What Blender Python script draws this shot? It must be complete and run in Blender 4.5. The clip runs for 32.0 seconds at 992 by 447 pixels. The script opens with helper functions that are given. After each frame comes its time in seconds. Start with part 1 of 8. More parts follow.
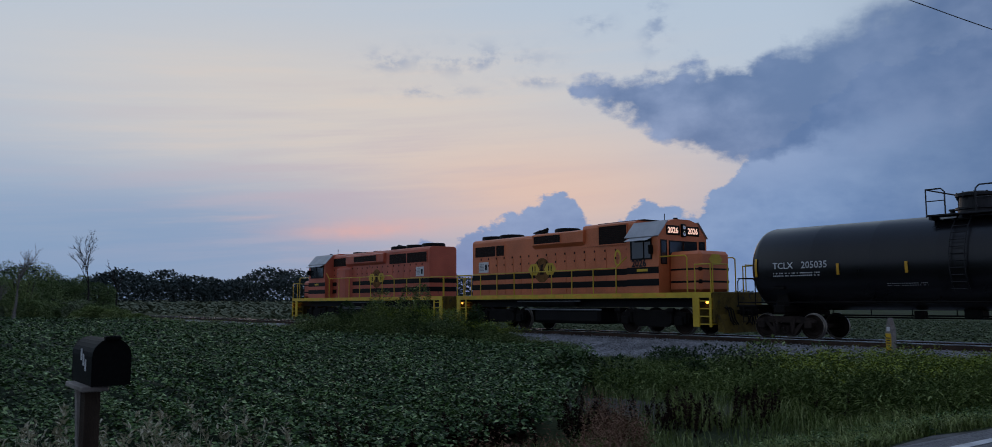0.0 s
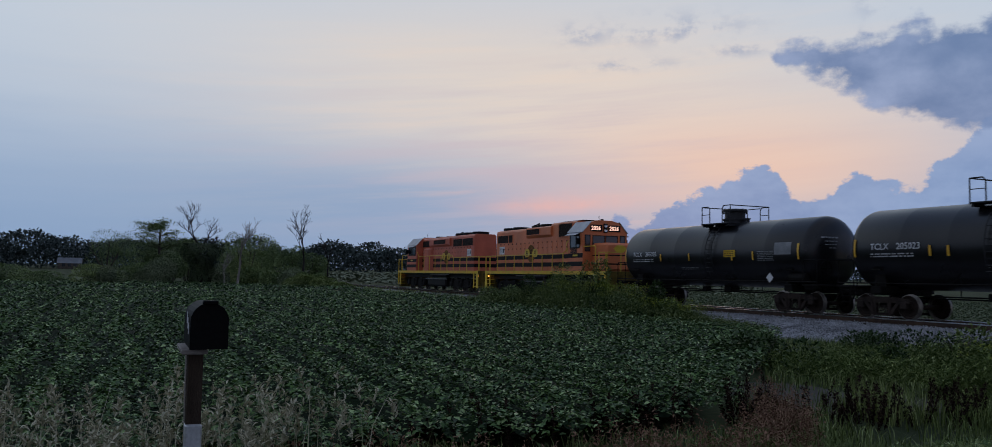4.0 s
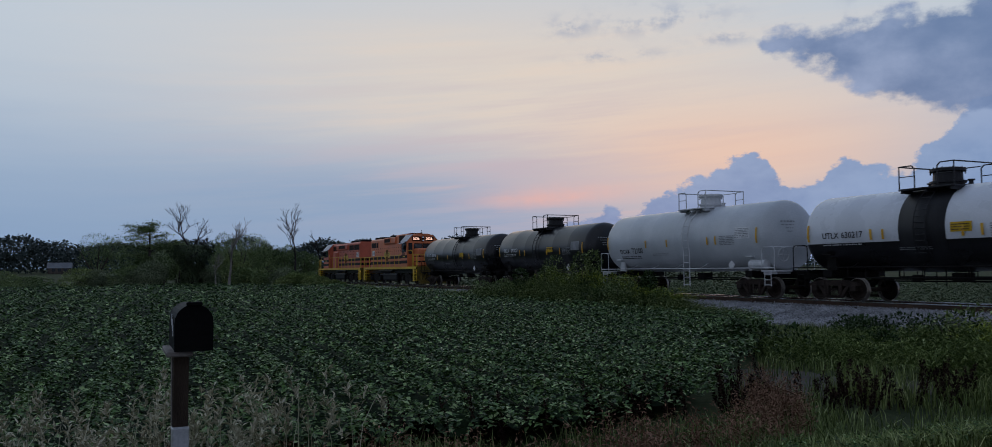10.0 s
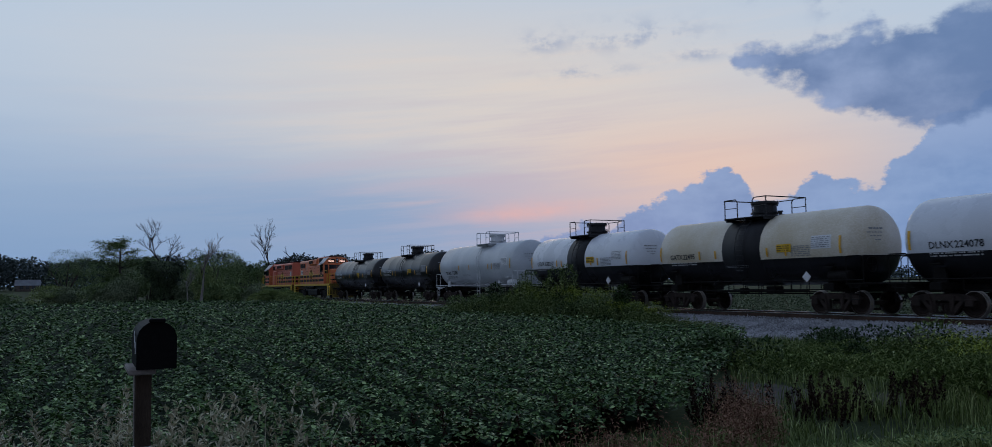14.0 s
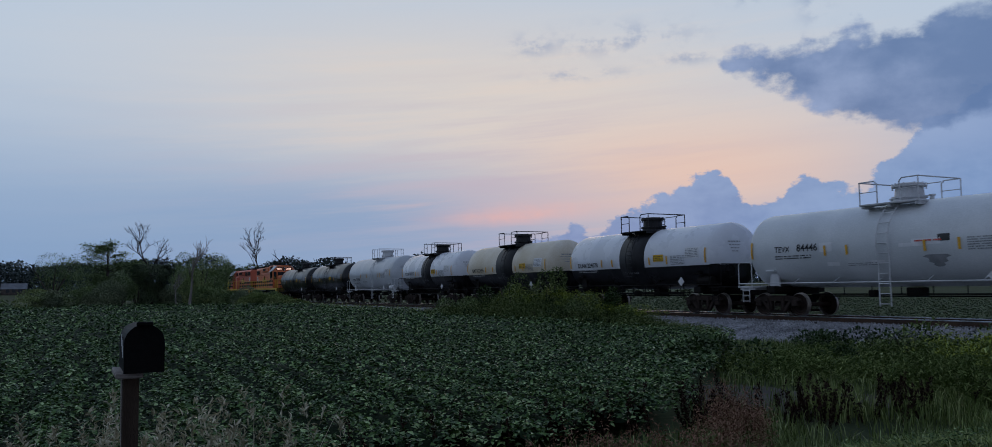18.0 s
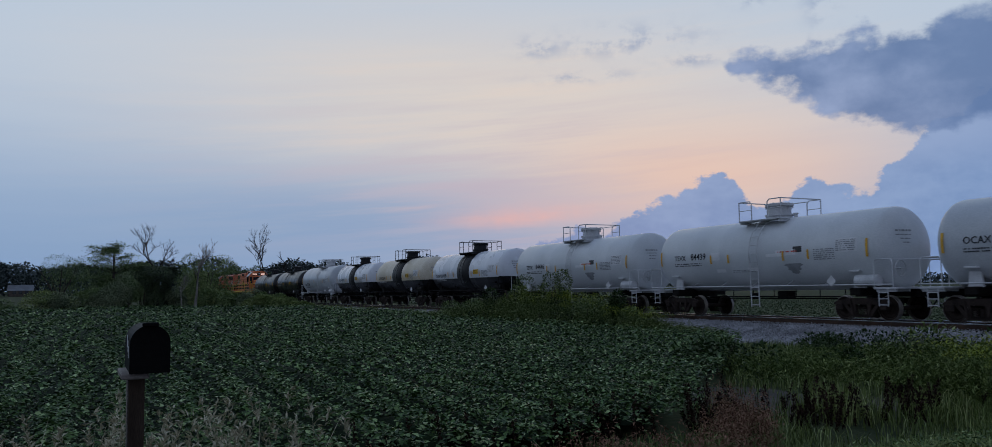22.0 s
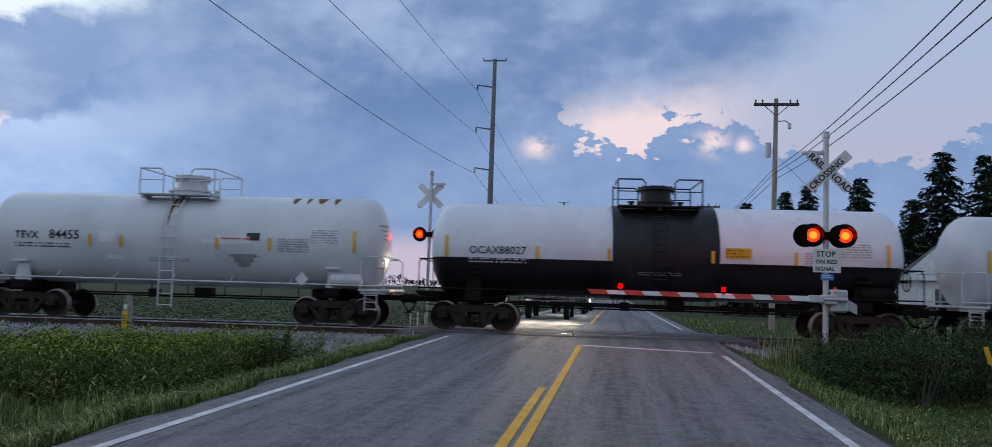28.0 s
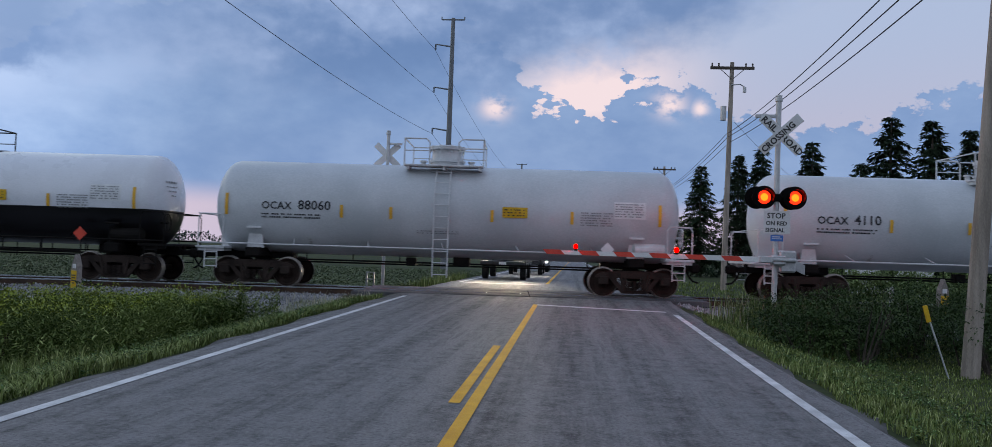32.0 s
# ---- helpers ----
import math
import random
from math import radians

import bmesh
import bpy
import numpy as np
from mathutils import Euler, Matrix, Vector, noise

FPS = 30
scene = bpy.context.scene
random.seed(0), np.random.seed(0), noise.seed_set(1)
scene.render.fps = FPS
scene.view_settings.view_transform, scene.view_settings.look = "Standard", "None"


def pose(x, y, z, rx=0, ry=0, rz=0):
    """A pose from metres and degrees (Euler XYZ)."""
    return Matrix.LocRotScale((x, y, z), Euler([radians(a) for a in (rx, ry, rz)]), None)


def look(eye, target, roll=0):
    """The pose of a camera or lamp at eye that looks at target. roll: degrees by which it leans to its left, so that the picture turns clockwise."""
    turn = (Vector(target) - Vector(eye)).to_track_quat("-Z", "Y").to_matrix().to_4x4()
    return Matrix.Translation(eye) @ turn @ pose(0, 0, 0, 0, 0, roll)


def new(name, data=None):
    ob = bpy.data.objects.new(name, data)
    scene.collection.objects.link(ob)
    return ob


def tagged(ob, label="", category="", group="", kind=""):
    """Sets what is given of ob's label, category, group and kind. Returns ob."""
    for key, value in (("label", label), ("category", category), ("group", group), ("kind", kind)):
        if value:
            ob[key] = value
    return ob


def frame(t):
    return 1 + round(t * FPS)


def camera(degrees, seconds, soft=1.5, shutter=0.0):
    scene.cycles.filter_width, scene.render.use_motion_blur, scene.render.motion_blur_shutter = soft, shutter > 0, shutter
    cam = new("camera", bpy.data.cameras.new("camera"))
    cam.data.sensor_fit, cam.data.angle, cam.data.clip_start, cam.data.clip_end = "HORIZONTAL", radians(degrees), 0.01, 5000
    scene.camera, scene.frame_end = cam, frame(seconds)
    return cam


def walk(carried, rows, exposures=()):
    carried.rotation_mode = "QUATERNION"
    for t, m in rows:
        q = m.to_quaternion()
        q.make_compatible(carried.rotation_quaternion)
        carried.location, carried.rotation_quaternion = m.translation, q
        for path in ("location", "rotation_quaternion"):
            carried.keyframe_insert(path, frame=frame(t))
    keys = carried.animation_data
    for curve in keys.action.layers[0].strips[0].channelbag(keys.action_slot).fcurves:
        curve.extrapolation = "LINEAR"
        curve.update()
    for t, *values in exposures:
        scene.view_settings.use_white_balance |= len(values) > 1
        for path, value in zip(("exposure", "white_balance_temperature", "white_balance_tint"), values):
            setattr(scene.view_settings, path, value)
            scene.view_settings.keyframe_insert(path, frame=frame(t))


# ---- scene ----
cam = camera(61.84, 32.0, soft=0.7, shutter=0.32)

PATH = [
    (0, pose(1.062, -0.920, 1.552, 95.19, 0, 56.45) @ pose(0, 0, 0, 0, 0, 0.00)),
    (0.5, pose(1.076, -0.875, 1.545, 95.28, 0, 59.27) @ pose(0, 0, 0, 0, 0, -1.94)),
    (1, pose(1.059, -0.818, 1.524, 91.50, 0, 64.73) @ pose(0, 0, 0, 0, 0, -0.68)),
    (1.5, pose(1.035, -0.717, 1.525, 88.86, 0, 67.66) @ pose(0, 0, 0, 0, 0, 0.76)),
    (2, pose(0.986, -0.591, 1.530, 89.81, 0, 68.88) @ pose(0, 0, 0, 0, 0, 0.92)),
    (2.5, pose(0.966, -0.448, 1.536, 90.53, 0, 69.49) @ pose(0, 0, 0, 0, 0, 1.26)),
    (3, pose(0.947, -0.339, 1.542, 91.16, 0, 69.75) @ pose(0, 0, 0, 0, 0, 1.49)),
    (3.5, pose(0.934, -0.248, 1.546, 92.60, 0, 69.99) @ pose(0, 0, 0, 0, 0, 1.23)),
    (4, pose(0.940, -0.193, 1.539, 93.32, 0, 69.82) @ pose(0, 0, 0, 0, 0, 1.15)),
    (4.5, pose(0.905, -0.162, 1.537, 93.82, 0, 67.84) @ pose(0, 0, 0, 0, 0, 0.73)),
    (6.5, pose(0.898, -0.166, 1.536, 95.49, 0, 65.67) @ pose(0, 0, 0, 0, 0, -0.24)),
    (7, pose(0.931, -0.185, 1.538, 95.30, 0, 65.75) @ pose(0, 0, 0, 0, 0, -0.48)),
    (7.5, pose(0.936, -0.194, 1.538, 93.75, 0, 66.86) @ pose(0, 0, 0, 0, 0, -0.99)),
    (8, pose(0.942, -0.188, 1.537, 93.21, 0, 67.50) @ pose(0, 0, 0, 0, 0, -1.58)),
    (8.5, pose(0.949, -0.180, 1.538, 92.81, 0, 68.21) @ pose(0, 0, 0, 0, 0, -1.91)),
    (9, pose(0.948, -0.172, 1.545, 92.62, 0, 68.71) @ pose(0, 0, 0, 0, 0, -1.45)),
    (9.5, pose(0.944, -0.160, 1.548, 92.68, 0, 69.11) @ pose(0, 0, 0, 0, 0, -0.93)),
    (10, pose(0.928, -0.143, 1.537, 92.90, 0, 69.22) @ pose(0, 0, 0, 0, 0, -0.34)),
    (10.5, pose(0.924, -0.125, 1.534, 93.10, 0, 69.29) @ pose(0, 0, 0, 0, 0, -0.07)),
    (11, pose(0.918, -0.115, 1.534, 93.17, 0, 69.25) @ pose(0, 0, 0, 0, 0, -0.08)),
    (11.5, pose(0.930, -0.111, 1.535, 93.23, 0, 69.03) @ pose(0, 0, 0, 0, 0, -0.15)),
    (12, pose(0.923, -0.109, 1.536, 93.45, 0, 68.89) @ pose(0, 0, 0, 0, 0, -0.16)),
    (12.5, pose(0.903, -0.101, 1.537, 93.63, 0, 68.40) @ pose(0, 0, 0, 0, 0, -0.18)),
    (13, pose(0.908, -0.096, 1.535, 93.71, 0, 68.06) @ pose(0, 0, 0, 0, 0, -0.30)),
    (13.5, pose(0.915, -0.096, 1.535, 93.80, 0, 67.80) @ pose(0, 0, 0, 0, 0, -0.47)),
    (14, pose(0.917, -0.094, 1.533, 93.92, 0, 67.53) @ pose(0, 0, 0, 0, 0, -0.63)),
    (14.5, pose(0.905, -0.093, 1.532, 93.99, 0, 67.31) @ pose(0, 0, 0, 0, 0, -0.65)),
    (16.5, pose(0.914, -0.094, 1.530, 94.11, 0, 66.88) @ pose(0, 0, 0, 0, 0, -0.85)),
    (17, pose(0.897, -0.090, 1.531, 94.09, 0, 66.83) @ pose(0, 0, 0, 0, 0, -0.78)),
    (17.5, pose(0.913, -0.091, 1.529, 94.09, 0, 66.83) @ pose(0, 0, 0, 0, 0, -0.76)),
    (18, pose(0.914, -0.092, 1.531, 94.11, 0, 66.82) @ pose(0, 0, 0, 0, 0, -0.71)),
    (18.5, pose(0.913, -0.093, 1.529, 94.17, 0, 66.81) @ pose(0, 0, 0, 0, 0, -0.73)),
    (19, pose(0.916, -0.093, 1.530, 94.16, 0, 66.81) @ pose(0, 0, 0, 0, 0, -0.73)),
    (19.5, pose(0.919, -0.097, 1.527, 94.19, 0, 66.88) @ pose(0, 0, 0, 0, 0, -0.77)),
    (20, pose(0.917, -0.091, 1.524, 94.27, 0, 66.93) @ pose(0, 0, 0, 0, 0, -0.82)),
    (20.5, pose(0.909, -0.092, 1.528, 94.28, 0, 66.99) @ pose(0, 0, 0, 0, 0, -0.74)),
    (21, pose(0.905, -0.093, 1.529, 94.32, 0, 67.05) @ pose(0, 0, 0, 0, 0, -0.70)),
    (21.5, pose(0.898, -0.094, 1.529, 94.28, 0, 67.10) @ pose(0, 0, 0, 0, 0, -0.63)),
    (22, pose(0.899, -0.092, 1.524, 94.27, 0, 67.17) @ pose(0, 0, 0, 0, 0, -0.63)),
    (22.5, pose(0.899, -0.091, 1.527, 94.29, 0, 67.32) @ pose(0, 0, 0, 0, 0, -0.52)),
    (23, pose(0.901, -0.089, 1.526, 94.26, 0, 67.34) @ pose(0, 0, 0, 0, 0, -0.47)),
    (23.5, pose(0.893, -0.092, 1.526, 94.19, 0, 67.26) @ pose(0, 0, 0, 0, 0, -0.42)),
    (24, pose(0.873, -0.083, 1.528, 94.33, 0, 65.76) @ pose(0, 0, 0, 0, 0, -0.27)),
    (24.3, pose(0.873, -0.073, 1.536, 94.66, 0, 60.99) @ pose(0, 0, 0, 0, 0, -0.32)),
    (24.5, pose(0.874, -0.062, 1.541, 94.73, 0, 55.37) @ pose(0, 0, 0, 0, 0, -0.85)),
    (25, pose(0.871, -0.024, 1.554, 97.18, 0, 44.93) @ pose(0, 0, 0, 0, 0, -1.04)),
    (25.5, pose(0.890, 0.025, 1.560, 98.12, 0, 34.40) @ pose(0, 0, 0, 0, 0, -0.87)),
    (26, pose(0.932, 0.017, 1.557, 97.53, 0, 25.23) @ pose(0, 0, 0, 0, 0, -1.35)),
    (26.2, pose(0.945, 0.011, 1.555, 96.47, 0, 21.79) @ pose(0, 0, 0, 0, 0, -0.75)),
    (26.5, pose(0.968, 0.007, 1.552, 95.72, 0, 17.95) @ pose(0, 0, 0, 0, 0, 0.80)),
    (28.5, pose(1.002, 0.023, 1.552, 94.19, 0, 6.56) @ pose(0, 0, 0, 0, 0, 1.55)),
    (29, pose(1.021, 0.008, 1.555, 93.73, 0, 4.94) @ pose(0, 0, 0, 0, 0, 1.79)),
    (29.5, pose(1.020, -0.015, 1.553, 93.22, 0, 4.86) @ pose(0, 0, 0, 0, 0, 2.41)),
    (30, pose(1.024, -0.049, 1.562, 93.01, 0, 4.85) @ pose(0, 0, 0, 0, 0, 2.63)),
    (30.5, pose(1.032, -0.068, 1.551, 92.70, 0, 4.93) @ pose(0, 0, 0, 0, 0, 2.69)),
    (31, pose(1.027, 0.013, 1.550, 92.34, 0, 5.03) @ pose(0, 0, 0, 0, 0, 2.59)),
    (31.5, pose(1.011, 0.025, 1.537, 92.10, 0, 5.19) @ pose(0, 0, 0, 0, 0, 2.23)),
    (32, pose(1.021, 0.000, 1.524, 91.91, 0, 5.44) @ pose(0, 0, 0, 0, 0, 2.13)),
]
walk(cam, PATH, [(0, -0.07, 6600, 10), (1.0, -0.15, 6500, 10), (2.5, 0.08, 7100, 12), (3.5, 0.08, 7050, 12), (4.5, 0.02, 6750, 13), (7, 0.0, 6400, 10), (10, 0.02, 7000, 11), (12, 0.02, 6850, 11), (14, 0.0, 6480, 10), (21, 0.0, 6650, 11), (25.0, 0.0, 6550, 10), (26.5, 0.30, 6500, 10), (28.5, 0.78, 7250, 10), (32, 0.78, 7250, 10)])


# ---- sky and light ----
def lin(r, g, b):
    return tuple((v / 255 / 12.92) if v <= 10 else ((v / 255 + 0.055) / 1.055) ** 2.4 for v in (r, g, b)) + (1.0,)


class Graph:
    """Short ways to wire up a node tree."""

    def __init__(self, tree):
        self.tree = tree

    def node(self, kind, **props):
        n = self.tree.nodes.new(kind)
        for k, v in props.items():
            if k == "operation":
                n.operation = v
            elif k == "data_type":
                n.data_type = v
            elif k == "blend_type":
                n.blend_type = v
            elif k == "interpolation_type":
                n.interpolation_type = v
        return n

    def put(self, socket, value):
        if isinstance(value, bpy.types.NodeSocket):
            self.tree.links.new(value, socket)
        else:
            socket.default_value = value

    def math(self, op, a, b=0.0, c=0.0):
        n = self.node("ShaderNodeMath", operation=op)
        for s, v in zip(n.inputs, (a, b, c)):
            self.put(s, v)
        return n.outputs[0]

    def mix(self, fac, a, b):
        n = self.node("ShaderNodeMix", data_type="RGBA")
        self.put(n.inputs[0], fac), self.put(n.inputs[6], a), self.put(n.inputs[7], b)
        return n.outputs[2]

    def step(self, v, lo, hi):
        n = self.node("ShaderNodeMapRange", interpolation_type="SMOOTHSTEP")
        self.put(n.inputs[0], v), self.put(n.inputs[1], lo), self.put(n.inputs[2], hi)
        return n.outputs[0]

    def noise(self, vec, scale, detail=4.0, rough=0.55):
        n = self.node("ShaderNodeTexNoise")
        if vec is not None:
            self.put(n.inputs["Vector"], vec)
        n.inputs["Scale"].default_value, n.inputs["Detail"].default_value, n.inputs["Roughness"].default_value = scale, detail, rough
        return n.outputs["Fac"]


world = bpy.data.worlds.new("dusk_sky")
scene.world = world
world.use_nodes = True
g = Graph(world.node_tree)
tc = g.node("ShaderNodeTexCoord").outputs["Generated"]
sep = g.node("ShaderNodeSeparateXYZ")
g.put(sep.inputs[0], tc)
AZ = g.math("MULTIPLY", g.math("ARCTAN2", g.math("MULTIPLY", sep.outputs[0], -1.0), sep.outputs[1]), 57.2958)
EL = g.math("MULTIPLY", g.math("ARCSINE", sep.outputs[2]), 57.2958)


def flat(sa, se):
    n = g.node("ShaderNodeCombineXYZ")
    g.put(n.inputs[0], g.math("MULTIPLY", AZ, sa)), g.put(n.inputs[1], g.math("MULTIPLY", EL, se))
    return n.outputs[0]


def blob(a, e, sa, se, lean=0.0):
    dx = g.math("SUBTRACT", AZ, a)
    dy = g.math("SUBTRACT", EL, e)
    if lean:
        dy = g.math("SUBTRACT", dy, g.math("MULTIPLY", dx, lean))
    dx = g.math("MULTIPLY", dx, 1 / sa)
    dy = g.math("MULTIPLY", dy, 1 / se)
    q = g.math("ADD", g.math("MULTIPLY", dx, dx), g.math("MULTIPLY", dy, dy))
    return g.math("EXPONENT", g.math("MULTIPLY", q, -1.0))


def blobs(rows):
    total = None
    for r in rows:
        b = blob(*r)
        total = b if total is None else g.math("MAXIMUM", total, b)
    return total


lumps = g.noise(flat(0.22, 0.30), 1.0, 6.0, 0.56)
streaks = g.noise(flat(0.035, 0.30), 1.0, 5.0, 0.55)
wide = g.noise(flat(0.075, 0.13), 1.0, 4.0, 0.5)
fine = g.noise(flat(0.5, 0.8), 1.0, 4.0, 0.6)
puffs = g.noise(flat(0.55, 0.80), 1.0, 6.0, 0.58)
# clear dusk sky: blue low on the left, pale above, warm where the sun has set
up = g.step(g.math("ADD", EL, g.math("MULTIPLY", streaks, 5.0)), 3.0, 19.0)
sky = g.mix(up, lin(128, 158, 196), lin(180, 199, 220))
sky = g.mix(g.step(EL, 20.0, 55.0), sky, lin(124, 150, 192))
warm = g.math("MULTIPLY", blob(66, 12.0, 24, 6.5, 0.05), g.math("ADD", 0.75, g.math("MULTIPLY", streaks, 0.6)))
sky = g.mix(warm, sky, lin(213, 207, 203))
sky = g.mix(g.math("MULTIPLY", blob(53, 7.2, 13, 3.6), 0.85), sky, lin(228, 194, 178))
sky = g.mix(g.math("MULTIPLY", blob(78, 3.6, 15, 3.6), 0.9), sky, lin(132, 160, 196))
pink = g.math("MULTIPLY", blob(65.5, 4.7, 6.0, 1.0, -0.06), g.math("MULTIPLY", g.step(streaks, 0.40, 0.66), g.math("ADD", 0.25, puffs)))
sky = g.mix(g.math("MULTIPLY", pink, 0.7), sky, lin(234, 176, 166))
tilt = g.node("ShaderNodeCombineXYZ")
g.put(tilt.inputs[0], g.math("MULTIPLY", AZ, 0.035)), g.put(tilt.inputs[1], g.math("MULTIPLY", g.math("MULTIPLY_ADD", AZ, 0.075, EL), 0.52))
combed = g.noise(tilt.outputs[0], 1.0, 6.0, 0.6)
sky = g.mix(g.math("MULTIPLY", g.math("MULTIPLY", blob(68, 8.0, 17, 5.5), g.step(combed, 0.46, 0.66)), 0.55), sky, lin(190, 180, 194))
sky = g.mix(g.math("MULTIPLY", g.math("MULTIPLY", blob(66, 11.0, 20, 6.5), g.step(combed, 0.52, 0.34)), 0.40), sky, lin(226, 208, 196))
sky = g.mix(g.math("MULTIPLY", g.math("MULTIPLY", blob(66.5, 4.7, 6.0, 1.5), g.step(combed, 0.52, 0.36)), 0.65), sky, lin(236, 172, 162))
mauve = g.math("MULTIPLY", blob(67, 6.9, 9, 1.0, -0.07), g.step(streaks, 0.40, 0.60))
sky = g.mix(g.math("MULTIPLY", mauve, 0.75), sky, lin(186, 176, 192))
# right of the crossing: pale lilac, rosy towards the ground
right = g.step(AZ, 36.0, 10.0)
lilac = g.mix(g.step(EL, 2.0, 16.0), lin(166, 160, 182), lin(148, 164, 196))
sky = g.mix(right, sky, lilac)
# thin dark wisps high up
wisp = g.math("MULTIPLY", blobs([(58, 16.4, 4.5, 0.9), (53.5, 15.0, 2.0, 0.5), (45.2, 18.3, 1.0, 1.9), (49.5, 18.6, 1.3, 0.6), (64, 16.2, 1.6, 0.7), (61, 14.2, 3.0, 0.4)]), 0.9)
wisp = g.math("MULTIPLY", wisp, g.step(puffs, 0.42, 0.66))
sky = g.mix(g.math("MULTIPLY", wisp, 0.75), sky, lin(128, 150, 186))


def profile(rows):
    """A height over the horizon that changes with the way one looks: (azimuth, height) pairs, from right to left."""
    n = g.node("ShaderNodeValToRGB")
    el = n.color_ramp.elements
    rows = sorted(rows)
    el[0].position, el[1].position = (rows[0][0] + 60) / 180, (rows[-1][0] + 60) / 180
    for a, _ in rows[1:-1]:
        el.new((a + 60) / 180)
    for st, (a, e) in zip(sorted(el, key=lambda q: q.position), rows):
        v = (e + 5) / 50
        st.color = (v, v, v, 1)
    g.put(n.inputs[0], g.math("MULTIPLY_ADD", AZ, 1 / 180, 60 / 180))
    return g.math("SUBTRACT", g.math("MULTIPLY", n.outputs[0], 50.0), 5.0)


# the low bank of cumulus
tops = profile([(-60, 6), (-34, 9.5), (-24, 10.8), (-18, 8.8), (-14, 8.2), (-11, 9.6), (-8.8, 11.0), (-7, 12.2), (-5, 11.9), (-3, 11.4), (-1.4, 9.7), (0.5, 9.5), (2, 10.4), (3.6, 11.5), (5.5, 14), (10, 16),
                (22, 16), (32, 14.5), (35.5, 12), (37.5, 10.2), (39.4, 9.1), (41.4, 7.4), (42.6, 5.8), (45.9, 6.7), (49.4, 4.8), (50.4, 5.6), (51.4, 7.5), (58.9, 4.2), (60.3, 3.2), (61.4, 4.0), (64.4, 2.7), (67, -2)])
edge = g.math("ADD", g.math("MULTIPLY", g.math("SUBTRACT", puffs, 0.5), 3.2), g.math("MULTIPLY", g.math("SUBTRACT", fine, 0.5), 1.6))
edge = g.math("MULTIPLY", edge, g.math("MULTIPLY_ADD", g.step(AZ, 20.0, 8.0), 1.1, 1.0))
lowmask = g.step(g.math("ADD", g.math("SUBTRACT", tops, EL), edge), -0.12, 0.30)
lowcol = g.mix(g.step(g.math("ADD", wide, g.math("MULTIPLY", fine, 0.3)), 0.45, 0.85), lin(98, 132, 182), lin(134, 162, 204))
lowcol = g.mix(g.math("MULTIPLY", g.math("MULTIPLY", g.step(EL, 6.0, 9.5), g.step(AZ, 46.0, 40.0)), g.step(AZ, 27.0, 38.0)), lowcol, lin(138, 162, 202))
lowcol = g.mix(g.math("MULTIPLY", g.step(AZ, 38.0, 24.0), 0.45), lowcol, lin(94, 122, 166))
sky = g.mix(g.math("MULTIPLY", lowmask, 0.94), sky, lowcol)
# the strip of rosy light under the bank
glow = g.math("MULTIPLY", g.step(EL, 4.2, 2.2), g.step(AZ, 36.0, 26.0))
sky = g.mix(g.math("MULTIPLY", glow, 0.9), sky, lin(178, 168, 190))
# the big dark cloud and the deck above the crossing
under = profile([(-60, 28), (-20, 20), (-13, 16.6), (-10, 15.3), (-6, 14.0), (-3, 12.9), (1, 12.5), (3.6, 11.5), (8, 11), (15, 10.5), (24, 10.2), (30, 9.9), (35, 9.7), (37.5, 9.0), (40.6, 9.0), (42.5, 9.4), (44, 10.0), (45.4, 10.8), (46.6, 11.9), (49, 12.7), (51.2, 14.0), (54, 22)])
over = profile([(17, 44), (22, 25), (27, 20.5), (31.5, 18.2), (35, 16.9), (38, 16.0), (40, 15.7), (44.8, 15.6), (49.5, 15.2), (51.4, 14.4), (54, 8)])
deep = g.math("MINIMUM", g.math("SUBTRACT", EL, under), g.math("SUBTRACT", over, EL))
ruffle = g.math("ADD", g.math("MULTIPLY", g.math("SUBTRACT", lumps, 0.5), 4.2), g.math("MULTIPLY", g.math("SUBTRACT", puffs, 0.5), 2.6))
bigmask = g.step(g.math("ADD", deep, ruffle), g.math("MULTIPLY_ADD", g.step(AZ, 40.0, 28.0), -1.5, -0.25), g.math("MULTIPLY_ADD", g.step(AZ, 40.0, 28.0), 1.6, 0.85))
bigcol = g.mix(g.step(g.math("ADD", wide, g.math("MULTIPLY", g.math("SUBTRACT", lumps, 0.5), 0.6)), 0.36, 0.70), lin(88, 117, 163), lin(140, 161, 200))
bigcol = g.mix(g.math("MULTIPLY", blob(32, 14.5, 9, 4.5), 0.6), bigcol, lin(96, 124, 168))
sky = g.mix(g.math("MULTIPLY", bigmask, 0.92), sky, bigcol)
# lit cloud showing through where the deck opens
lit = g.math("MULTIPLY", g.math("MULTIPLY", blob(-1.0, 11.2, 5.5, 2.6, -0.12), g.math("SUBTRACT", 1.0, lowmask)), g.math("SUBTRACT", 1.0, bigmask))
holes = g.math("MULTIPLY", blobs([(5.8, 9.8, 0.95, 0.7), (-6.2, 10.3, 1.0, 0.8), (-8.2, 10.0, 0.5, 0.5)]), g.step(puffs, 0.36, 0.56))
sky = g.mix(g.math("MINIMUM", g.math("ADD", g.math("MULTIPLY", lit, 1.2), holes), 0.92), sky, lin(214, 198, 206))
# the evening is darker to the north
north = g.node("ShaderNodeMix", data_type="RGBA", blend_type="MULTIPLY")
g.put(north.inputs[0], g.step(AZ, 38.0, 22.0)), g.put(north.inputs[6], sky)
north.inputs[7].default_value = (0.78, 0.80, 0.82, 1)
sky = north.outputs[2]
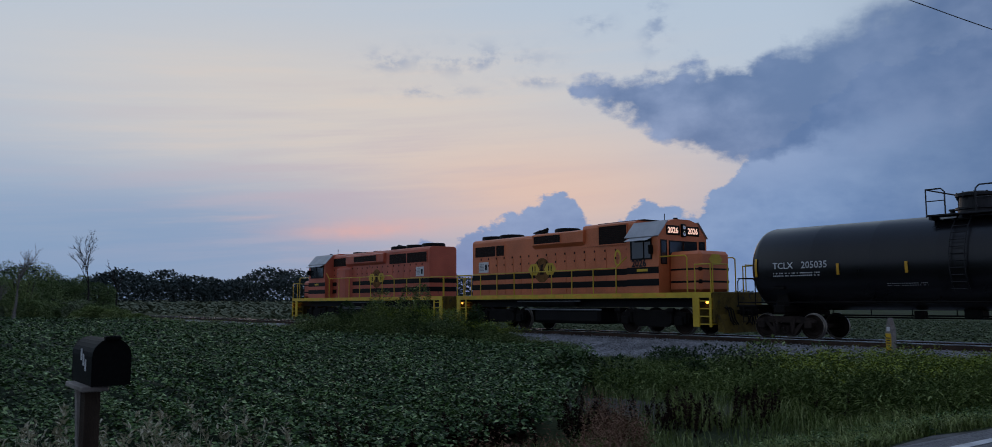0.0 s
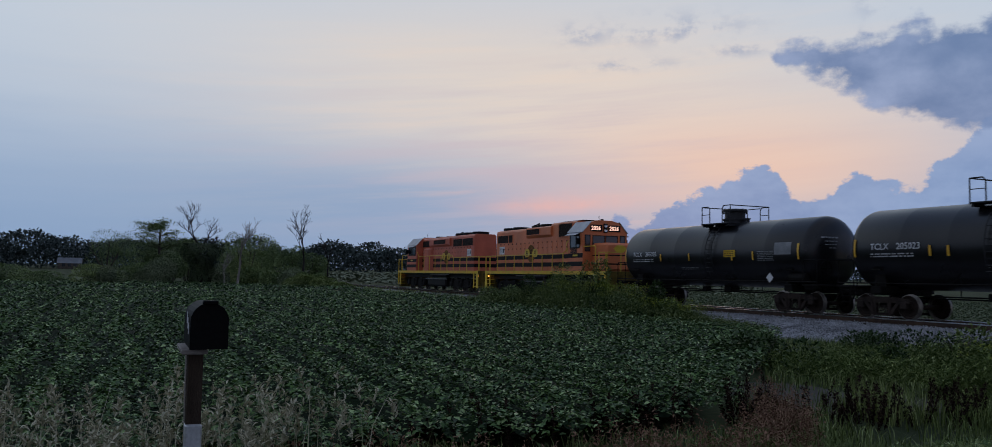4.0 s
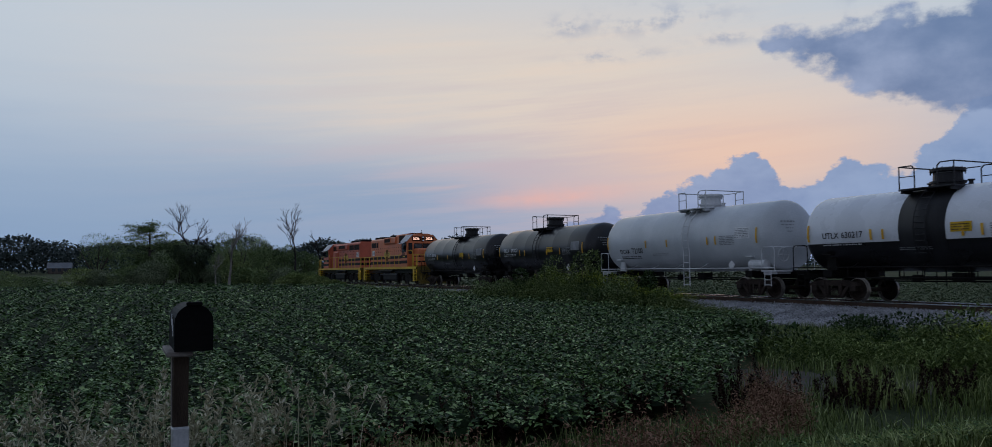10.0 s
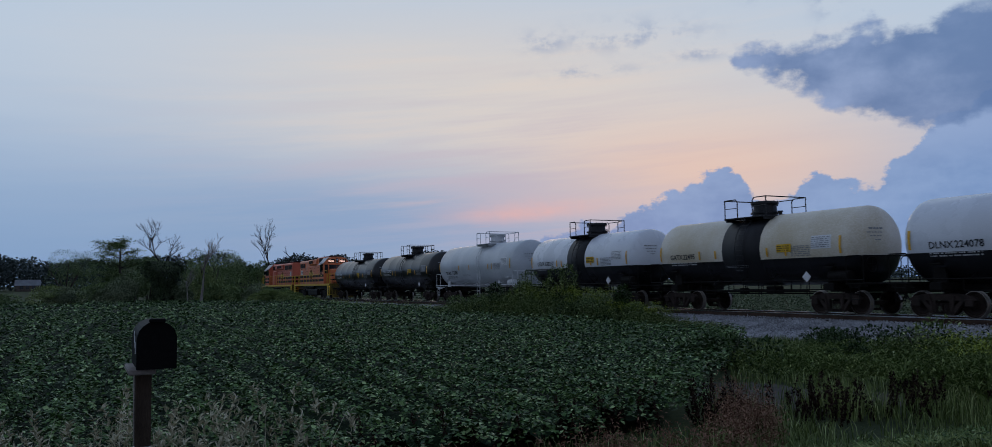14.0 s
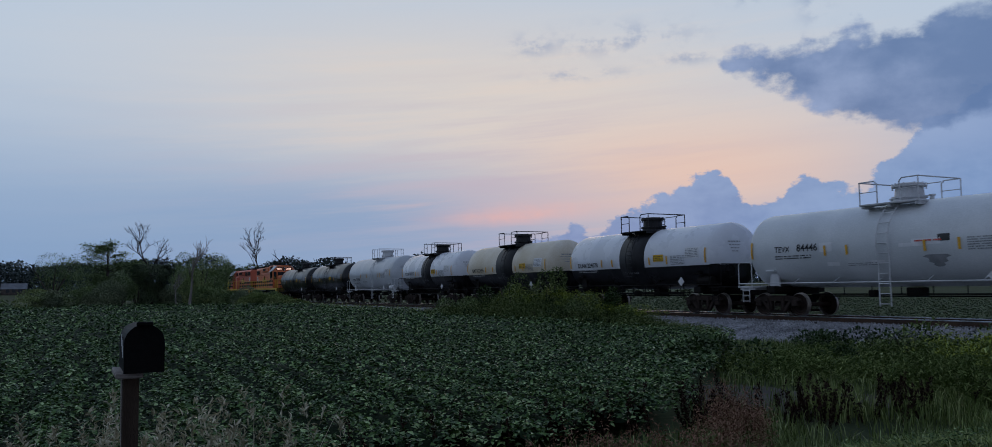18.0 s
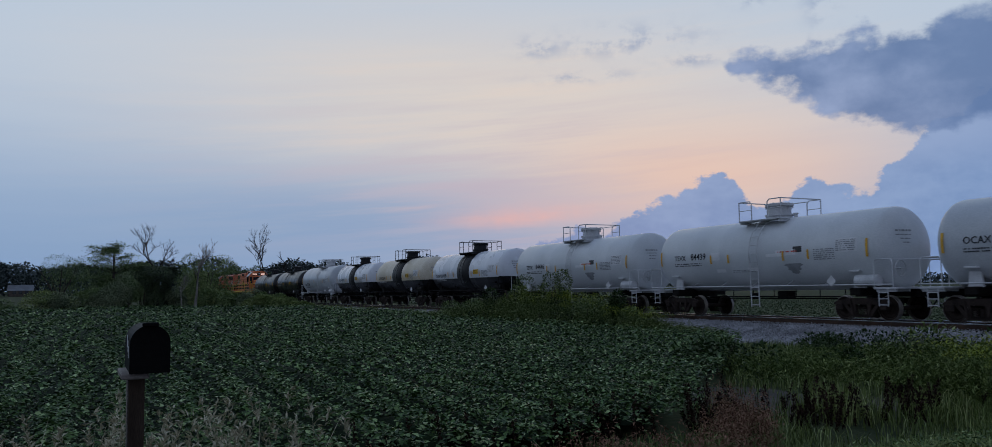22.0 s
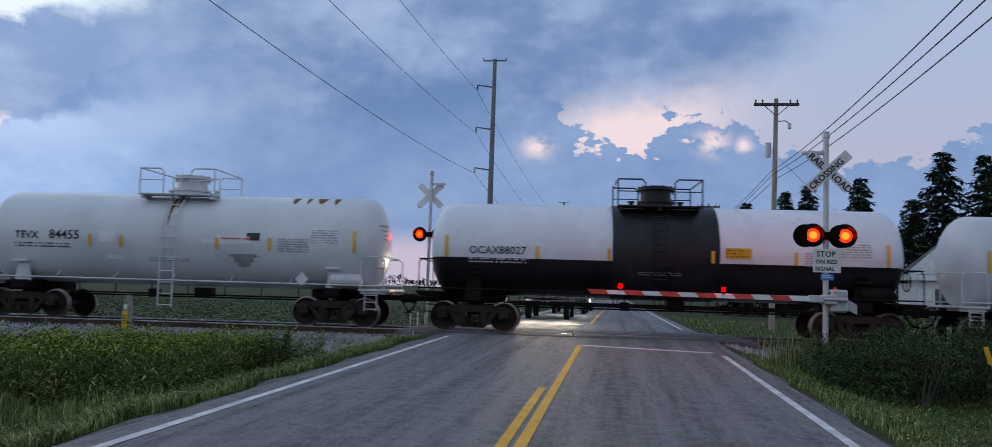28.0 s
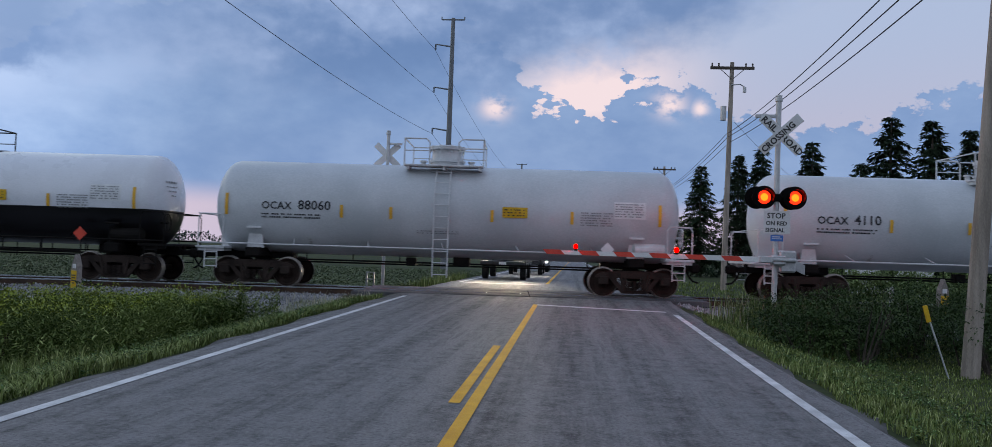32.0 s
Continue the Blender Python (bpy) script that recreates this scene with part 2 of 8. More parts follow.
# a share of plain twilight air in the whole dome
air = g.node("ShaderNodeTexSky")
air.sky_type, air.sun_disc = "NISHITA", False
air.sun_elevation, air.sun_rotation = radians(1.0), radians(-60)
airy = g.node("ShaderNodeMix", data_type="RGBA", blend_type="ADD")
airy.inputs[0].default_value = 0.003
g.put(airy.inputs[6], sky), g.put(airy.inputs[7], air.outputs[0])
# east of the camera the evening sky is dim
dim = g.math("MAXIMUM", g.step(AZ, 112.0, 150.0), g.step(AZ, -50.0, -95.0))
dome = g.mix(g.math("MULTIPLY", dim, 0.75), airy.outputs[2], lin(140, 155, 182))
ground_dark = g.mix(g.step(EL, -1.0, -3.0), dome, lin(40, 46, 42))
back = world.node_tree.nodes["Background"]
g.put(back.inputs[0], ground_dark)
back.inputs[1].default_value = 1.0

sun = new("sun", bpy.data.lights.new("sun", "SUN"))
sun.data.energy, sun.data.angle, sun.data.color = 0.12, radians(25), (1.0, 0.72, 0.55)
sun.matrix_basis = look((0, 0, 60), (0.906 * 60, -0.423 * 60, 56))

# ---- materials ----
def surface(name, dark, light, scale=3.0, detail=60.0, rough=0.7, metal=0.0, bump=0.15, island=0.0, object_random=0.0, stretch=(1, 1, 1), spec=None, rust=None, rust_at=0.62, fleck=None):
    """A painted, grown or mineral surface: broad and fine variation in colour and relief."""
    m = bpy.data.materials.new(name)
    m.use_nodes = True
    q = Graph(m.node_tree)
    b = m.node_tree.nodes["Principled BSDF"]
    co = q.node("ShaderNodeTexCoord").outputs["Object"]
    mp = q.node("ShaderNodeMapping")
    q.put(mp.inputs[0], co)
    mp.inputs[3].default_value = stretch
    v = mp.outputs[0]
    broad, grain = q.noise(v, scale, 4.0), q.noise(v, detail, 3.0)
    f = q.math("ADD", q.math("MULTIPLY", broad, 0.65), q.math("MULTIPLY", grain, 0.35))
    f = q.step(f, 0.32, 0.68)
    col = q.mix(f, (*dark, 1), (*light, 1))
    if rust:
        spots = q.noise(v, scale * 1.7, 6.0, 0.65)
        col = q.mix(q.math("MULTIPLY", q.step(spots, rust_at, rust_at + 0.07), 0.8), col, (*rust, 1))
    if island:
        r = q.node("ShaderNodeNewGeometry").outputs["Random Per Island"]
        col = q.mix(q.math("MULTIPLY", q.math("SUBTRACT", 1.0, r), island), col, (*[c * 0.35 for c in dark], 1))
    if fleck:
        r = q.node("ShaderNodeNewGeometry").outputs["Random Per Island"]
        col = q.mix(q.step(r, 0.84, 0.97), col, (*fleck, 1))
    if object_random:
        r = q.node("ShaderNodeObjectInfo").outputs["Random"]
        col = q.mix(q.math("MULTIPLY", r, object_random), col, (*[c * 0.45 for c in dark], 1))
    q.put(b.inputs["Base Color"], col)
    q.put(b.inputs["Roughness"], q.math("ADD", rough - 0.08, q.math("MULTIPLY", broad, 0.16)))
    b.inputs["Metallic"].default_value = metal
    b.inputs["Specular IOR Level"].default_value = spec if spec is not None else (0.12 if rough >= 0.55 and not metal else 0.45)
    if bump:
        bp = q.node("ShaderNodeBump")
        bp.inputs["Strength"].default_value, bp.inputs["Distance"].default_value = bump, 0.02
        q.put(bp.inputs["Height"], f)
        q.put(b.inputs["Normal"], bp.outputs[0])
    return m


def lamp_glow(name, colour, strength):
    m = bpy.data.materials.new(name)
    m.use_nodes = True
    b = m.node_tree.nodes["Principled BSDF"]
    b.inputs["Base Color"].default_value = (*[c * 0.6 for c in colour], 1)
    b.inputs["Emission Color"].default_value = (*colour, 1)
    b.inputs["Emission Strength"].default_value = strength
    b.inputs["Roughness"].default_value = 0.3
    return m


def glass(name, tint=(0.02, 0.025, 0.03)):
    m = bpy.data.materials.new(name)
    m.use_nodes = True
    b = m.node_tree.nodes["Principled BSDF"]
    b.inputs["Base Color"].default_value = (*tint, 1)
    b.inputs["Roughness"].default_value = 0.05
    b.inputs["Specular IOR Level"].default_value = 0.8
    return m


SOIL = surface("soil", (0.04, 0.036, 0.03), (0.10, 0.092, 0.08), 0.8, 30, 0.95, bump=0.4)
GROUND = surface("meadow_ground", (0.022, 0.032, 0.012), (0.06, 0.075, 0.03), 0.25, 9, 0.95, bump=0.4)


def asphalt(name):
    """Worn chip-seal: wheel paths and tar streaks along the road, pale stones in dark binder."""
    m = bpy.data.materials.new(name)
    m.use_nodes = True
    q = Graph(m.node_tree)
    b = m.node_tree.nodes["Principled BSDF"]
    co = q.node("ShaderNodeTexCoord").outputs["Object"]
    mp = q.node("ShaderNodeMapping")
    q.put(mp.inputs[0], co)
    mp.inputs[3].default_value = (2.2, 0.05, 1)
    streak = q.noise(mp.outputs[0], 1.0, 5.0, 0.6)
    mp2 = q.node("ShaderNodeMapping")
    q.put(mp2.inputs[0], co)
    mp2.inputs[3].default_value = (7.0, 0.5, 1)
    streak2 = q.noise(mp2.outputs[0], 1.0, 4.0, 0.6)
    mottle, chips, grit = q.noise(co, 5.0, 5.0, 0.65), q.noise(co, 30.0, 3.0, 0.65), q.noise(co, 95.0, 2.0)
    f = q.math("ADD", q.math("MULTIPLY", streak, 0.52), q.math("MULTIPLY", streak2, 0.24))
    f = q.math("ADD", f, q.math("MULTIPLY", mottle, 0.42))
    col = q.mix(q.step(f, 0.42, 0.66), (0.042, 0.042, 0.045, 1), (0.185, 0.182, 0.184, 1))
    col = q.mix(q.math("MULTIPLY", q.step(streak2, 0.55, 0.66), 0.45), col, (0.036, 0.036, 0.038, 1))
    col = q.mix(q.math("MULTIPLY", q.step(chips, 0.54, 0.64), 0.42), col, (0.27, 0.265, 0.262, 1))
    col = q.mix(q.math("MULTIPLY", q.step(chips, 0.46, 0.36), 0.5), col, (0.03, 0.03, 0.032, 1))
    q.put(b.inputs["Base Color"], col)
    q.put(b.inputs["Roughness"], q.math("SUBTRACT", 0.82, q.math("MULTIPLY", streak, 0.25)))
    bp = q.node("ShaderNodeBump")
    bp.inputs["Strength"].default_value, bp.inputs["Distance"].default_value = 0.9, 0.02
    q.put(bp.inputs["Height"], q.math("ADD", chips, grit))
    q.put(b.inputs["Normal"], bp.outputs[0])
    return m


ASPHALT = asphalt("asphalt")
ASPHALT_OLD = surface("crossing_asphalt", (0.05, 0.05, 0.054), (0.12, 0.12, 0.125), 0.9, 120, 0.75, bump=0.4)
SHOULDER = surface("gravel_shoulder", (0.06, 0.058, 0.055), (0.17, 0.165, 0.158), 2.0, 70, 0.9, bump=0.6)
WHITE_LINE = surface("white_road_paint", (0.42, 0.42, 0.42), (0.72, 0.72, 0.72), 3.0, 120, 0.6, bump=0.2, rust=(0.16, 0.16, 0.165), rust_at=0.63)
YELLOW_LINE = surface("yellow_road_paint", (0.55, 0.27, 0.02), (0.75, 0.40, 0.03), 3.0, 120, 0.6, bump=0.2, rust=(0.16, 0.13, 0.09), rust_at=0.66)
BALLAST = surface("ballast_bed", (0.14, 0.14, 0.15), (0.40, 0.40, 0.42), 1.2, 26, 0.9, bump=0.9)
STONE = surface("ballast_stone", (0.22, 0.22, 0.23), (0.50, 0.50, 0.52), 2.0, 30, 0.85, bump=0.2, island=0.6)
TIE = surface("creosoted_tie", (0.018, 0.014, 0.011), (0.06, 0.048, 0.038), 2.0, 60, 0.85, bump=0.4, object_random=0.4, stretch=(1, 6, 1))
RAIL_HEAD = surface("polished_rail", (0.35, 0.36, 0.38), (0.55, 0.56, 0.58), 2.0, 40, 0.22, 1.0, bump=0.02)
RAIL_WEB = surface("rusty_rail", (0.035, 0.02, 0.014), (0.09, 0.05, 0.03), 3.0, 50, 0.8, 0.2, bump=0.2)
SOY = surface("soybean_leaf", (0.042, 0.104, 0.022), (0.17, 0.285, 0.078), 0.9, 14, 0.50, bump=0.05, island=0.92, spec=0.20, fleck=(0.33, 0.44, 0.19))
# near-black: the shade below the soybean leaves is put into this colour
SOY_SHADE = surface("soybean_shade", (0.005, 0.013, 0.004), (0.012, 0.028, 0.009), 1.2, 12, 0.9, bump=0.5)
GRASS = surface("grass_blade", (0.11, 0.165, 0.04), (0.28, 0.335, 0.105), 0.8, 20, 0.6, bump=0, island=0.75, fleck=(0.42, 0.46, 0.2))
GRASS_DARK = surface("coarse_weed_leaf", (0.085, 0.13, 0.036), (0.24, 0.30, 0.095), 0.6, 20, 0.65, bump=0, island=0.75, fleck=(0.36, 0.42, 0.19))
GOLDENROD = surface("goldenrod_flower", (0.16, 0.22, 0.028), (0.35, 0.385, 0.055), 0.8, 30, 0.7, bump=0, island=0.5)
GOLDEN_LEAF = surface("goldenrod_leaf", (0.085, 0.14, 0.034), (0.27, 0.35, 0.11), 0.6, 20, 0.65, bump=0, island=0.75, fleck=(0.36, 0.43, 0.16))
FAR_CROP = surface("far_crop_leaf", (0.08, 0.115, 0.06), (0.21, 0.25, 0.135), 0.6, 20, 0.7, bump=0, island=0.5)
FIELD_PALE = surface("pale_crop_leaf", (0.11, 0.13, 0.085), (0.25, 0.27, 0.17), 0.1, 5, 0.75, bump=0, island=0.4)
STRAW = surface("dry_grass", (0.36, 0.33, 0.22), (0.66, 0.62, 0.46), 1.5, 40, 0.8, bump=0, island=0.2)
DOCK = surface("brown_dock_seed", (0.020, 0.010, 0.007), (0.05, 0.026, 0.017), 3.0, 40, 0.9, bump=0, island=0.4)
RED_WEED = surface("reddish_dead_weed", (0.17, 0.09, 0.055), (0.36, 0.21, 0.14), 2.0, 40, 0.9, bump=0, island=0.3)
LEAF = surface("tree_leaf", (0.10, 0.155, 0.06), (0.28, 0.36, 0.14), 0.3, 12, 0.6, bump=0, island=0.5)
LEAF_PALE = surface("willow_leaf", (0.16, 0.22, 0.07), (0.38, 0.45, 0.17), 0.3, 12, 0.6, bump=0, island=0.5)
LEAF_GREY = surface("grey_willow_leaf", (0.14, 0.18, 0.10), (0.34, 0.39, 0.23), 0.3, 12, 0.6, bump=0, island=0.5)
# leaf green with the bluish haze of distance mixed into it
LEAF_FAR = surface("hazed_far_wood_leaf", (0.045, 0.062, 0.058), (0.095, 0.118, 0.108), 0.05, 2, 0.8, bump=0, island=0.45)
NEEDLE = surface("spruce_needle", (0.012, 0.025, 0.014), (0.042, 0.068, 0.034), 0.4, 12, 0.7, bump=0, island=0.5)
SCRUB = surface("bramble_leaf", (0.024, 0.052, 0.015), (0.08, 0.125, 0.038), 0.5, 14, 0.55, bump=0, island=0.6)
POST_WOOD = surface("dark_brown_post", (0.022, 0.015, 0.011), (0.062, 0.044, 0.032), 1.5, 40, 0.85, bump=0.4, stretch=(8, 8, 0.8))
BARK = surface("bark", (0.045, 0.036, 0.03), (0.12, 0.10, 0.085), 1.5, 30, 0.9, bump=0.6)
DARK_BARK = surface("dark_dead_bark", (0.016, 0.013, 0.012), (0.045, 0.038, 0.034), 1.5, 30, 0.9, bump=0.3)
DEAD_BARK = surface("bleached_bark", (0.16, 0.14, 0.125), (0.34, 0.31, 0.28), 1.5, 30, 0.9, bump=0.4)
POLE_WOOD = surface("weathered_pole_wood", (0.19, 0.16, 0.135), (0.42, 0.36, 0.31), 0.8, 30, 0.85, bump=0.4, stretch=(8, 8, 0.7))
POLE_STEEL = surface("grey_pole_steel", (0.12, 0.13, 0.14), (0.20, 0.21, 0.22), 0.6, 30, 0.6, 0.3, bump=0.05)
WIRE = surface("wire", (0.03, 0.03, 0.032), (0.06, 0.06, 0.062), 1, 10, 0.6, bump=0)
GALV = surface("galvanised_steel", (0.34, 0.35, 0.36), (0.55, 0.56, 0.57), 2.5, 40, 0.45, 0.5, bump=0.08)
SIGN_WHITE = surface("white_sign_face", (0.52, 0.52, 0.52), (0.72, 0.72, 0.72), 2.0, 50, 0.5, bump=0.03)
SIGN_BLACK = surface("black_sign_ink", (0.012, 0.012, 0.013), (0.03, 0.03, 0.032), 2.0, 40, 0.5, bump=0)
SIGN_BLUE = surface("blue_sign_face", (0.02, 0.12, 0.42), (0.04, 0.20, 0.55), 3.0, 40, 0.5, bump=0)
SIGN_YELLOW = surface("yellow_marker", (0.50, 0.30, 0.02), (0.68, 0.42, 0.04), 3.0, 40, 0.55, bump=0.05)
RED_STRIPE = surface("red_reflective", (0.50, 0.035, 0.02), (0.70, 0.07, 0.035), 3.0, 60, 0.45, bump=0)
BLACK_PAINT = surface("black_paint", (0.002, 0.002, 0.002), (0.006, 0.006, 0.006), 1.0, 40, 0.6, bump=0.05, spec=0.06)
RED_LAMP = lamp_glow("red_lamp_lit", (1.0, 0.014, 0.003), 22.0)
RED_DIM = lamp_glow("red_lamp_rim", (1.0, 0.016, 0.006), 2.6)
RED_BACK = lamp_glow("red_lamp_towards_track", (1.0, 0.0030, 0.0010), 85.0)
RED_TIP = lamp_glow("gate_lamp", (1.0, 0.0008, 0.0006), 110.0)
AMBER = lamp_glow("amber_step_light", (1.0, 0.38, 0.05), 5.0)
HEAD = lamp_glow("headlamp", (1.0, 0.93, 0.80), 160.0)
NUMBER_GLOW = lamp_glow("number_board_light", (1.0, 0.62, 0.50), 0.9)
WINDOW_GLASS = glass("dark_glass")

# ---- ways to make meshes ----
def link(name, me, parent=None, label=""):
    ob = new(name, me)
    if parent:
        ob.parent = parent
    if label:
        ob["label"] = label
    return ob


def done(name, bm, mats, smooth=False):
    bmesh.ops.recalc_face_normals(bm, faces=bm.faces)
    me = bpy.data.meshes.new(name)
    bm.to_mesh(me)
    bm.free()
    for m in (mats if isinstance(mats, (list, tuple)) else [mats]):
        me.materials.append(m)
    if smooth:
        me.polygons.foreach_set("use_smooth", [True] * len(me.polygons))
    return me


def part(name, bm, mats, parent=None, label="", smooth=False):
    return link(name, done(name, bm, mats, smooth), parent, label)


def thing(name, label, category, group="", at=None, kind=""):
    ob = new(name)
    ob.empty_display_size = 0.3
    if at is not None:
        ob.matrix_basis = at
    return tagged(ob, label, category, group, kind)


def bar(bm, x0, x1, y0, y1, z0, z1, bevel=0.0):
    """A block, its edges softened by bevel."""
    vs = [bm.verts.new((x, y, z)) for x in (x0, x1) for y in (y0, y1) for z in (z0, z1)]
    fs = [bm.faces.new([vs[i] for i in q]) for q in ((0, 1, 3, 2), (4, 6, 7, 5), (0, 4, 5, 1), (2, 3, 7, 6), (0, 2, 6, 4), (1, 5, 7, 3))]
    if bevel:
        es = {e for f in fs for e in f.edges}
        bmesh.ops.bevel(bm, geom=list(es), offset=bevel, segments=1, affect="EDGES")
    return vs


def rod(bm, a, b, r0, r1=None, n=8, cap=True):
    """A round bar from a to b."""
    a, b = Vector(a), Vector(b)
    r1 = r0 if r1 is None else r1
    w = (b - a).normalized()
    u = w.orthogonal().normalized()
    v = w.cross(u)
    rings = []
    for p, r in ((a, r0), (b, r1)):
        rings.append([bm.verts.new(p + (u * math.cos(k * math.tau / n) + v * math.sin(k * math.tau / n)) * r) for k in range(n)])
    for k in range(n):
        bm.faces.new((rings[0][k], rings[0][(k + 1) % n], rings[1][(k + 1) % n], rings[1][k]))
    if cap:
        bm.faces.new(rings[0]), bm.faces.new(rings[1])


def pipe(bm, pts, r, n=6):
    """One bent round bar through the places pts, mitred at its bends."""
    P = [Vector(p) for p in pts]
    ways = [(b - a).normalized() for a, b in zip(P, P[1:])]
    u = ways[0].orthogonal().normalized()
    rings = []
    for k, p in enumerate(P):
        w0, w1 = ways[max(0, k - 1)], ways[min(len(ways) - 1, k)]
        w = (w0 + w1).normalized()
        stretch = 1 / max(0.5, w.dot(w1))
        side = w0 - w * w0.dot(w)
        u = (u - w * u.dot(w)).normalized()
        v = w.cross(u)
        ring = []
        for q in range(n):
            d = (u * math.cos(q * math.tau / n) + v * math.sin(q * math.tau / n)) * r
            if side.length > 1e-4:
                s = side.normalized()
                d = d + s * d.dot(s) * (stretch - 1)
            ring.append(bm.verts.new(p + d))
        rings.append(ring)
    for a, b in zip(rings, rings[1:]):
        for q in range(n):
            bm.faces.new((a[q], a[(q + 1) % n], b[(q + 1) % n], b[q]))
    bm.faces.new(rings[0]), bm.faces.new(rings[-1])


def lathe(bm, profile, axis="x", n=32, mat=0, cap=True):
    """Turns (along, radius) pairs about an axis."""
    rings = []
    for d, r in profile:
        ring = []
        for k in range(n):
            c, s = math.cos(k * math.tau / n) * r, math.sin(k * math.tau / n) * r
            ring.append(bm.verts.new((d, c, s) if axis == "x" else (c, d, s) if axis == "y" else (c, s, d)))
        rings.append(ring)
    for a, b in zip(rings, rings[1:]):
        for k in range(n):
            bm.faces.new((a[k], a[(k + 1) % n], b[(k + 1) % n], b[k])).material_index = mat
    if cap:
        bm.faces.new(rings[0]).material_index = mat
        bm.faces.new(rings[-1]).material_index = mat


def slab(bm, outline, y0, y1):
    """A plate with an outline in x and z, from y0 to y1."""
    a = [bm.verts.new((x, y0, z)) for x, z in outline]
    b = [bm.verts.new((x, y1, z)) for x, z in outline]
    bm.faces.new(a), bm.faces.new(b)
    for k in range(len(a)):
        bm.faces.new((a[k], a[(k + 1) % len(a)], b[(k + 1) % len(a)], b[k]))


def sheet_mesh(name, V, F, mat, smooth=False):
    """A mesh from numpy arrays of places and equal-sided faces."""
    V, F = np.asarray(V, np.float32), np.asarray(F, np.int32)
    me = bpy.data.meshes.new(name)
    n, k = F.shape
    me.vertices.add(len(V)), me.vertices.foreach_set("co", V.ravel())
    me.loops.add(n * k), me.loops.foreach_set("vertex_index", F.ravel())
    me.polygons.add(n), me.polygons.foreach_set("loop_start", np.arange(n, dtype=np.int32) * k)
    me.polygons.foreach_set("loop_total", np.full(n, k, np.int32))
    if smooth:
        me.polygons.foreach_set("use_smooth", np.ones(n, bool))
    me.update(calc_edges=True)
    me.materials.append(mat)
    return me


rng = np.random.default_rng(7)


def unit(v):
    return v / np.maximum(1e-9, np.linalg.norm(v, axis=1, keepdims=True))


def leaves(P, D, length, width, droop=0.25):
    """Folded pointed leaves at places P along ways D: places and faces."""
    n = len(P)
    D = unit(D)
    side = unit(np.cross(D, np.array([0, 0, 1.0])) + rng.normal(0, 0.25, (n, 3)))
    nor = np.cross(side, D)
    L, W = np.broadcast_to(length, (n,))[:, None], np.broadcast_to(width, (n,))[:, None]
    mid = P + D * L * 0.45
    tip = P + D * L - nor * L * droop
    V = np.stack([P, mid + side * W * 0.5 + nor * W * 0.12, tip, mid - side * W * 0.5 + nor * W * 0.12], 1).reshape(-1, 3)
    b = np.arange(n)[:, None] * 4
    F = np.concatenate([b + np.array([[0, 1, 2]]), b + np.array([[0, 2, 3]])], 1).reshape(-1, 3)
    return V, F


def blades(P, height, width, lean=0.35):
    """Grass blades that stand at P and bend over."""
    n = len(P)
    a = rng.uniform(0, math.tau, n)
    h, w = np.broadcast_to(height, (n,)), np.broadcast_to(width, (n,))
    out = np.stack([np.cos(a), np.sin(a), np.zeros(n)], 1)
    side = np.stack([-np.sin(a), np.cos(a), np.zeros(n)], 1)
    bend = np.abs(rng.normal(lean, 0.2, n))
    up = np.array([0, 0, 1.0])
    m = P + up * (h * 0.6)[:, None] + out * (h * bend * 0.3)[:, None]
    t = P + up * (h * (1 - 0.25 * bend))[:, None] + out * (h * bend)[:, None]
    s = side * (w * 0.5)[:, None]
    V = np.stack([P - s, P + s, m + s * 0.8, m - s * 0.8, t], 1).reshape(-1, 3)
    b = np.arange(n)[:, None] * 5
    F = np.concatenate([b + np.array([[0, 1, 2]]), b + np.array([[0, 2, 3]]), b + np.array([[3, 2, 4]])], 1).reshape(-1, 3)
    return V, F


def merge(*pieces):
    Vs, Fs, o = [], [], 0
    for V, F in pieces:
        Vs.append(V), Fs.append(F + o)
        o += len(V)
    return np.concatenate(Vs), np.concatenate(Fs)


LETTERS = {}


def letters(text, size, mat, bold=0.0):
    """A flat mesh of text, its left end at the origin."""
    key = (text, size, mat.name, bold)
    if key not in LETTERS:
        cu = bpy.data.curves.new("lettering", "FONT")
        cu.body, cu.size, cu.offset, cu.resolution_u = text, size, bold, 2
        tmp = bpy.data.objects.new("lettering", cu)
        me = tmp.to_mesh().copy()
        tmp.to_mesh_clear()
        bpy.data.objects.remove(tmp)
        me.materials.clear()
        me.materials.append(mat)
        LETTERS[key] = me
    return LETTERS[key]


def flat_text(name, text, size, mat, parent, m, bold=0.0, label=""):
    ob = link(name, letters(text, size, mat, bold).copy(), parent, label)
    ob.matrix_basis = m
    return ob


# ---- lie of the land ----
TURN = 4.35                                  # the track against the square of the road
NORMAL = Vector((-math.sin(radians(TURN)), math.cos(radians(TURN)), 0))
ALONG = Vector((-math.cos(radians(TURN)), -math.sin(radians(TURN)), 0))
MID = Vector((1.0, 0, 0)) + NORMAL * 25.0
RAIL_Z, FALL = 0.31, -0.0062                 # rail top at MID, and its fall to the west


def road_z(y):
    return np.where(y < 24.5, 0.0122 * y, 0.30 - 0.004 * (y - 24.5))


def track_sd(x, y):
    """Metres along the track and across it (towards the fields behind is positive)."""
    dx, dy = x - MID.x, y - MID.y
    return dx * ALONG.x + dy * ALONG.y, dx * NORMAL.x + dy * NORMAL.y


def rail_z(s):
    return RAIL_Z + FALL * np.clip(s, -60, 120)


def smooth(v, lo, hi):
    t = np.clip((v - lo) / (hi - lo), 0, 1)
    return t * t * (3 - 2 * t)


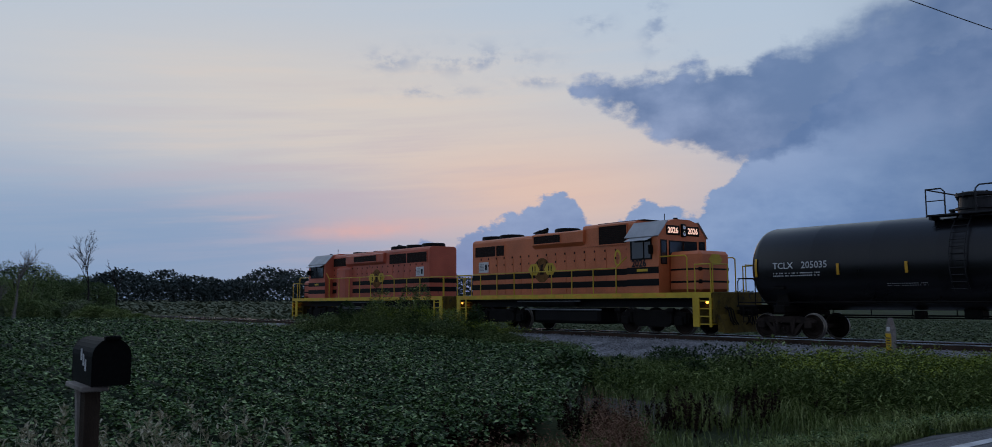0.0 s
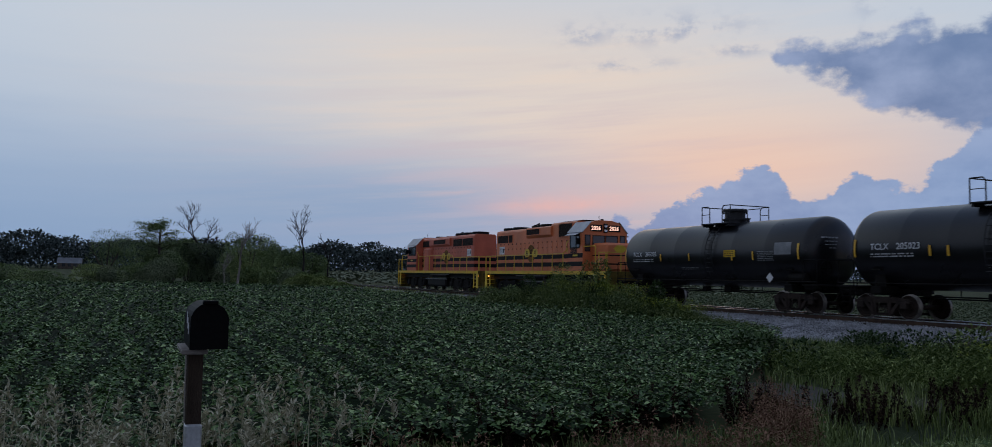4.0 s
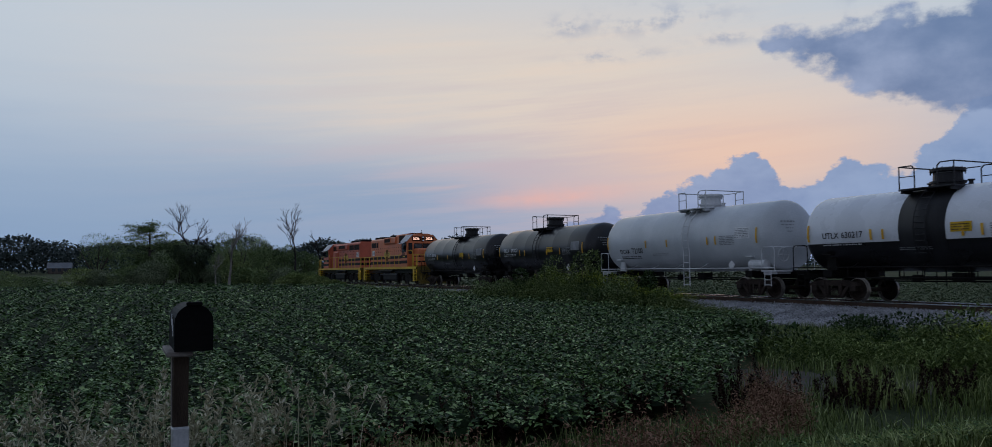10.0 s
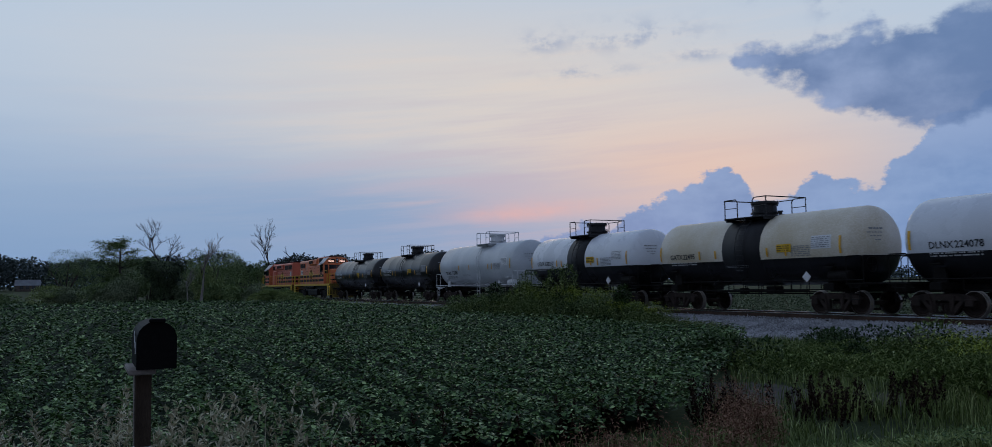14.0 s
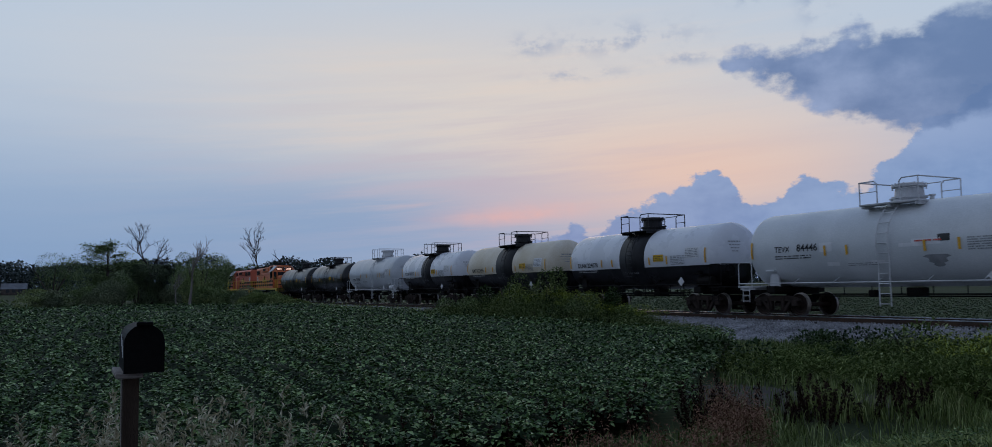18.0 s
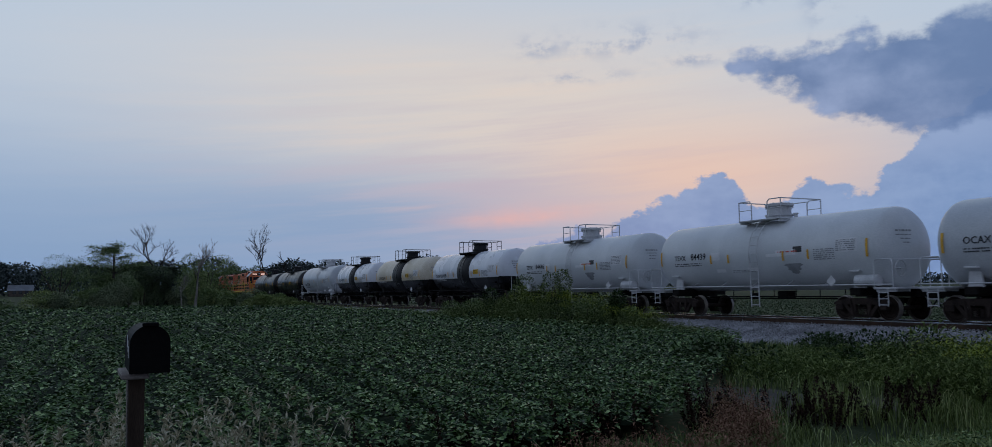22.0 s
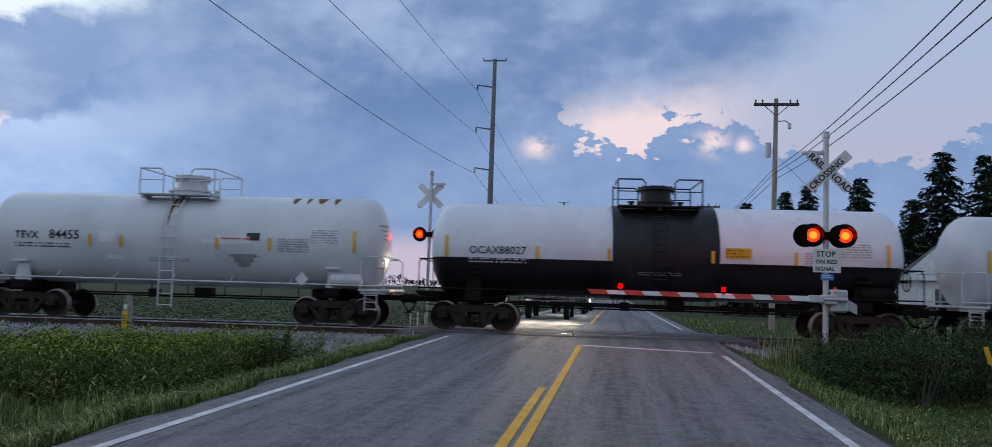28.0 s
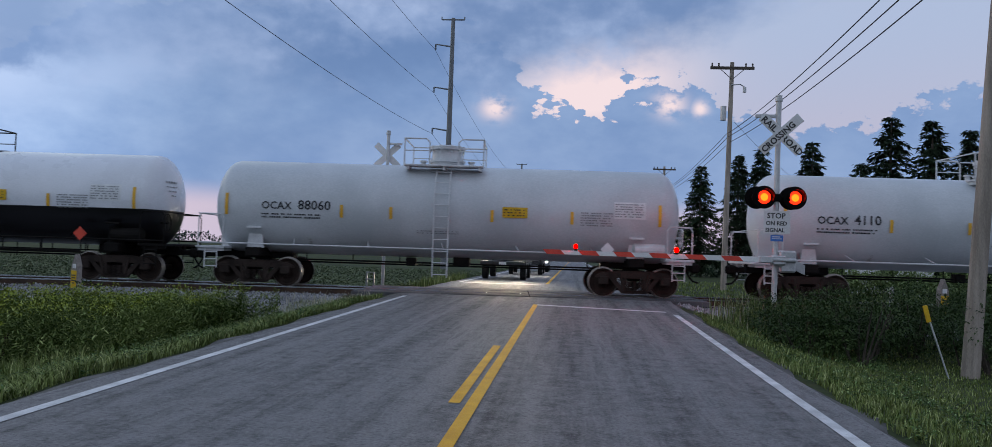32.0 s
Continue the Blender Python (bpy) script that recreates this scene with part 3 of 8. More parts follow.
def land(x, y):
    """Height of the ground."""
    x, y = np.asarray(x, float), np.asarray(y, float)
    base = -0.52 - 0.05 * np.sin(x * 0.05) * np.cos(y * 0.04) + 0.03 * np.sin(x * 0.9 + y * 0.5) * np.cos(y * 0.8)
    lawn = -0.22 + 0.02 * np.sin(x * 0.7) * np.cos(y * 0.6)
    base = base + (lawn - base) * smooth(x, 3.0, 6.0)
    r = road_z(np.clip(y, -60, 200)) - 0.06
    off = np.abs(x)
    z = r + (base - r) * smooth(off, 3.75, 6.6)
    s, d = track_sd(x, y)
    bed = rail_z(s) - 0.26
    k = 1 - smooth(np.abs(d), 2.1, 4.6)
    near_road = smooth(off, 3.6, 5.0)
    return np.where(off < 3.6, z, z + (np.maximum(bed, z) - z) * k * near_road)


gx = np.concatenate([-np.geomspace(1800, 14, 60), np.linspace(-13.5, 13.5, 82), np.geomspace(14, 1800, 50)])
gy = np.concatenate([-np.geomspace(1800, 8, 34), np.linspace(-7.6, 30, 110), np.geomspace(30.5, 2400, 60)])
GX, GY = np.meshgrid(gx, gy)
V = np.stack([GX.ravel(), GY.ravel(), land(GX, GY).ravel()], 1)
idx = np.arange(V.shape[0]).reshape(GX.shape)
F = np.stack([idx[:-1, :-1].ravel(), idx[:-1, 1:].ravel(), idx[1:, 1:].ravel(), idx[1:, :-1].ravel()], 1)
ground = tagged(link("ground", sheet_mesh("ground", V, F, GROUND, True)), "dark grassy ground between fields, road and track", "ground", kind="structure")

# ---- road ----
def strip(name, x0, x1, ys, lift, mat, parent=None, nx=2, lean=0.0):
    """A strip of the road's surface, along y."""
    xs = np.linspace(x0, x1, nx)
    X, Y = np.meshgrid(xs, ys)
    Y = Y + lean * (X - x0)
    crown = -0.018 * np.abs(X) / 3.4
    Z = road_z(Y) + lift + crown
    Vt = np.stack([X.ravel(), Y.ravel(), Z.ravel()], 1)
    i = np.arange(len(Vt)).reshape(X.shape)
    Ft = np.stack([i[:-1, :-1].ravel(), i[:-1, 1:].ravel(), i[1:, 1:].ravel(), i[1:, :-1].ravel()], 1)
    return link(name, sheet_mesh(name, Vt, Ft, mat), parent)


far_y = np.concatenate([np.linspace(-60, 22.4, 80)])
road = tagged(strip("road", -3.72, 3.72, far_y, 0.02, ASPHALT, nx=9), "two-lane grey asphalt road, worn and streaked", "road", kind="structure")
beyond = tagged(strip("road_beyond", -3.72, 3.72, np.concatenate([np.linspace(28.2, 60, 12), np.geomspace(62, 900, 24)]), 0.02, ASPHALT, nx=5), "grey asphalt road running on past the crossing", "road", kind="structure")
strip("edge_line", -3.41, -3.29, np.linspace(-60, 21.5, 70), 0.026, WHITE_LINE, road)
strip("edge_line", 3.29, 3.41, np.linspace(-60, 19.0, 70), 0.026, WHITE_LINE, road)
strip("centre_line", 0.085, 0.20, np.linspace(-60, 20.1, 70), 0.026, YELLOW_LINE, road)
for y0 in (-52, -40, -28, -16, -4.6, 7.6):
    strip("centre_dash", -0.085, 0.025, np.linspace(y0, y0 + 4.3 if y0 > 0 else y0 + 3.0, 4), 0.026, YELLOW_LINE, road)
strip("stop_line", 0.17, 3.2, np.linspace(19.86, 20.16, 3), 0.026, WHITE_LINE, road, 6, -0.12)
strip("edge_line", -3.41, -3.29, np.geomspace(32, 600, 20), 0.026, WHITE_LINE, beyond)
strip("edge_line", 3.29, 3.41, np.geomspace(31, 600, 20), 0.026, WHITE_LINE, beyond)
strip("centre_line", -0.06, 0.06, np.geomspace(33, 600, 20), 0.026, YELLOW_LINE, beyond)
strip("stop_line", -3.2, -0.2, np.linspace(31.6, 31.95, 3), 0.026, WHITE_LINE, beyond, 6, 0.0)
for sx, nm in ((-1, "shoulder_west"), (1, "shoulder_east")):
    for ya, yb in ((-60, 23.0), (28.0, 120)):
        ys = np.linspace(ya, yb, 120)
        n = len(ys)
        inner = np.full(n, 3.70)
        outer = (3.98 if sx < 0 else 3.86) + 0.10 * np.sin(ys * 1.7) + 0.07 * np.sin(ys * 5.3 + 1) + rng.normal(0, 0.03, n)
        zi, zo = road_z(ys) - 0.006, land(sx * outer, ys) + 0.012
        mid_z = road_z(ys) - 0.03
        Vt = np.stack([np.concatenate([sx * inner, sx * (inner + outer) / 2, sx * outer]), np.tile(ys, 3), np.concatenate([zi, np.maximum(mid_z, zo), zo])], 1)
        i = np.arange(3 * n).reshape(3, n)
        Ft = np.stack([i[:-1, :-1].ravel(), i[:-1, 1:].ravel(), i[1:, 1:].ravel(), i[1:, :-1].ravel()], 1)
        tagged(link(nm, sheet_mesh(nm, Vt, Ft, SHOULDER)), "narrow crumbling gravel shoulder beside the asphalt", "shoulder", kind="structure")

# ---- crossing surface: asphalt aprons and boards between the rails ----
TRACK = Matrix.Translation((MID.x, MID.y, RAIL_Z)) @ pose(0, 0, 0, 0, math.degrees(math.atan(-FALL)), 180 + TURN)


def on_track(s, d, z):
    """World place of a point s along the track, d across it towards the camera, z over the rail tops."""
    return TRACK @ Vector((s, d, z))


crossing = thing("level_crossing_surface", "worn dark asphalt crossing panels between and beside the rails", "road crossing", at=TRACK, kind="structure")
GAUGE = 0.7545                                # half, to the rail's middle
for d0, d1, nm in ((-0.66, 0.66, "gauge_panel"), (0.86, 2.0, "field_panel"), (-2.0, -0.86, "field_panel")):
    for k in range(4):
        bm = bmesh.new()
        x0 = -5.6 + k * 2.5
        bar(bm, x0 + 0.012, x0 + 2.488, d0, d1, -0.16, -0.012 + 0.004 * ((k * 7) % 3), 0.012)
        part(nm, bm, ASPHALT_OLD, crossing)
# aprons that join the road to the panels
for yside in (1, -1):
    xs = np.linspace(-3.72, 3.72, 9)
    top, bot = [], []
    for x in xs:
        # the panel's edge on the line across the road
        d = 2.03 * yside
        px = on_track(0, d, -0.02)
        t = (x - px.x) / ALONG.x
        p = on_track(t, d, -0.02)
        top.append((x, p.y, p.z))
        yr = 22.4 if yside > 0 else 28.2
        bot.append((x, yr, float(road_z(np.array(yr))) + 0.02 - 0.018 * abs(x) / 3.4))
    Vt = np.array(bot + top)
    i = np.arange(18).reshape(2, 9)
    Ft = np.stack([i[:-1, :-1].ravel(), i[:-1, 1:].ravel(), i[1:, 1:].ravel(), i[1:, :-1].ravel()], 1)
    ap = link("apron", sheet_mesh("apron", Vt, Ft, ASPHALT), crossing)
    ap.matrix_basis = TRACK.inverted()

# ---- track: bed, stones, ties, rails ----
track = thing("railway_track", "single railway track on grey stone ballast", "railway track", at=TRACK, kind="structure")
ss = np.concatenate([np.linspace(-140, -4.6, 140), np.linspace(4.9, 60, 150), np.geomspace(61, 420, 60)])


def bed_mesh(sa):
    prof = [(-3.3, -0.85), (-1.7, -0.235), (-0.9, -0.20), (0, -0.21), (0.9, -0.20), (1.7, -0.235), (2.5, -0.5), (3.4, -0.9)]
    rows = []
    for d, z in prof:
        w = rng.normal(0, 0.018, len(sa)) + 0.05 * np.sin(sa * 0.8 + d * 3) * (abs(d) > 1.5)
        rows.append(np.stack([sa, np.full(len(sa), d) + 0.08 * np.sin(sa * 0.5) * (abs(d) > 2), z + w], 1))
    Vt = np.concatenate(rows)
    i = np.arange(len(Vt)).reshape(len(prof), len(sa))
    return Vt, np.stack([i[:-1, :-1].ravel(), i[:-1, 1:].ravel(), i[1:, 1:].ravel(), i[1:, :-1].ravel()], 1)


for sa in (ss[ss < 0], ss[ss > 0]):
    Vt, Ft = bed_mesh(sa)
    link("ballast_bed", sheet_mesh("ballast_bed", Vt, Ft, BALLAST), track)
# loose gravel that has spread down the sides of the bed
for side in (1, -1):
    for sa in (np.linspace(-60, -4.9, 110), np.linspace(5.0, 95, 180)):
        rows = []
        for f in np.linspace(0, 1, 9):
            d = side * (1.55 + f * (3.3 + 0.35 * np.sin(sa * 0.9) + 0.25 * np.sin(sa * 2.3 + 1)))
            p = np.array(MID)[None, :2] + np.outer(sa, [ALONG.x, ALONG.y]) - np.outer(d, [NORMAL.x, NORMAL.y])
            z = land(p[:, 0], p[:, 1]) - rail_z(sa) + 0.03 + rng.normal(0, 0.012, len(sa)) - 0.04 * (f > 0.95)
            rows.append(np.stack([sa, d, z], 1))
        Vt = np.concatenate(rows)
        i = np.arange(len(Vt)).reshape(9, len(sa))
        Ft = np.stack([i[:-1, :-1].ravel(), i[:-1, 1:].ravel(), i[1:, 1:].ravel(), i[1:, :-1].ravel()], 1)
        link("gravel_slope", sheet_mesh("gravel_slope", Vt, Ft, BALLAST), track)
n = 60000
s_ = np.concatenate([rng.uniform(4.7, 48, int(n * 0.8)), rng.uniform(-30, -4.6, n - int(n * 0.8))])
d_ = np.where(rng.uniform(0, 1, n) < 0.35, rng.uniform(-1.6, 1.7, n), rng.triangular(1.5, 2.2, 5.3, n))
p_ = np.array(MID)[None, :2] + np.outer(s_, [ALONG.x, ALONG.y]) - np.outer(d_, [NORMAL.x, NORMAL.y])
z_ = np.where(d_ > 1.6, land(p_[:, 0], p_[:, 1]) - rail_z(s_) + 0.03, -0.205)
r_ = rng.uniform(0.02, 0.055, n)
c0 = np.stack([s_, d_, z_ + r_ * 0.3], 1)
tet = np.array([[1, 0, -0.5], [-0.6, 0.9, -0.4], [-0.5, -0.9, -0.5], [0.1, 0.1, 0.9]])
Vt = (c0[:, None, :] + (tet[None] + rng.normal(0, 0.3, (n, 4, 3))) * r_[:, None, None]).reshape(-1, 3)
b = np.arange(n)[:, None] * 4
Ft = np.concatenate([b + np.array([q]) for q in ((0, 1, 3), (1, 2, 3), (2, 0, 3), (0, 2, 1))], 1).reshape(-1, 3)
st = link("ballast_stones", sheet_mesh("ballast_stones", Vt, Ft, STONE), track)
st["kind"] = "stuff"
bm = bmesh.new()
bar(bm, -0.11, 0.11, -1.29, 1.29, -0.30, -0.185, 0.012)
tie_me = done("tie", bm, TIE)
for k in range(290):
    s = -38 + k * 0.52
    if -4.4 < s < 4.6:
        continue
    t = link("tie", tie_me, track)
    t.matrix_basis = pose(s, float(rng.normal(0, 0.03)), 0, 0, 0, float(rng.normal(0, 1.0)))
for side in (-1, 1):
    bm = bmesh.new()
    y = side * GAUGE
    slab(bm, [(-150, -0.035), (420, -0.035), (420, 0.0), (-150, 0.0)], y - 0.035, y + 0.035)
    rail = part("rail", bm, RAIL_HEAD, track, "steel rail with a bright worn top")
    bm = bmesh.new()
    slab(bm, [(-150, -0.165), (420, -0.165), (420, -0.036), (-150, -0.036)], y - 0.012, y + 0.012)
    slab(bm, [(-150, -0.185), (420, -0.185), (420, -0.166), (-150, -0.166)], y - 0.07, y + 0.07)
    part("rail_web", bm, RAIL_WEB, rail, "rusty rail web and foot")

# ---- train ----
TANK_GREY = surface("grey_tank_paint", (0.40, 0.43, 0.45), (0.56, 0.58, 0.60), 0.5, 22, 0.32, bump=0.03, rust=(0.30, 0.29, 0.27), rust_at=0.66)
TANK_PALE = surface("pale_grey_tank_paint", (0.50, 0.53, 0.54), (0.66, 0.68, 0.69), 0.5, 22, 0.34, bump=0.03, rust=(0.36, 0.34, 0.31), rust_at=0.67)
TANK_WHITE = surface("white_tank_paint", (0.58, 0.60, 0.63), (0.70, 0.72, 0.76), 0.5, 25, 0.28, bump=0.02, rust=(0.52, 0.50, 0.47), rust_at=0.70)
TANK_CREAM = surface("stained_cream_tank_paint", (0.50, 0.42, 0.28), (0.72, 0.68, 0.60), 0.35, 18, 0.45, bump=0.03)
TANK_BLACK = surface("black_tank_paint", (0.004, 0.004, 0.005), (0.011, 0.010, 0.012), 0.6, 25, 0.30, bump=0.03, spec=0.42)
BAND_BLACK = surface("worn_black_band", (0.005, 0.005, 0.006), (0.02, 0.02, 0.023), 0.8, 25, 0.5, bump=0.05, spec=0.3, stretch=(3, 3, 0.6))
UNDER = surface("grimy_undergear", (0.004, 0.0035, 0.003), (0.013, 0.011, 0.010), 2.0, 40, 0.75, 0.0, bump=0.3)
BOGIE = surface("brown_bogie_casting", (0.016, 0.012, 0.010), (0.052, 0.038, 0.032), 2.0, 40, 0.8, 0.0, bump=0.3)
WHEEL = surface("dark_wheel", (0.015, 0.010, 0.008), (0.042, 0.029, 0.023), 3.0, 40, 0.7, 0.0, bump=0.1)
TREAD = surface("bright_wheel_rim", (0.16, 0.145, 0.13), (0.34, 0.31, 0.28), 3.0, 60, 0.4, 0.8, bump=0.02)
WHITE_STEEL = surface("grey_white_steel", (0.42, 0.43, 0.44), (0.62, 0.63, 0.64), 2.0, 40, 0.5, bump=0.05, rust=(0.18, 0.10, 0.06), rust_at=0.70)
RUST_STAIN = surface("rust_stain", (0.12, 0.055, 0.02), (0.26, 0.13, 0.045), 3.0, 30, 0.85, bump=0.1)
REFLECT = surface("yellow_reflector", (0.60, 0.30, 0.02), (0.78, 0.44, 0.04), 4.0, 60, 0.45, bump=0)
INK_BLACK = surface("black_stencil", (0.015, 0.016, 0.02), (0.05, 0.052, 0.058), 3.0, 60, 0.6, bump=0)
INK_WHITE = surface("white_stencil", (0.45, 0.46, 0.47), (0.66, 0.67, 0.68), 3.0, 60, 0.6, bump=0)
INK_GREY = surface("faded_stencil", (0.20, 0.21, 0.22), (0.30, 0.31, 0.32), 3.0, 60, 0.6, bump=0)
PANEL_WHITE = surface("white_decal", (0.60, 0.61, 0.62), (0.74, 0.75, 0.76), 3.0, 60, 0.5, bump=0)
ORANGE = surface("orange_loco_paint", (0.52, 0.135, 0.045), (0.72, 0.20, 0.075), 0.7, 20, 0.42, bump=0.04, rust=(0.20, 0.07, 0.03), rust_at=0.66)
ORANGE_RED = surface("faded_red_orange_paint", (0.42, 0.085, 0.045), (0.62, 0.14, 0.075), 0.7, 20, 0.48, bump=0.04, rust=(0.16, 0.05, 0.03), rust_at=0.64)
LOCO_BLACK = surface("black_loco_paint", (0.003, 0.003, 0.003), (0.009, 0.008, 0.008), 0.8, 25, 0.5, bump=0.04, spec=0.12)
LOCO_YELLOW = surface("yellow_loco_trim", (0.50, 0.33, 0.02), (0.68, 0.47, 0.03), 1.5, 30, 0.45, bump=0.03, rust=(0.16, 0.11, 0.04), rust_at=0.66)
ROOF_GREY = surface("grey_cab_roof", (0.32, 0.33, 0.35), (0.46, 0.47, 0.49), 1.5, 30, 0.5, bump=0.03)
GRILLE = surface("radiator_grille", (0.012, 0.008, 0.007), (0.05, 0.026, 0.02), 40, 90, 0.7, bump=0.6)
TRACK_H = []                                   # (thing, place of its middle along the train, turned round)
SPIN = []                                      # (wheelset, x, z, radius, direction)


def wheelset_mesh(r, gauge):
    bm = bmesh.new()
    for sgn in (-1, 1):
        y = sgn * gauge
        prof = [(y - sgn * 0.075, r + 0.026), (y - sgn * 0.045, r + 0.026), (y - sgn * 0.035, r), (y + sgn * 0.06, r - 0.004), (y + sgn * 0.064, r - 0.010), (y + sgn * 0.065, r - 0.020)]
        lathe(bm, prof, "y", 36, 1, False)
        prof = [(y + sgn * 0.065, r - 0.020), (y + sgn * 0.062, r - 0.045), (y + sgn * 0.045, r - 0.07), (y + sgn * 0.01, r - 0.09), (y + sgn * 0.0, r * 0.52), (y + sgn * 0.02, r * 0.36),
                (y + sgn * 0.065, r * 0.30), (y + sgn * 0.07, r * 0.17)]
        lathe(bm, prof, "y", 36, 0, False)
        # bearing cap and its bolts
        lathe(bm, [(y + sgn * 0.07, 0.10), (y + sgn * 0.22, 0.10), (y + sgn * 0.235, 0.07)], "y", 14, 0)
        for k in range(3):
            a = k * math.tau / 3
            c = (math.cos(a) * 0.055, y + sgn * 0.235, math.sin(a) * 0.055)
            rod(bm, c, (c[0], c[1] + sgn * 0.02, c[2]), 0.016, n=6)
    rod(bm, (0, -gauge, 0), (0, gauge, 0), 0.08, n=12)
    return done("wheelset", bm, [WHEEL, TREAD], False)


WHEELSET = wheelset_mesh(0.42, GAUGE)
WHEELSET_BIG = wheelset_mesh(0.51, GAUGE)


def side_frame_mesh(sgn):
    """The cast side of a three-piece bogie, seen in x and z."""
    bm = bmesh.new()
    slab(bm, [(-1.12, 0.55), (1.12, 0.55), (1.12, 0.61), (0.95, 0.69), (0.5, 0.76), (-0.5, 0.76), (-0.95, 0.69), (-1.12, 0.61)], sgn * 0.93, sgn * 1.07)
    for w in (-1, 1):
        slab(bm, [(w * 0.74, 0.56), (w * 0.60, 0.56), (w * 0.28, 0.24), (w * 0.28, 0.13), (w * 0.38, 0.13)], sgn * 0.935, sgn * 1.065)
        slab(bm, [(w * 0.31, 0.16), (w * 0.23, 0.16), (w * 0.23, 0.60), (w * 0.31, 0.60)], sgn * 0.94, sgn * 1.075)
    slab(bm, [(-0.34, 0.11), (0.34, 0.11), (0.34, 0.20), (-0.34, 0.20)], sgn * 0.92, sgn * 1.08)
    for x in (-0.88, 0.88):
        bar(bm, x - 0.14, x + 0.14, min(sgn * 0.95, sgn * 1.10), max(sgn * 0.95, sgn * 1.10), 0.36, 0.60, 0.02)
    for x in (-0.42, 0.42):
        rod(bm, (x, sgn * 1.08, 0.70), (x * 0.75, sgn * 1.08, 0.22), 0.045, n=6)
    for x in (-0.16, 0, 0.16):
        for k in range(12):
            z = 0.21 + 0.022 * k
            rod(bm, (x, sgn * 1.09, z), (x, sgn * 1.09, z + 0.012), 0.072, n=8)
    return done("side_frame", bm, BOGIE)


def bolster_mesh():
    bm = bmesh.new()
    bar(bm, -0.20, 0.20, -0.92, 0.92, 0.48, 0.70, 0.03)
    bar(bm, -0.26, 0.26, -0.26, 0.26, 0.66, 0.80, 0.03)
    return done("bogie", bm, UNDER)


SIDES, BOLSTER = [side_frame_mesh(-1), side_frame_mesh(1)], bolster_mesh()


def bogie(car, x):
    """A two-axle freight bogie under car at x."""
    b_ = link("bogie", BOLSTER, car, "dark cast-steel bogie")
    b_.matrix_basis = pose(x, 0, 0)
    for m in SIDES:
        link("side_frame", m, b_)
    for dx in (-0.88, 0.88):
        w = link("wheelset", WHEELSET, b_, "steel wheels with bright rims")
        w.matrix_basis = pose(dx, 0, 0.42)
        SPIN.append((w, dx, 0.42, 0.42, 1))
    return b_


def coupler_mesh():
    bm = bmesh.new()
    bar(bm, -0.55, 0.12, -0.08, 0.08, 0.80, 0.96, 0.02)
    bar(bm, 0.05, 0.30, -0.14, 0.10, 0.74, 1.02, 0.05)
    bar(bm, 0.22, 0.36, -0.02, 0.13, 0.76, 1.0, 0.04)
    pipe(bm, [(0.0, 0.35, 0.85), (0.1, 0.36, 0.62), (0.22, 0.32, 0.48), (0.36, 0.2, 0.44)], 0.028)
    return done("coupler", bm, UNDER)


COUPLER = coupler_mesh()


def wrap(me, R, zc, lift):
    """Lays a flat mesh in x and z on the near side of a tank."""
    co = np.zeros(len(me.vertices) * 3, np.float32)
    me.vertices.foreach_get("co", co)
    co = co.reshape(-1, 3)
    h = np.clip(co[:, 2] - zc, -R * 0.99, R * 0.99)
    co[:, 1] = np.sqrt(R * R - h * h) + lift
    me.vertices.foreach_set("co", co.ravel())
    me.update()


def patch(x0, x1, z0, z1, R, zc, lift=0.006, n=6):
    """A thin curved plate on the tank's near side."""
    bm = bmesh.new()
    zs = [z0 + (z1 - z0) * k / n for k in range(n + 1)]
    for off in (lift, lift - 0.004):
        rows = [[bm.verts.new((x, math.sqrt(max(0.01, R * R - (z - zc) ** 2)) + off, z)) for x in (x0, x1)] for z in zs]
        for a, b in zip(rows, rows[1:]):
            bm.faces.new((a[0], a[1], b[1], b[0]))
    return bm


def streak_patch(x, w, z0, z1, R, zc):
    """A run of rust that narrows to its lower end."""
    bm = bmesh.new()
    n = 7
    rows = []
    for k in range(n + 1):
        z = z0 + (z1 - z0) * k / n
        ww = w * (0.2 + 0.8 * (k / n) ** 0.7) * (1 + 0.25 * math.sin(k * 2.4 + x * 9))
        y = math.sqrt(max(0.01, R * R - (z - zc) ** 2)) + 0.006
        rows.append([bm.verts.new((x - ww, y, z)), bm.verts.new((x + ww, y, z))])
    for a, b in zip(rows, rows[1:]):
        bm.faces.new((a[0], a[1], b[1], b[0]))
    return bm


def tank_text(car, name, text, size, mat, x, z, R, zc, bold=0.004):
    me = letters(text, size, mat, bold).copy()
    me.transform(Matrix.Translation((x, 0, z)) @ pose(0, 0, 0, 90, 0, 180))
    wrap(me, R, zc, 0.012)
    return link(name, me, car)


def small_print(car, x, z, w, rows, mat, R, zc, pitch=0.085, h=0.04, name="small_print"):
    """Lines of writing too small to read, as bars."""
    bm = bmesh.new()
    rr = random.Random(int(x * 100) + rows)
    for k in range(rows):
        cx = x
        while cx > x - w:
            ww = rr.choice((0.035, 0.05, 0.06))
            zz = z - k * pitch
            p = patch(max(cx - ww, x - w), cx, zz, zz + h, R, zc, 0.014, 1)
            t = bpy.data.meshes.new("t")
            p.to_mesh(t), p.free()
            bm.from_mesh(t)
            bpy.data.meshes.remove(t)
            cx -= ww + rr.choice((0.018, 0.018, 0.022, 0.075))
    return tagged(part(name, bm, mat, car), kind="stuff")


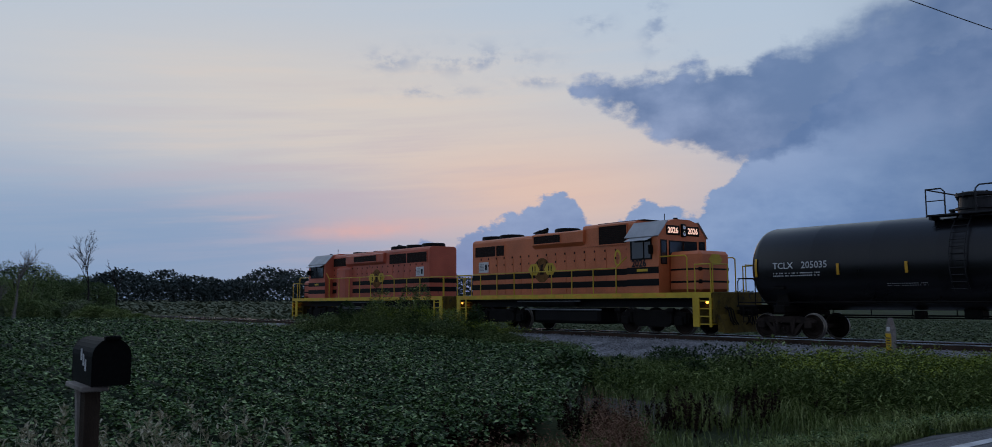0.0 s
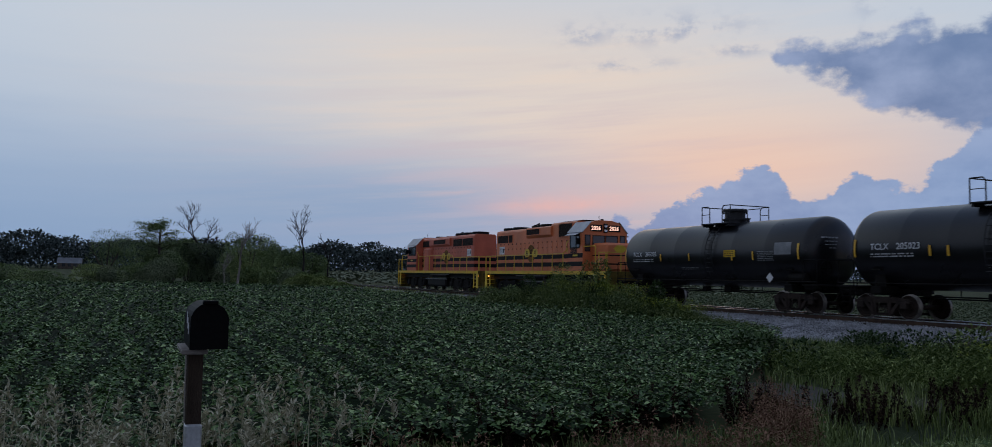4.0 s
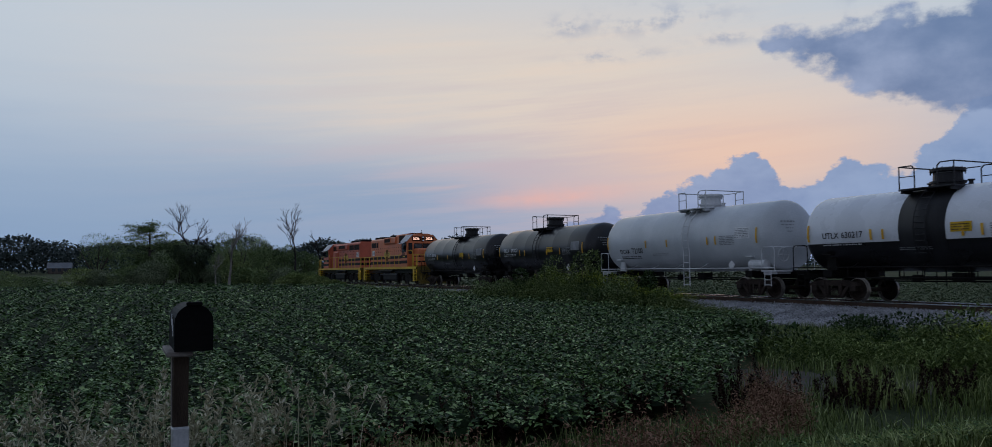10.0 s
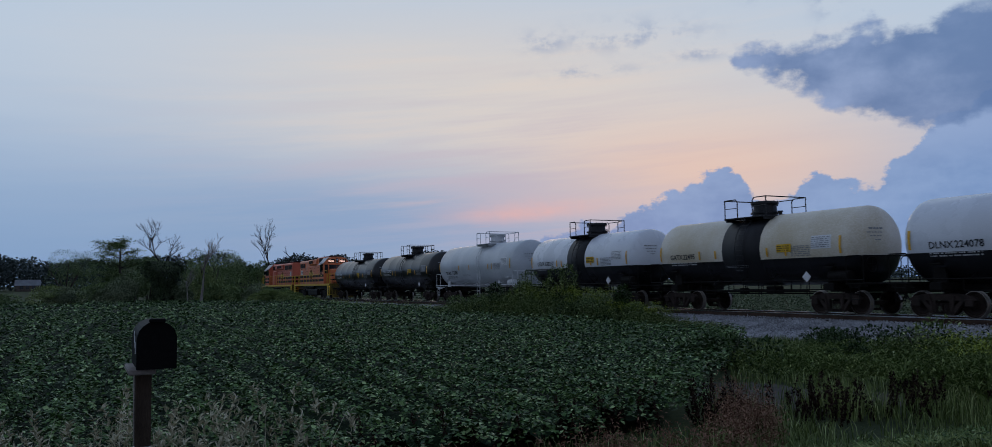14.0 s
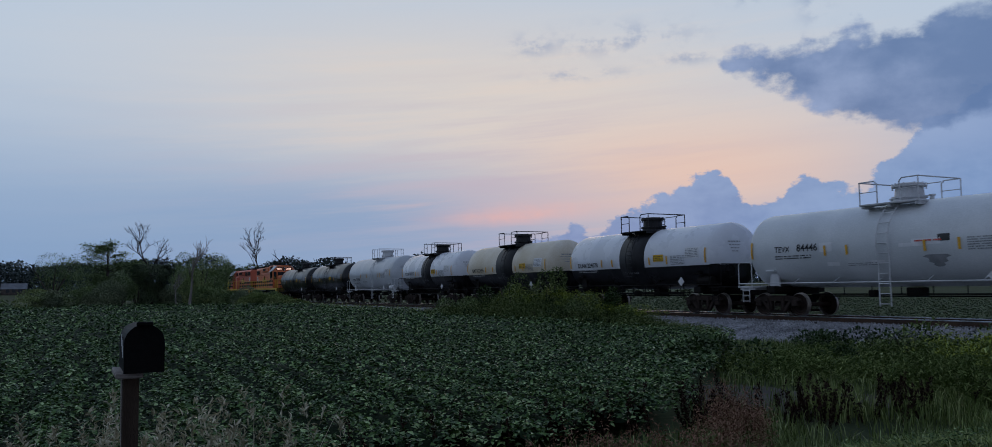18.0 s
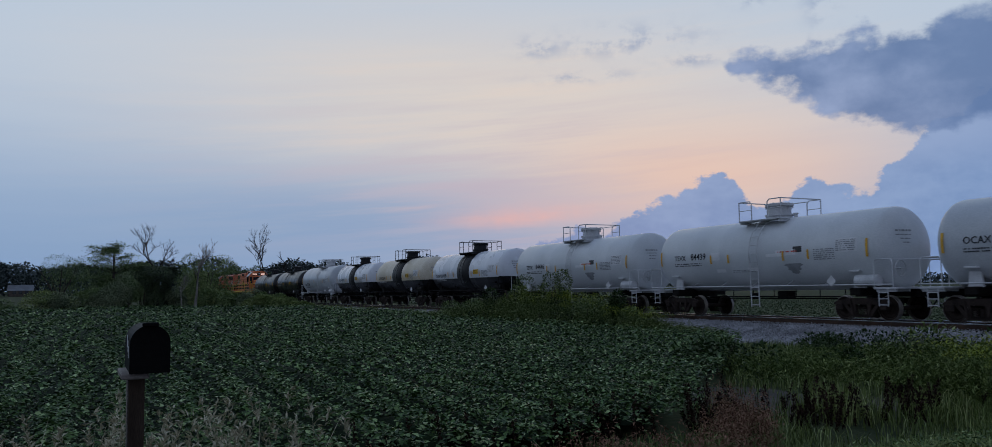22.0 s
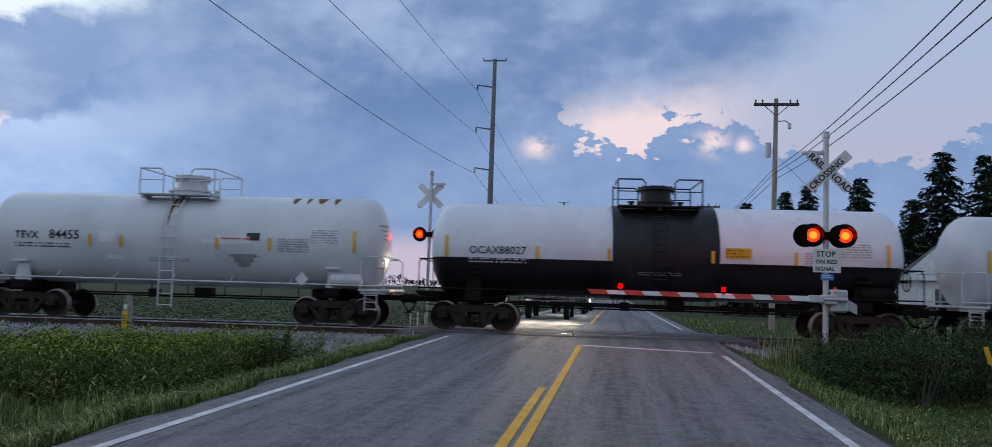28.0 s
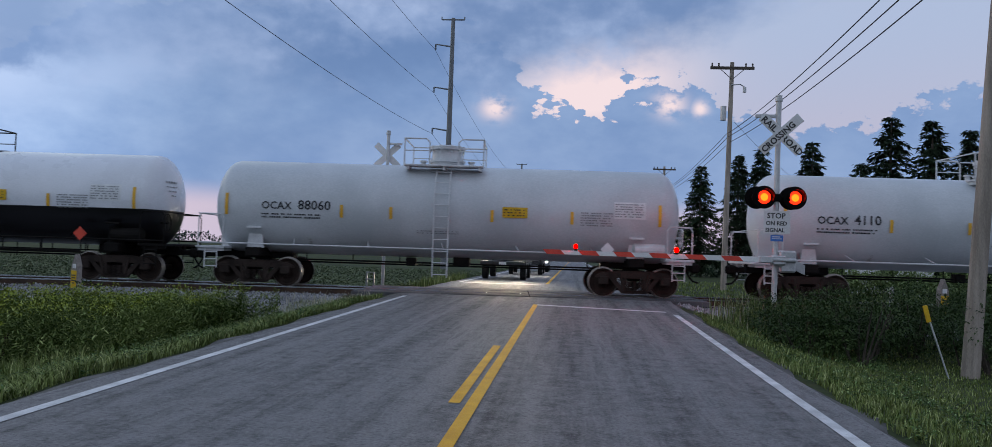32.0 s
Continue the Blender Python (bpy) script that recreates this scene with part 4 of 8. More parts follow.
def tank_car(label, s_mid, length, mark, number, paint, R=1.38, top=3.85, ink=INK_BLACK, lower=None, split=None, band=None, steel=WHITE_STEEL, dome=0.0, gap=0.95, stain=0.0, platform=1.9, white_dome=False,
             ladder=True, warn=None, text_z=-0.25, low_sill=False, mark_in=1.25):
    """One tank car. x runs forward, y to the near side, z up from the rail."""
    car = thing("tank_car", label, "tank car", "tank cars of the train")
    half = length / 2
    zc = top - R
    hl = half - gap + 0.28                     # half the tank's length over its heads
    head = 0.62
    # the shell, with a bead at each weld
    prof = [(-hl, 0.02)] + [(-hl + head * (1 - math.cos(a)), R * math.sin(a)) for a in [k * math.pi / 2 / 7 for k in range(1, 8)]]
    inner = hl - head
    for k in range(1, 6):
        x = -inner + 2 * inner * k / 6
        prof += [(x - 0.03, R), (x - 0.012, R + 0.0015), (x + 0.012, R + 0.0015), (x + 0.03, R)]
    prof += [(-d, r) for d, r in reversed(prof[:8])]
    bm = bmesh.new()
    lathe(bm, prof, "x", 56)
    bmesh.ops.translate(bm, verts=bm.verts, vec=(0, 0, zc))
    mats = [paint]
    if lower:
        cut = zc + split
        bmesh.ops.bisect_plane(bm, geom=bm.verts[:] + bm.edges[:] + bm.faces[:], plane_co=(0, 0, cut), plane_no=(0, 0, 1))
        for f in bm.faces:
            f.material_index = 1 if f.calc_center_median().z < cut else 0
        mats.append(lower)
    me = done("tank", bm, mats)
    me.polygons.foreach_set("use_smooth", [len(p.vertices) < 10 for p in me.polygons])
    link("tank", me, car)
    if band:
        bm = bmesh.new()
        lathe(bm, [(band[0], R + 0.002), (band[0] + 0.01, R + 0.022), (band[1] - 0.01, R + 0.022), (band[1], R + 0.002)], "x", 56)
        bmesh.ops.translate(bm, verts=bm.verts, vec=(0, 0, zc))
        me = done("band", bm, BAND_BLACK)
        me.polygons.foreach_set("use_smooth", [len(p.vertices) < 10 for p in me.polygons])
        link("band", me, car, "worn black lining band round the tank")
    Rs = R + 0.022
    # sills, saddles, end platforms
    tx = half - 2.05
    for sgn in (-1, 1):
        bm = bmesh.new()
        xa, xb = sorted((sgn * (half - 0.5), sgn * (tx - 0.9)))
        bar(bm, xa, xb, -0.26, 0.26, 0.80, 1.06, 0.02)
        bar(bm, sgn * tx - 0.22, sgn * tx + 0.22, -1.35, 1.35, 0.86, 1.12, 0.03)
        part("stub_sill", bm, UNDER, car)
    for sgn in (-1, 1):
        bm = bmesh.new()
        x = sgn * tx
        slab(bm, [(x - 0.24, 1.10), (x + 0.24, 1.10), (x + 0.16, 1.75), (x - 0.16, 1.75)], 1.02, 1.10)
        bar(bm, x - 0.2, x + 0.2, 1.02, 1.34, 1.66, 1.72, 0.01)
        part("saddle", bm, steel if not lower else UNDER, car)
        bm = bmesh.new()
        slab(bm, [(x - 0.24, 1.10), (x + 0.24, 1.10), (x + 0.16, 1.75), (x - 0.16, 1.75)], -1.10, -1.02)
        part("saddle", bm, steel if not lower else UNDER, car)
        bm = bmesh.new()
        xa, xb = sorted((sgn * (half - 1.25), sgn * (half - 0.42)))
        bar(bm, xa, xb, -1.42, 1.42, 1.06, 1.13, 0.012)
        for y in (-1.3, -0.65, 0, 0.65, 1.3):
            bar(bm, xa + 0.05, xb - 0.05, y - 0.03, y + 0.03, 0.98, 1.06)
        part("end_platform", bm, steel if not lower else UNDER, car)
        bm = bmesh.new()
        xe = sgn * (half - 0.5)
        xi = sgn * (half - 1.2)
        for y in (1.42, -1.42):
            pipe(bm, [(xi, y, 1.1), (xi, y, 1.95), (xi + sgn * 0.08, y, 2.05), (xe - sgn * 0.08, y, 2.05), (xe, y, 1.95), (xe, y, 1.1)], 0.018)
            for k in range(3):
                rod(bm, (xe - sgn * 0.2, y, 0.55 + k * 0.2), (xe - sgn * 0.55, y, 0.55 + k * 0.2), 0.016, n=6)
            for xx in (xe - sgn * 0.2, xe - sgn * 0.55):
                rod(bm, (xx, y, 0.5), (xx, y, 1.1), 0.016, n=6)
        pipe(bm, [(xe, -1.42, 2.05), (xe, 1.42, 2.05)], 0.018)
        part("end_handrail", bm, steel if not lower else UNDER, car)
        c = link("coupler", COUPLER, car, "grimy knuckle coupler")
        c.matrix_basis = pose(sgn * (half - 0.30), 0, 0, 0, 0, 0 if sgn > 0 else 180)
        bogie(car, sgn * tx)
    # air reservoir and brake wheel at one end
    bm = bmesh.new()
    lathe(bm, [(-tx - 0.5 + 0.0, 0.05), (-tx - 0.46, 0.2), (-tx + 0.4, 0.2), (-tx + 0.44, 0.05)], "x", 16)
    bmesh.ops.translate(bm, verts=bm.verts, vec=(-0.35, 1.12, 1.36))
    part("air_reservoir", bm, steel if not lower else UNDER, car)
    bm = bmesh.new()
    ring = [(0.03, 0.27 * math.cos(k * math.tau / 16), 0.27 * math.sin(k * math.tau / 16)) for k in range(17)]
    pipe(bm, ring, 0.018, 6)
    for k in range(4):
        rod(bm, (0.03, 0, 0), ring[k * 4], 0.014, n=6)
    rod(bm, (0, 0, 0), (0.3, 0, 0), 0.03)
    bmesh.ops.translate(bm, verts=bm.verts, vec=(-half + 0.66, 0.75, 1.75))
    part("brake_wheel", bm, steel if not lower else UNDER, car)
    # the rail along the side at sill height and its stays
    bm = bmesh.new()
    for y in (1.44, -1.44):
        rod(bm, (-half + 0.5, y, 1.22), (half - 0.5, y, 1.22), 0.022)
        for k in range(5):
            x = -tx + 1.2 + (2 * tx - 2.4) * k / 4
            rod(bm, (x, y, 1.22), (x + 0.12, y * 0.62, 1.42), 0.016, n=6)
    part("side_rail", bm, steel if not lower else UNDER, car)
    # fittings slung below
    bm = bmesh.new()
    bar(bm, -0.7, -0.2, -0.2, 0.3, 0.72, 1.02, 0.03)
    bar(bm, 0.9, 1.2, 0.1, 0.4, 0.70, 0.95, 0.03)
    rod(bm, (-tx + 1, 0.25, 0.80), (tx - 1, 0.25, 0.80), 0.025)
    rod(bm, (-tx + 1, -0.4, 0.72), (tx - 1, -0.4, 0.72), 0.025)
    for k in range(7):
        x = -tx + 1.3 + (2 * tx - 2.6) * k / 6
        rod(bm, (x, 0.25, 0.80), (x, 0.25, 1.1), 0.018, n=6)
    if low_sill:
        for y in (1.3, -1.3):
            rod(bm, (-tx + 0.9, y, 0.86), (tx - 0.9, y, 0.86), 0.02)
            for k in range(9):
                x = -tx + 0.9 + (2 * tx - 1.8) * k / 8
                rod(bm, (x, y, 0.62 if k % 3 == 0 else 0.86), (x, y, 1.2), 0.018, n=6)
    part("brake_rigging", bm, UNDER, car)
    # top platform, dome, guard rail
    zt = top
    bm = bmesh.new()
    pl = platform / 2
    for y in (-0.86, 0.86):
        bar(bm, dome - pl, dome + pl, y - 0.28, y + 0.28, zt - 0.10, zt - 0.05, 0.008)
    for x in (dome - pl + 0.1, dome, dome + pl - 0.1):
        bar(bm, x - 0.04, x + 0.04, -1.1, 1.1, zt - 0.2, zt - 0.1)
    part("top_platform", bm, steel if not (lower or paint is TANK_BLACK) else BAND_BLACK, car)
    bm = bmesh.new()
    lathe(bm, [(zt - 0.12, 0.50), (zt + 0.10, 0.50), (zt + 0.11, 0.56), (zt + 0.17, 0.56), (zt + 0.18, 0.46), (zt + 0.48, 0.44), (zt + 0.49, 0.55), (zt + 0.58, 0.55), (zt + 0.62, 0.40), (zt + 0.64, 0.05)], "z", 26)
    bmesh.ops.translate(bm, verts=bm.verts, vec=(dome, 0, 0))
    for k in range(10):
        a = k * math.tau / 10
        rod(bm, (dome + 0.51 * math.cos(a), 0.51 * math.sin(a), zt + 0.40), (dome + 0.51 * math.cos(a), 0.51 * math.sin(a), zt + 0.62), 0.022, n=6)
    part("manway_dome", bm, steel if white_dome else BAND_BLACK, car, "round manway dome with bolted lid")
    for k, x in enumerate((dome - 0.74, dome + 0.72)):
        bm = bmesh.new()
        rod(bm, (x, -0.1, zt - 0.03), (x, -0.1, zt + 0.13), 0.08, 0.07, 10)
        rod(bm, (x, -0.1, zt + 0.13), (x, -0.1, zt + 0.18), 0.11, 0.11, 10)
        part("valve", bm, steel if white_dome else BAND_BLACK, car)
    hr = 0.70
    rail_paint = steel if not (lower or paint is TANK_BLACK) else BAND_BLACK
    for y in (-1.08, 1.08):
        for sgn in (-1, 1):
            bm = bmesh.new()
            x0 = dome + sgn * pl
            x1 = dome + sgn * 0.42
            pipe(bm, [(x0, y, zt - 0.12), (x0, y, zt + hr), (x1 + sgn * 0.1, y, zt + hr), (x1, y, zt + hr - 0.1), (x1, y, zt - 0.12)], 0.022)
            pipe(bm, [(x0, y, zt + hr * 0.5), (x1, y, zt + hr * 0.5)], 0.016)
            part("guard_rail", bm, rail_paint, car)
    for sgn in (-1, 1):
        bm = bmesh.new()
        pipe(bm, [(dome + sgn * pl, -1.08, zt + hr), (dome + sgn * pl, 1.08, zt + hr)], 0.022)
        part("end_guard_rail", bm, rail_paint, car)
    bm = bmesh.new()
    pipe(bm, [(dome - 0.42, -1.08, zt + hr * 0.96), (dome + 0.42, -1.08, zt + hr * 0.96)], 0.02)
    part("back_guard_rail", bm, rail_paint, car)
    # ladder up the near side
    for x in (dome - 0.21, dome + 0.21):
        bm = bmesh.new()
        pts = []
        for k in range(9):
            a = math.radians(-38 + 100 * k / 8)
            pts.append((x, (Rs + 0.09) * math.cos(a), zc + (Rs + 0.09) * math.sin(a)))
        if ladder:
            pts = [(x, 1.46, 0.42), (x, 1.46, zc - 0.6)] + pts[3:]
        pipe(bm, pts, 0.02)
        stile = part("ladder_stile", bm, rail_paint, car)
    for k in range(11):
        z = 0.5 + k * 0.33 if ladder else zc - 0.8 + k * 0.2
        if z > zt - 0.15:
            break
        y = 1.46 if z < zc - 0.3 else math.sqrt(max(0.05, (Rs + 0.09) ** 2 - (z - zc) ** 2))
        y = min(1.47, y)
        bm = bmesh.new()
        rod(bm, (dome - 0.21, y, z), (dome + 0.21, y, z), 0.015, n=6)
        part("rung", bm, rail_paint, stile)
    # marks, reflectors, decals
    x_mark = hl - mark_in
    if number == "80684":
        part("lettering_panel", patch(x_mark - 2.35, x_mark + 0.12, zc + text_z - 0.12, zc + text_z + 0.36, R, zc, 0.006), SIGN_WHITE, car, "white panel behind the car's number")
    if mark:
        tank_text(car, "reporting_mark", mark, 0.30, ink, x_mark, zc + text_z, Rs - 0.018, zc)
    if number:
        w = 0.30 * 0.66 * (len(mark) + (0.35 if lower else 1.3))
        tank_text(car, "car_number", number, 0.31 if lower or ink is INK_WHITE else 0.38, ink, x_mark - w, zc + text_z, Rs - 0.018, zc, 0.004)
    small_print(car, x_mark, zc + text_z - 0.17, 1.7, 2, ink if lower is None else INK_WHITE, R, zc)
    small_print(car, 0.9 - dome, zc - 0.62, 1.2, 2, INK_GREY, Rs, zc, 0.06, 0.025)
    small_print(car, -hl + 3.0, zc + 0.02, 0.9, 6, INK_GREY, R, zc, 0.07, 0.035, "test_stencil")
    for x, h in ((hl - 0.60, 0.62), (x_mark - 0.30 * 0.66 * (len(mark) + (0.35 if lower else 1.3)) - len(number) * (0.19 if lower or ink is INK_WHITE else 0.225) - 0.14, 0.36), (dome + 1.45, 0.34), (dome - 1.45, 0.34), (-hl + 3.25, 0.36), (-hl + 0.75, 0.62)):
        part("reflector", patch(x - 0.045, x + 0.045, zc - 0.30, zc - 0.30 + h, Rs, zc, 0.012), REFLECT, car, "yellow reflective stripe")
    bm = patch(-hl + 1.15, -hl + 2.05, zc - 0.10, zc + 0.38, R, zc)
    part("data_panel", bm, PANEL_WHITE if ink is INK_BLACK else INK_GREY, car, "printed data panel")
    small_print(car, -hl + 2.02, zc + 0.30, 0.8, 6, INK_GREY, R + 0.004, zc, 0.07, 0.03, "printed_text")
    if warn:
        part("warning_panel", patch(warn - 0.36, warn + 0.36, zc - 0.16, zc + 0.14, Rs, zc), SIGN_YELLOW, car, "yellow warning panel")
        small_print(car, warn + 0.32, zc + 0.05, 0.6, 3, INK_BLACK, Rs + 0.004, zc, 0.08, 0.03, "printed_text")
    # lines of stencil on the rear head
    bm = bmesh.new()
    rr = random.Random(int(s_mid * 7))
    for k in range(4):
        zz = zc + 0.52 - 0.13 * k
        y = 0.12 + 0.05 * k
        while y < 0.72 - 0.06 * k:
            ww = rr.choice((0.07, 0.1, 0.14))
            q = []
            for yy, z in ((y, zz), (y + ww, zz), (y + ww, zz + (0.06 if k == 0 else 0.035)), (y, zz + (0.06 if k == 0 else 0.035))):
                r = math.hypot(yy, z - zc)
                q.append(bm.verts.new((-hl + head * (1 - math.sqrt(1 - (r / R) ** 2)) - 0.02, yy, z)))
            bm.faces.new(q)
            y += ww + 0.035
    part("head_stencil", bm, INK_GREY, car)["kind"] = "stuff"
    if paint is TANK_PALE:
        for f0, f1, z0, z1 in ((0.312, 0.355, -0.16, 0.16), (0.33, 0.372, -0.66, -0.53), (0.475, 0.52, -0.66, -0.52), (0.605, 0.685, -0.10, 0.10)):
            part("repainted_patch", patch(hl - 2 * hl * f1, hl - 2 * hl * f0, zc + z0, zc + z1, R, zc), PANEL_WHITE, car, "square of fresh pale paint")
        part("scuff", streak_patch(-hl + 2 * hl * 0.33, 0.42, zc - 0.80, zc - 0.42, R, zc), INK_GREY, car, "dark scuffed stain low on the side")
        small_print(car, hl - 2 * hl * 0.615, zc + 0.0, 0.9, 1, RED_STRIPE, R + 0.004, zc, 0.08, 0.05, "red_lettering")
        part("dark_notice", patch(-hl + 3.55, -hl + 3.95, zc - 0.02, zc + 0.20, R, zc), SIGN_BLACK, car, "small black notice panel")
        part("fleet_notice", patch(-hl + 4.3, -hl + 5.3, zc - 0.14, zc - 0.02, R, zc), PANEL_WHITE, car, "pale printed strip")
    # placard on its corner at the rear
    bm = bmesh.new()
    slab(bm, [(-0.20, 0), (0, -0.20), (0.20, 0), (0, 0.20)], 1.47, 1.48)
    bmesh.ops.translate(bm, verts=bm.verts, vec=(-tx + 0.85, 0, 1.36))
    part("placard", bm, RED_STRIPE if number == "88027" else SIGN_WHITE, car, "red diamond placard" if number == "88027" else "white diamond placard")
    if stain:
        rr = random.Random(int(s_mid * 10))
        for k in range(9 if stain < 1.2 else 4):
            x = dome + rr.uniform(-0.75, 0.45)
            w, low = rr.uniform(0.012, 0.06), zc + R * rr.uniform(0.1, 0.75)
            part("rust_streak", streak_patch(x, w, low, zc + R * 0.93, R, zc), RUST_STAIN, car, "rust washed down from the platform")
        if stain > 1.2:
            for x, w in ((-hl + 1.5, 0.10), (-hl + 1.95, 0.16), (-hl + 2.35, 0.07), (-hl + 2.75, 0.12)):
                part("rust_streak", streak_patch(x, w, zc + R * rr.uniform(0.80, 0.86), zc + R * 0.96, R, zc), RUST_STAIN, car, "rusty blot near the top")
    TRACK_H.append((car, s_mid, False))
    return car


tank_car("black tank car with white stencils, behind the locomotives", 87.35, 14.5, "TCLX", "205035", TANK_BLACK, 1.42, 3.80, INK_WHITE, steel=UNDER, dome=-0.6, ladder=False, warn=-1.9, text_z=-0.05)
tank_car("black tank car, dull sheen, white stencils", 73.45, 13.3, "TCLX", "205023", TANK_BLACK, 1.42, 3.84, INK_WHITE, steel=UNDER, dome=0.3, ladder=False, warn=-1.5, text_z=-0.05)
tank_car("light grey tank car with a pale dome and full ladder", 60.0, 13.6, "OCAX", "72100", TANK_GREY, 1.46, 4.00, mark_in=1.6, dome=-0.9, white_dome=True, warn=None, text_z=-0.55)
tank_car("white tank car with black belly and black band", 47.2, 12.0, "UTLX", "630217", TANK_WHITE, 1.40, 3.86, lower=TANK_BLACK, split=-0.38, band=(-0.85, 0.85), dome=0.0, ladder=False, warn=-1.4, text_z=-0.20, platform=2.0, low_sill=True)
tank_car("stained cream tank car with black belly and band", 34.9, 12.6, "GATX", "22495", TANK_CREAM, 1.40, 3.86, lower=TANK_BLACK, split=-0.40, band=(-1.05, 1.05), dome=0.0, ladder=False, warn=-2.3, text_z=-0.25, platform=2.3, low_sill=True)
tank_car("white tank car with black belly and wide black band", 22.1, 13.0, "DLNX", "224078", TANK_WHITE, 1.40, 3.84, lower=TANK_BLACK, split=-0.40, band=(-0.95, 0.95), dome=0.1, ladder=False, warn=-2.0, text_z=-0.28, platform=2.1, low_sill=True)
tank_car("pale grey tank car with small rust marks", 8.8, 13.6, "TEVX", "84446", TANK_PALE, 1.42, 3.88, mark_in=1.75, dome=-0.3, white_dome=True, stain=0, platform=2.2, warn=None, text_z=-0.10)
tank_car("pale grey tank car with a scuffed side", -4.75, 13.5, "TEVX", "84439", TANK_PALE, 1.42, 3.88, mark_in=1.5, dome=-0.2, white_dome=True, platform=2.2, text_z=-0.10)
tank_car("light grey tank car with a dark dome", -18.85, 14.7, "OCAX", "88054", TANK_GREY, 1.40, 3.84, dome=0.2, warn=-2.2, text_z=-0.05)
tank_car("pale grey tank car rust-streaked below its platform", -33.5, 14.6, "TEVX", "80684", TANK_PALE, 1.38, 3.80, mark_in=1.65, dome=0.0, stain=1.0, white_dome=True, text_z=-0.30)
tank_car("pale grey tank car with rusty lettering on top", -47.6, 13.6, "TEVX", "84455", TANK_PALE, 1.40, 3.86, dome=0.15, stain=1.5, white_dome=True, platform=2.3, text_z=-0.10)
tank_car("white tank car with black belly and broad black band", -61.9, 15.0, "OCAX", "88027", TANK_WHITE, 1.38, 3.80, lower=TANK_BLACK, split=-0.30, band=(-1.5, 1.5), dome=0.15, ladder=False, warn=-2.0, text_z=-0.18, platform=2.4, low_sill=True)
tank_car("light grey tank car with dark stencils", -76.95, 15.1, "OCAX", "88060", TANK_GREY, 1.38, 3.72, dome=0.1, white_dome=True, platform=2.3, warn=-2.0, text_z=-0.10, mark_in=1.6)
tank_car("light grey tank car at the tail of the view", -93.15, 15.6, "OCAX", "4110", TANK_GREY, 1.38, 3.76, mark_in=1.5, dome=-0.1, white_dome=True, platform=2.3, text_z=-0.10)


def shell(bm, x0, x1, sec):
    """A closed body of one cross-section (y, z) from x0 to x1."""
    a = [bm.verts.new((x0, y, z)) for y, z in sec]
    b = [bm.verts.new((x1, y, z)) for y, z in sec]
    bm.faces.new(a), bm.faces.new(b)
    for k in range(len(sec)):
        bm.faces.new((a[k], a[(k + 1) % len(sec)], b[(k + 1) % len(sec)], b[k]))


HOOD = 0.90                                    # half the hood's width
DECK = 1.60
BANDS = ((1.88, 2.14), (2.36, 2.61))


def hood_section(top, w=HOOD, z0=DECK):
    return [(-w, z0), (w, z0), (w, top - 0.16), (w - 0.05, top - 0.06), (w - 0.17, top), (-w + 0.17, top), (-w + 0.05, top - 0.06), (-w, top - 0.16)]


def grille(eng, paint, g0, g1, z0, z1, y, sgn, split=()):
    """A framed louvred opening on a hood's side, with a bar at each split."""
    bm = bmesh.new()
    slab(bm, [(g0, z0), (g1, z0), (g1, z1), (g0, z1)], *sorted((y, y + sgn * 0.014)))
    gr = part("grille", bm, GRILLE, eng, "dark louvred grille")
    bm = bmesh.new()
    n = max(3, int((z1 - z0) / 0.07))
    for k in range(n):
        z = z0 + (z1 - z0) * (k + 0.5) / n
        slab(bm, [(g0, z - 0.008), (g1, z - 0.008), (g1, z + 0.008), (g0, z + 0.008)], *sorted((y + sgn * 0.015, y + sgn * 0.026)))
    part("louvres", bm, LOCO_BLACK, gr)
    bm = bmesh.new()
    for x0, x1, za, zb in [(g0 - 0.05, g0, z0 - 0.05, z1 + 0.05), (g1, g1 + 0.05, z0 - 0.05, z1 + 0.05), (g0, g1, z0 - 0.05, z0), (g0, g1, z1, z1 + 0.05)] + [(x - 0.03, x + 0.03, z0, z1) for x in split]:
        slab(bm, [(x0, za), (x1, za), (x1, zb), (x0, zb)], *sorted((y, y + sgn * 0.032)))
    part("grille_frame", bm, paint, gr)


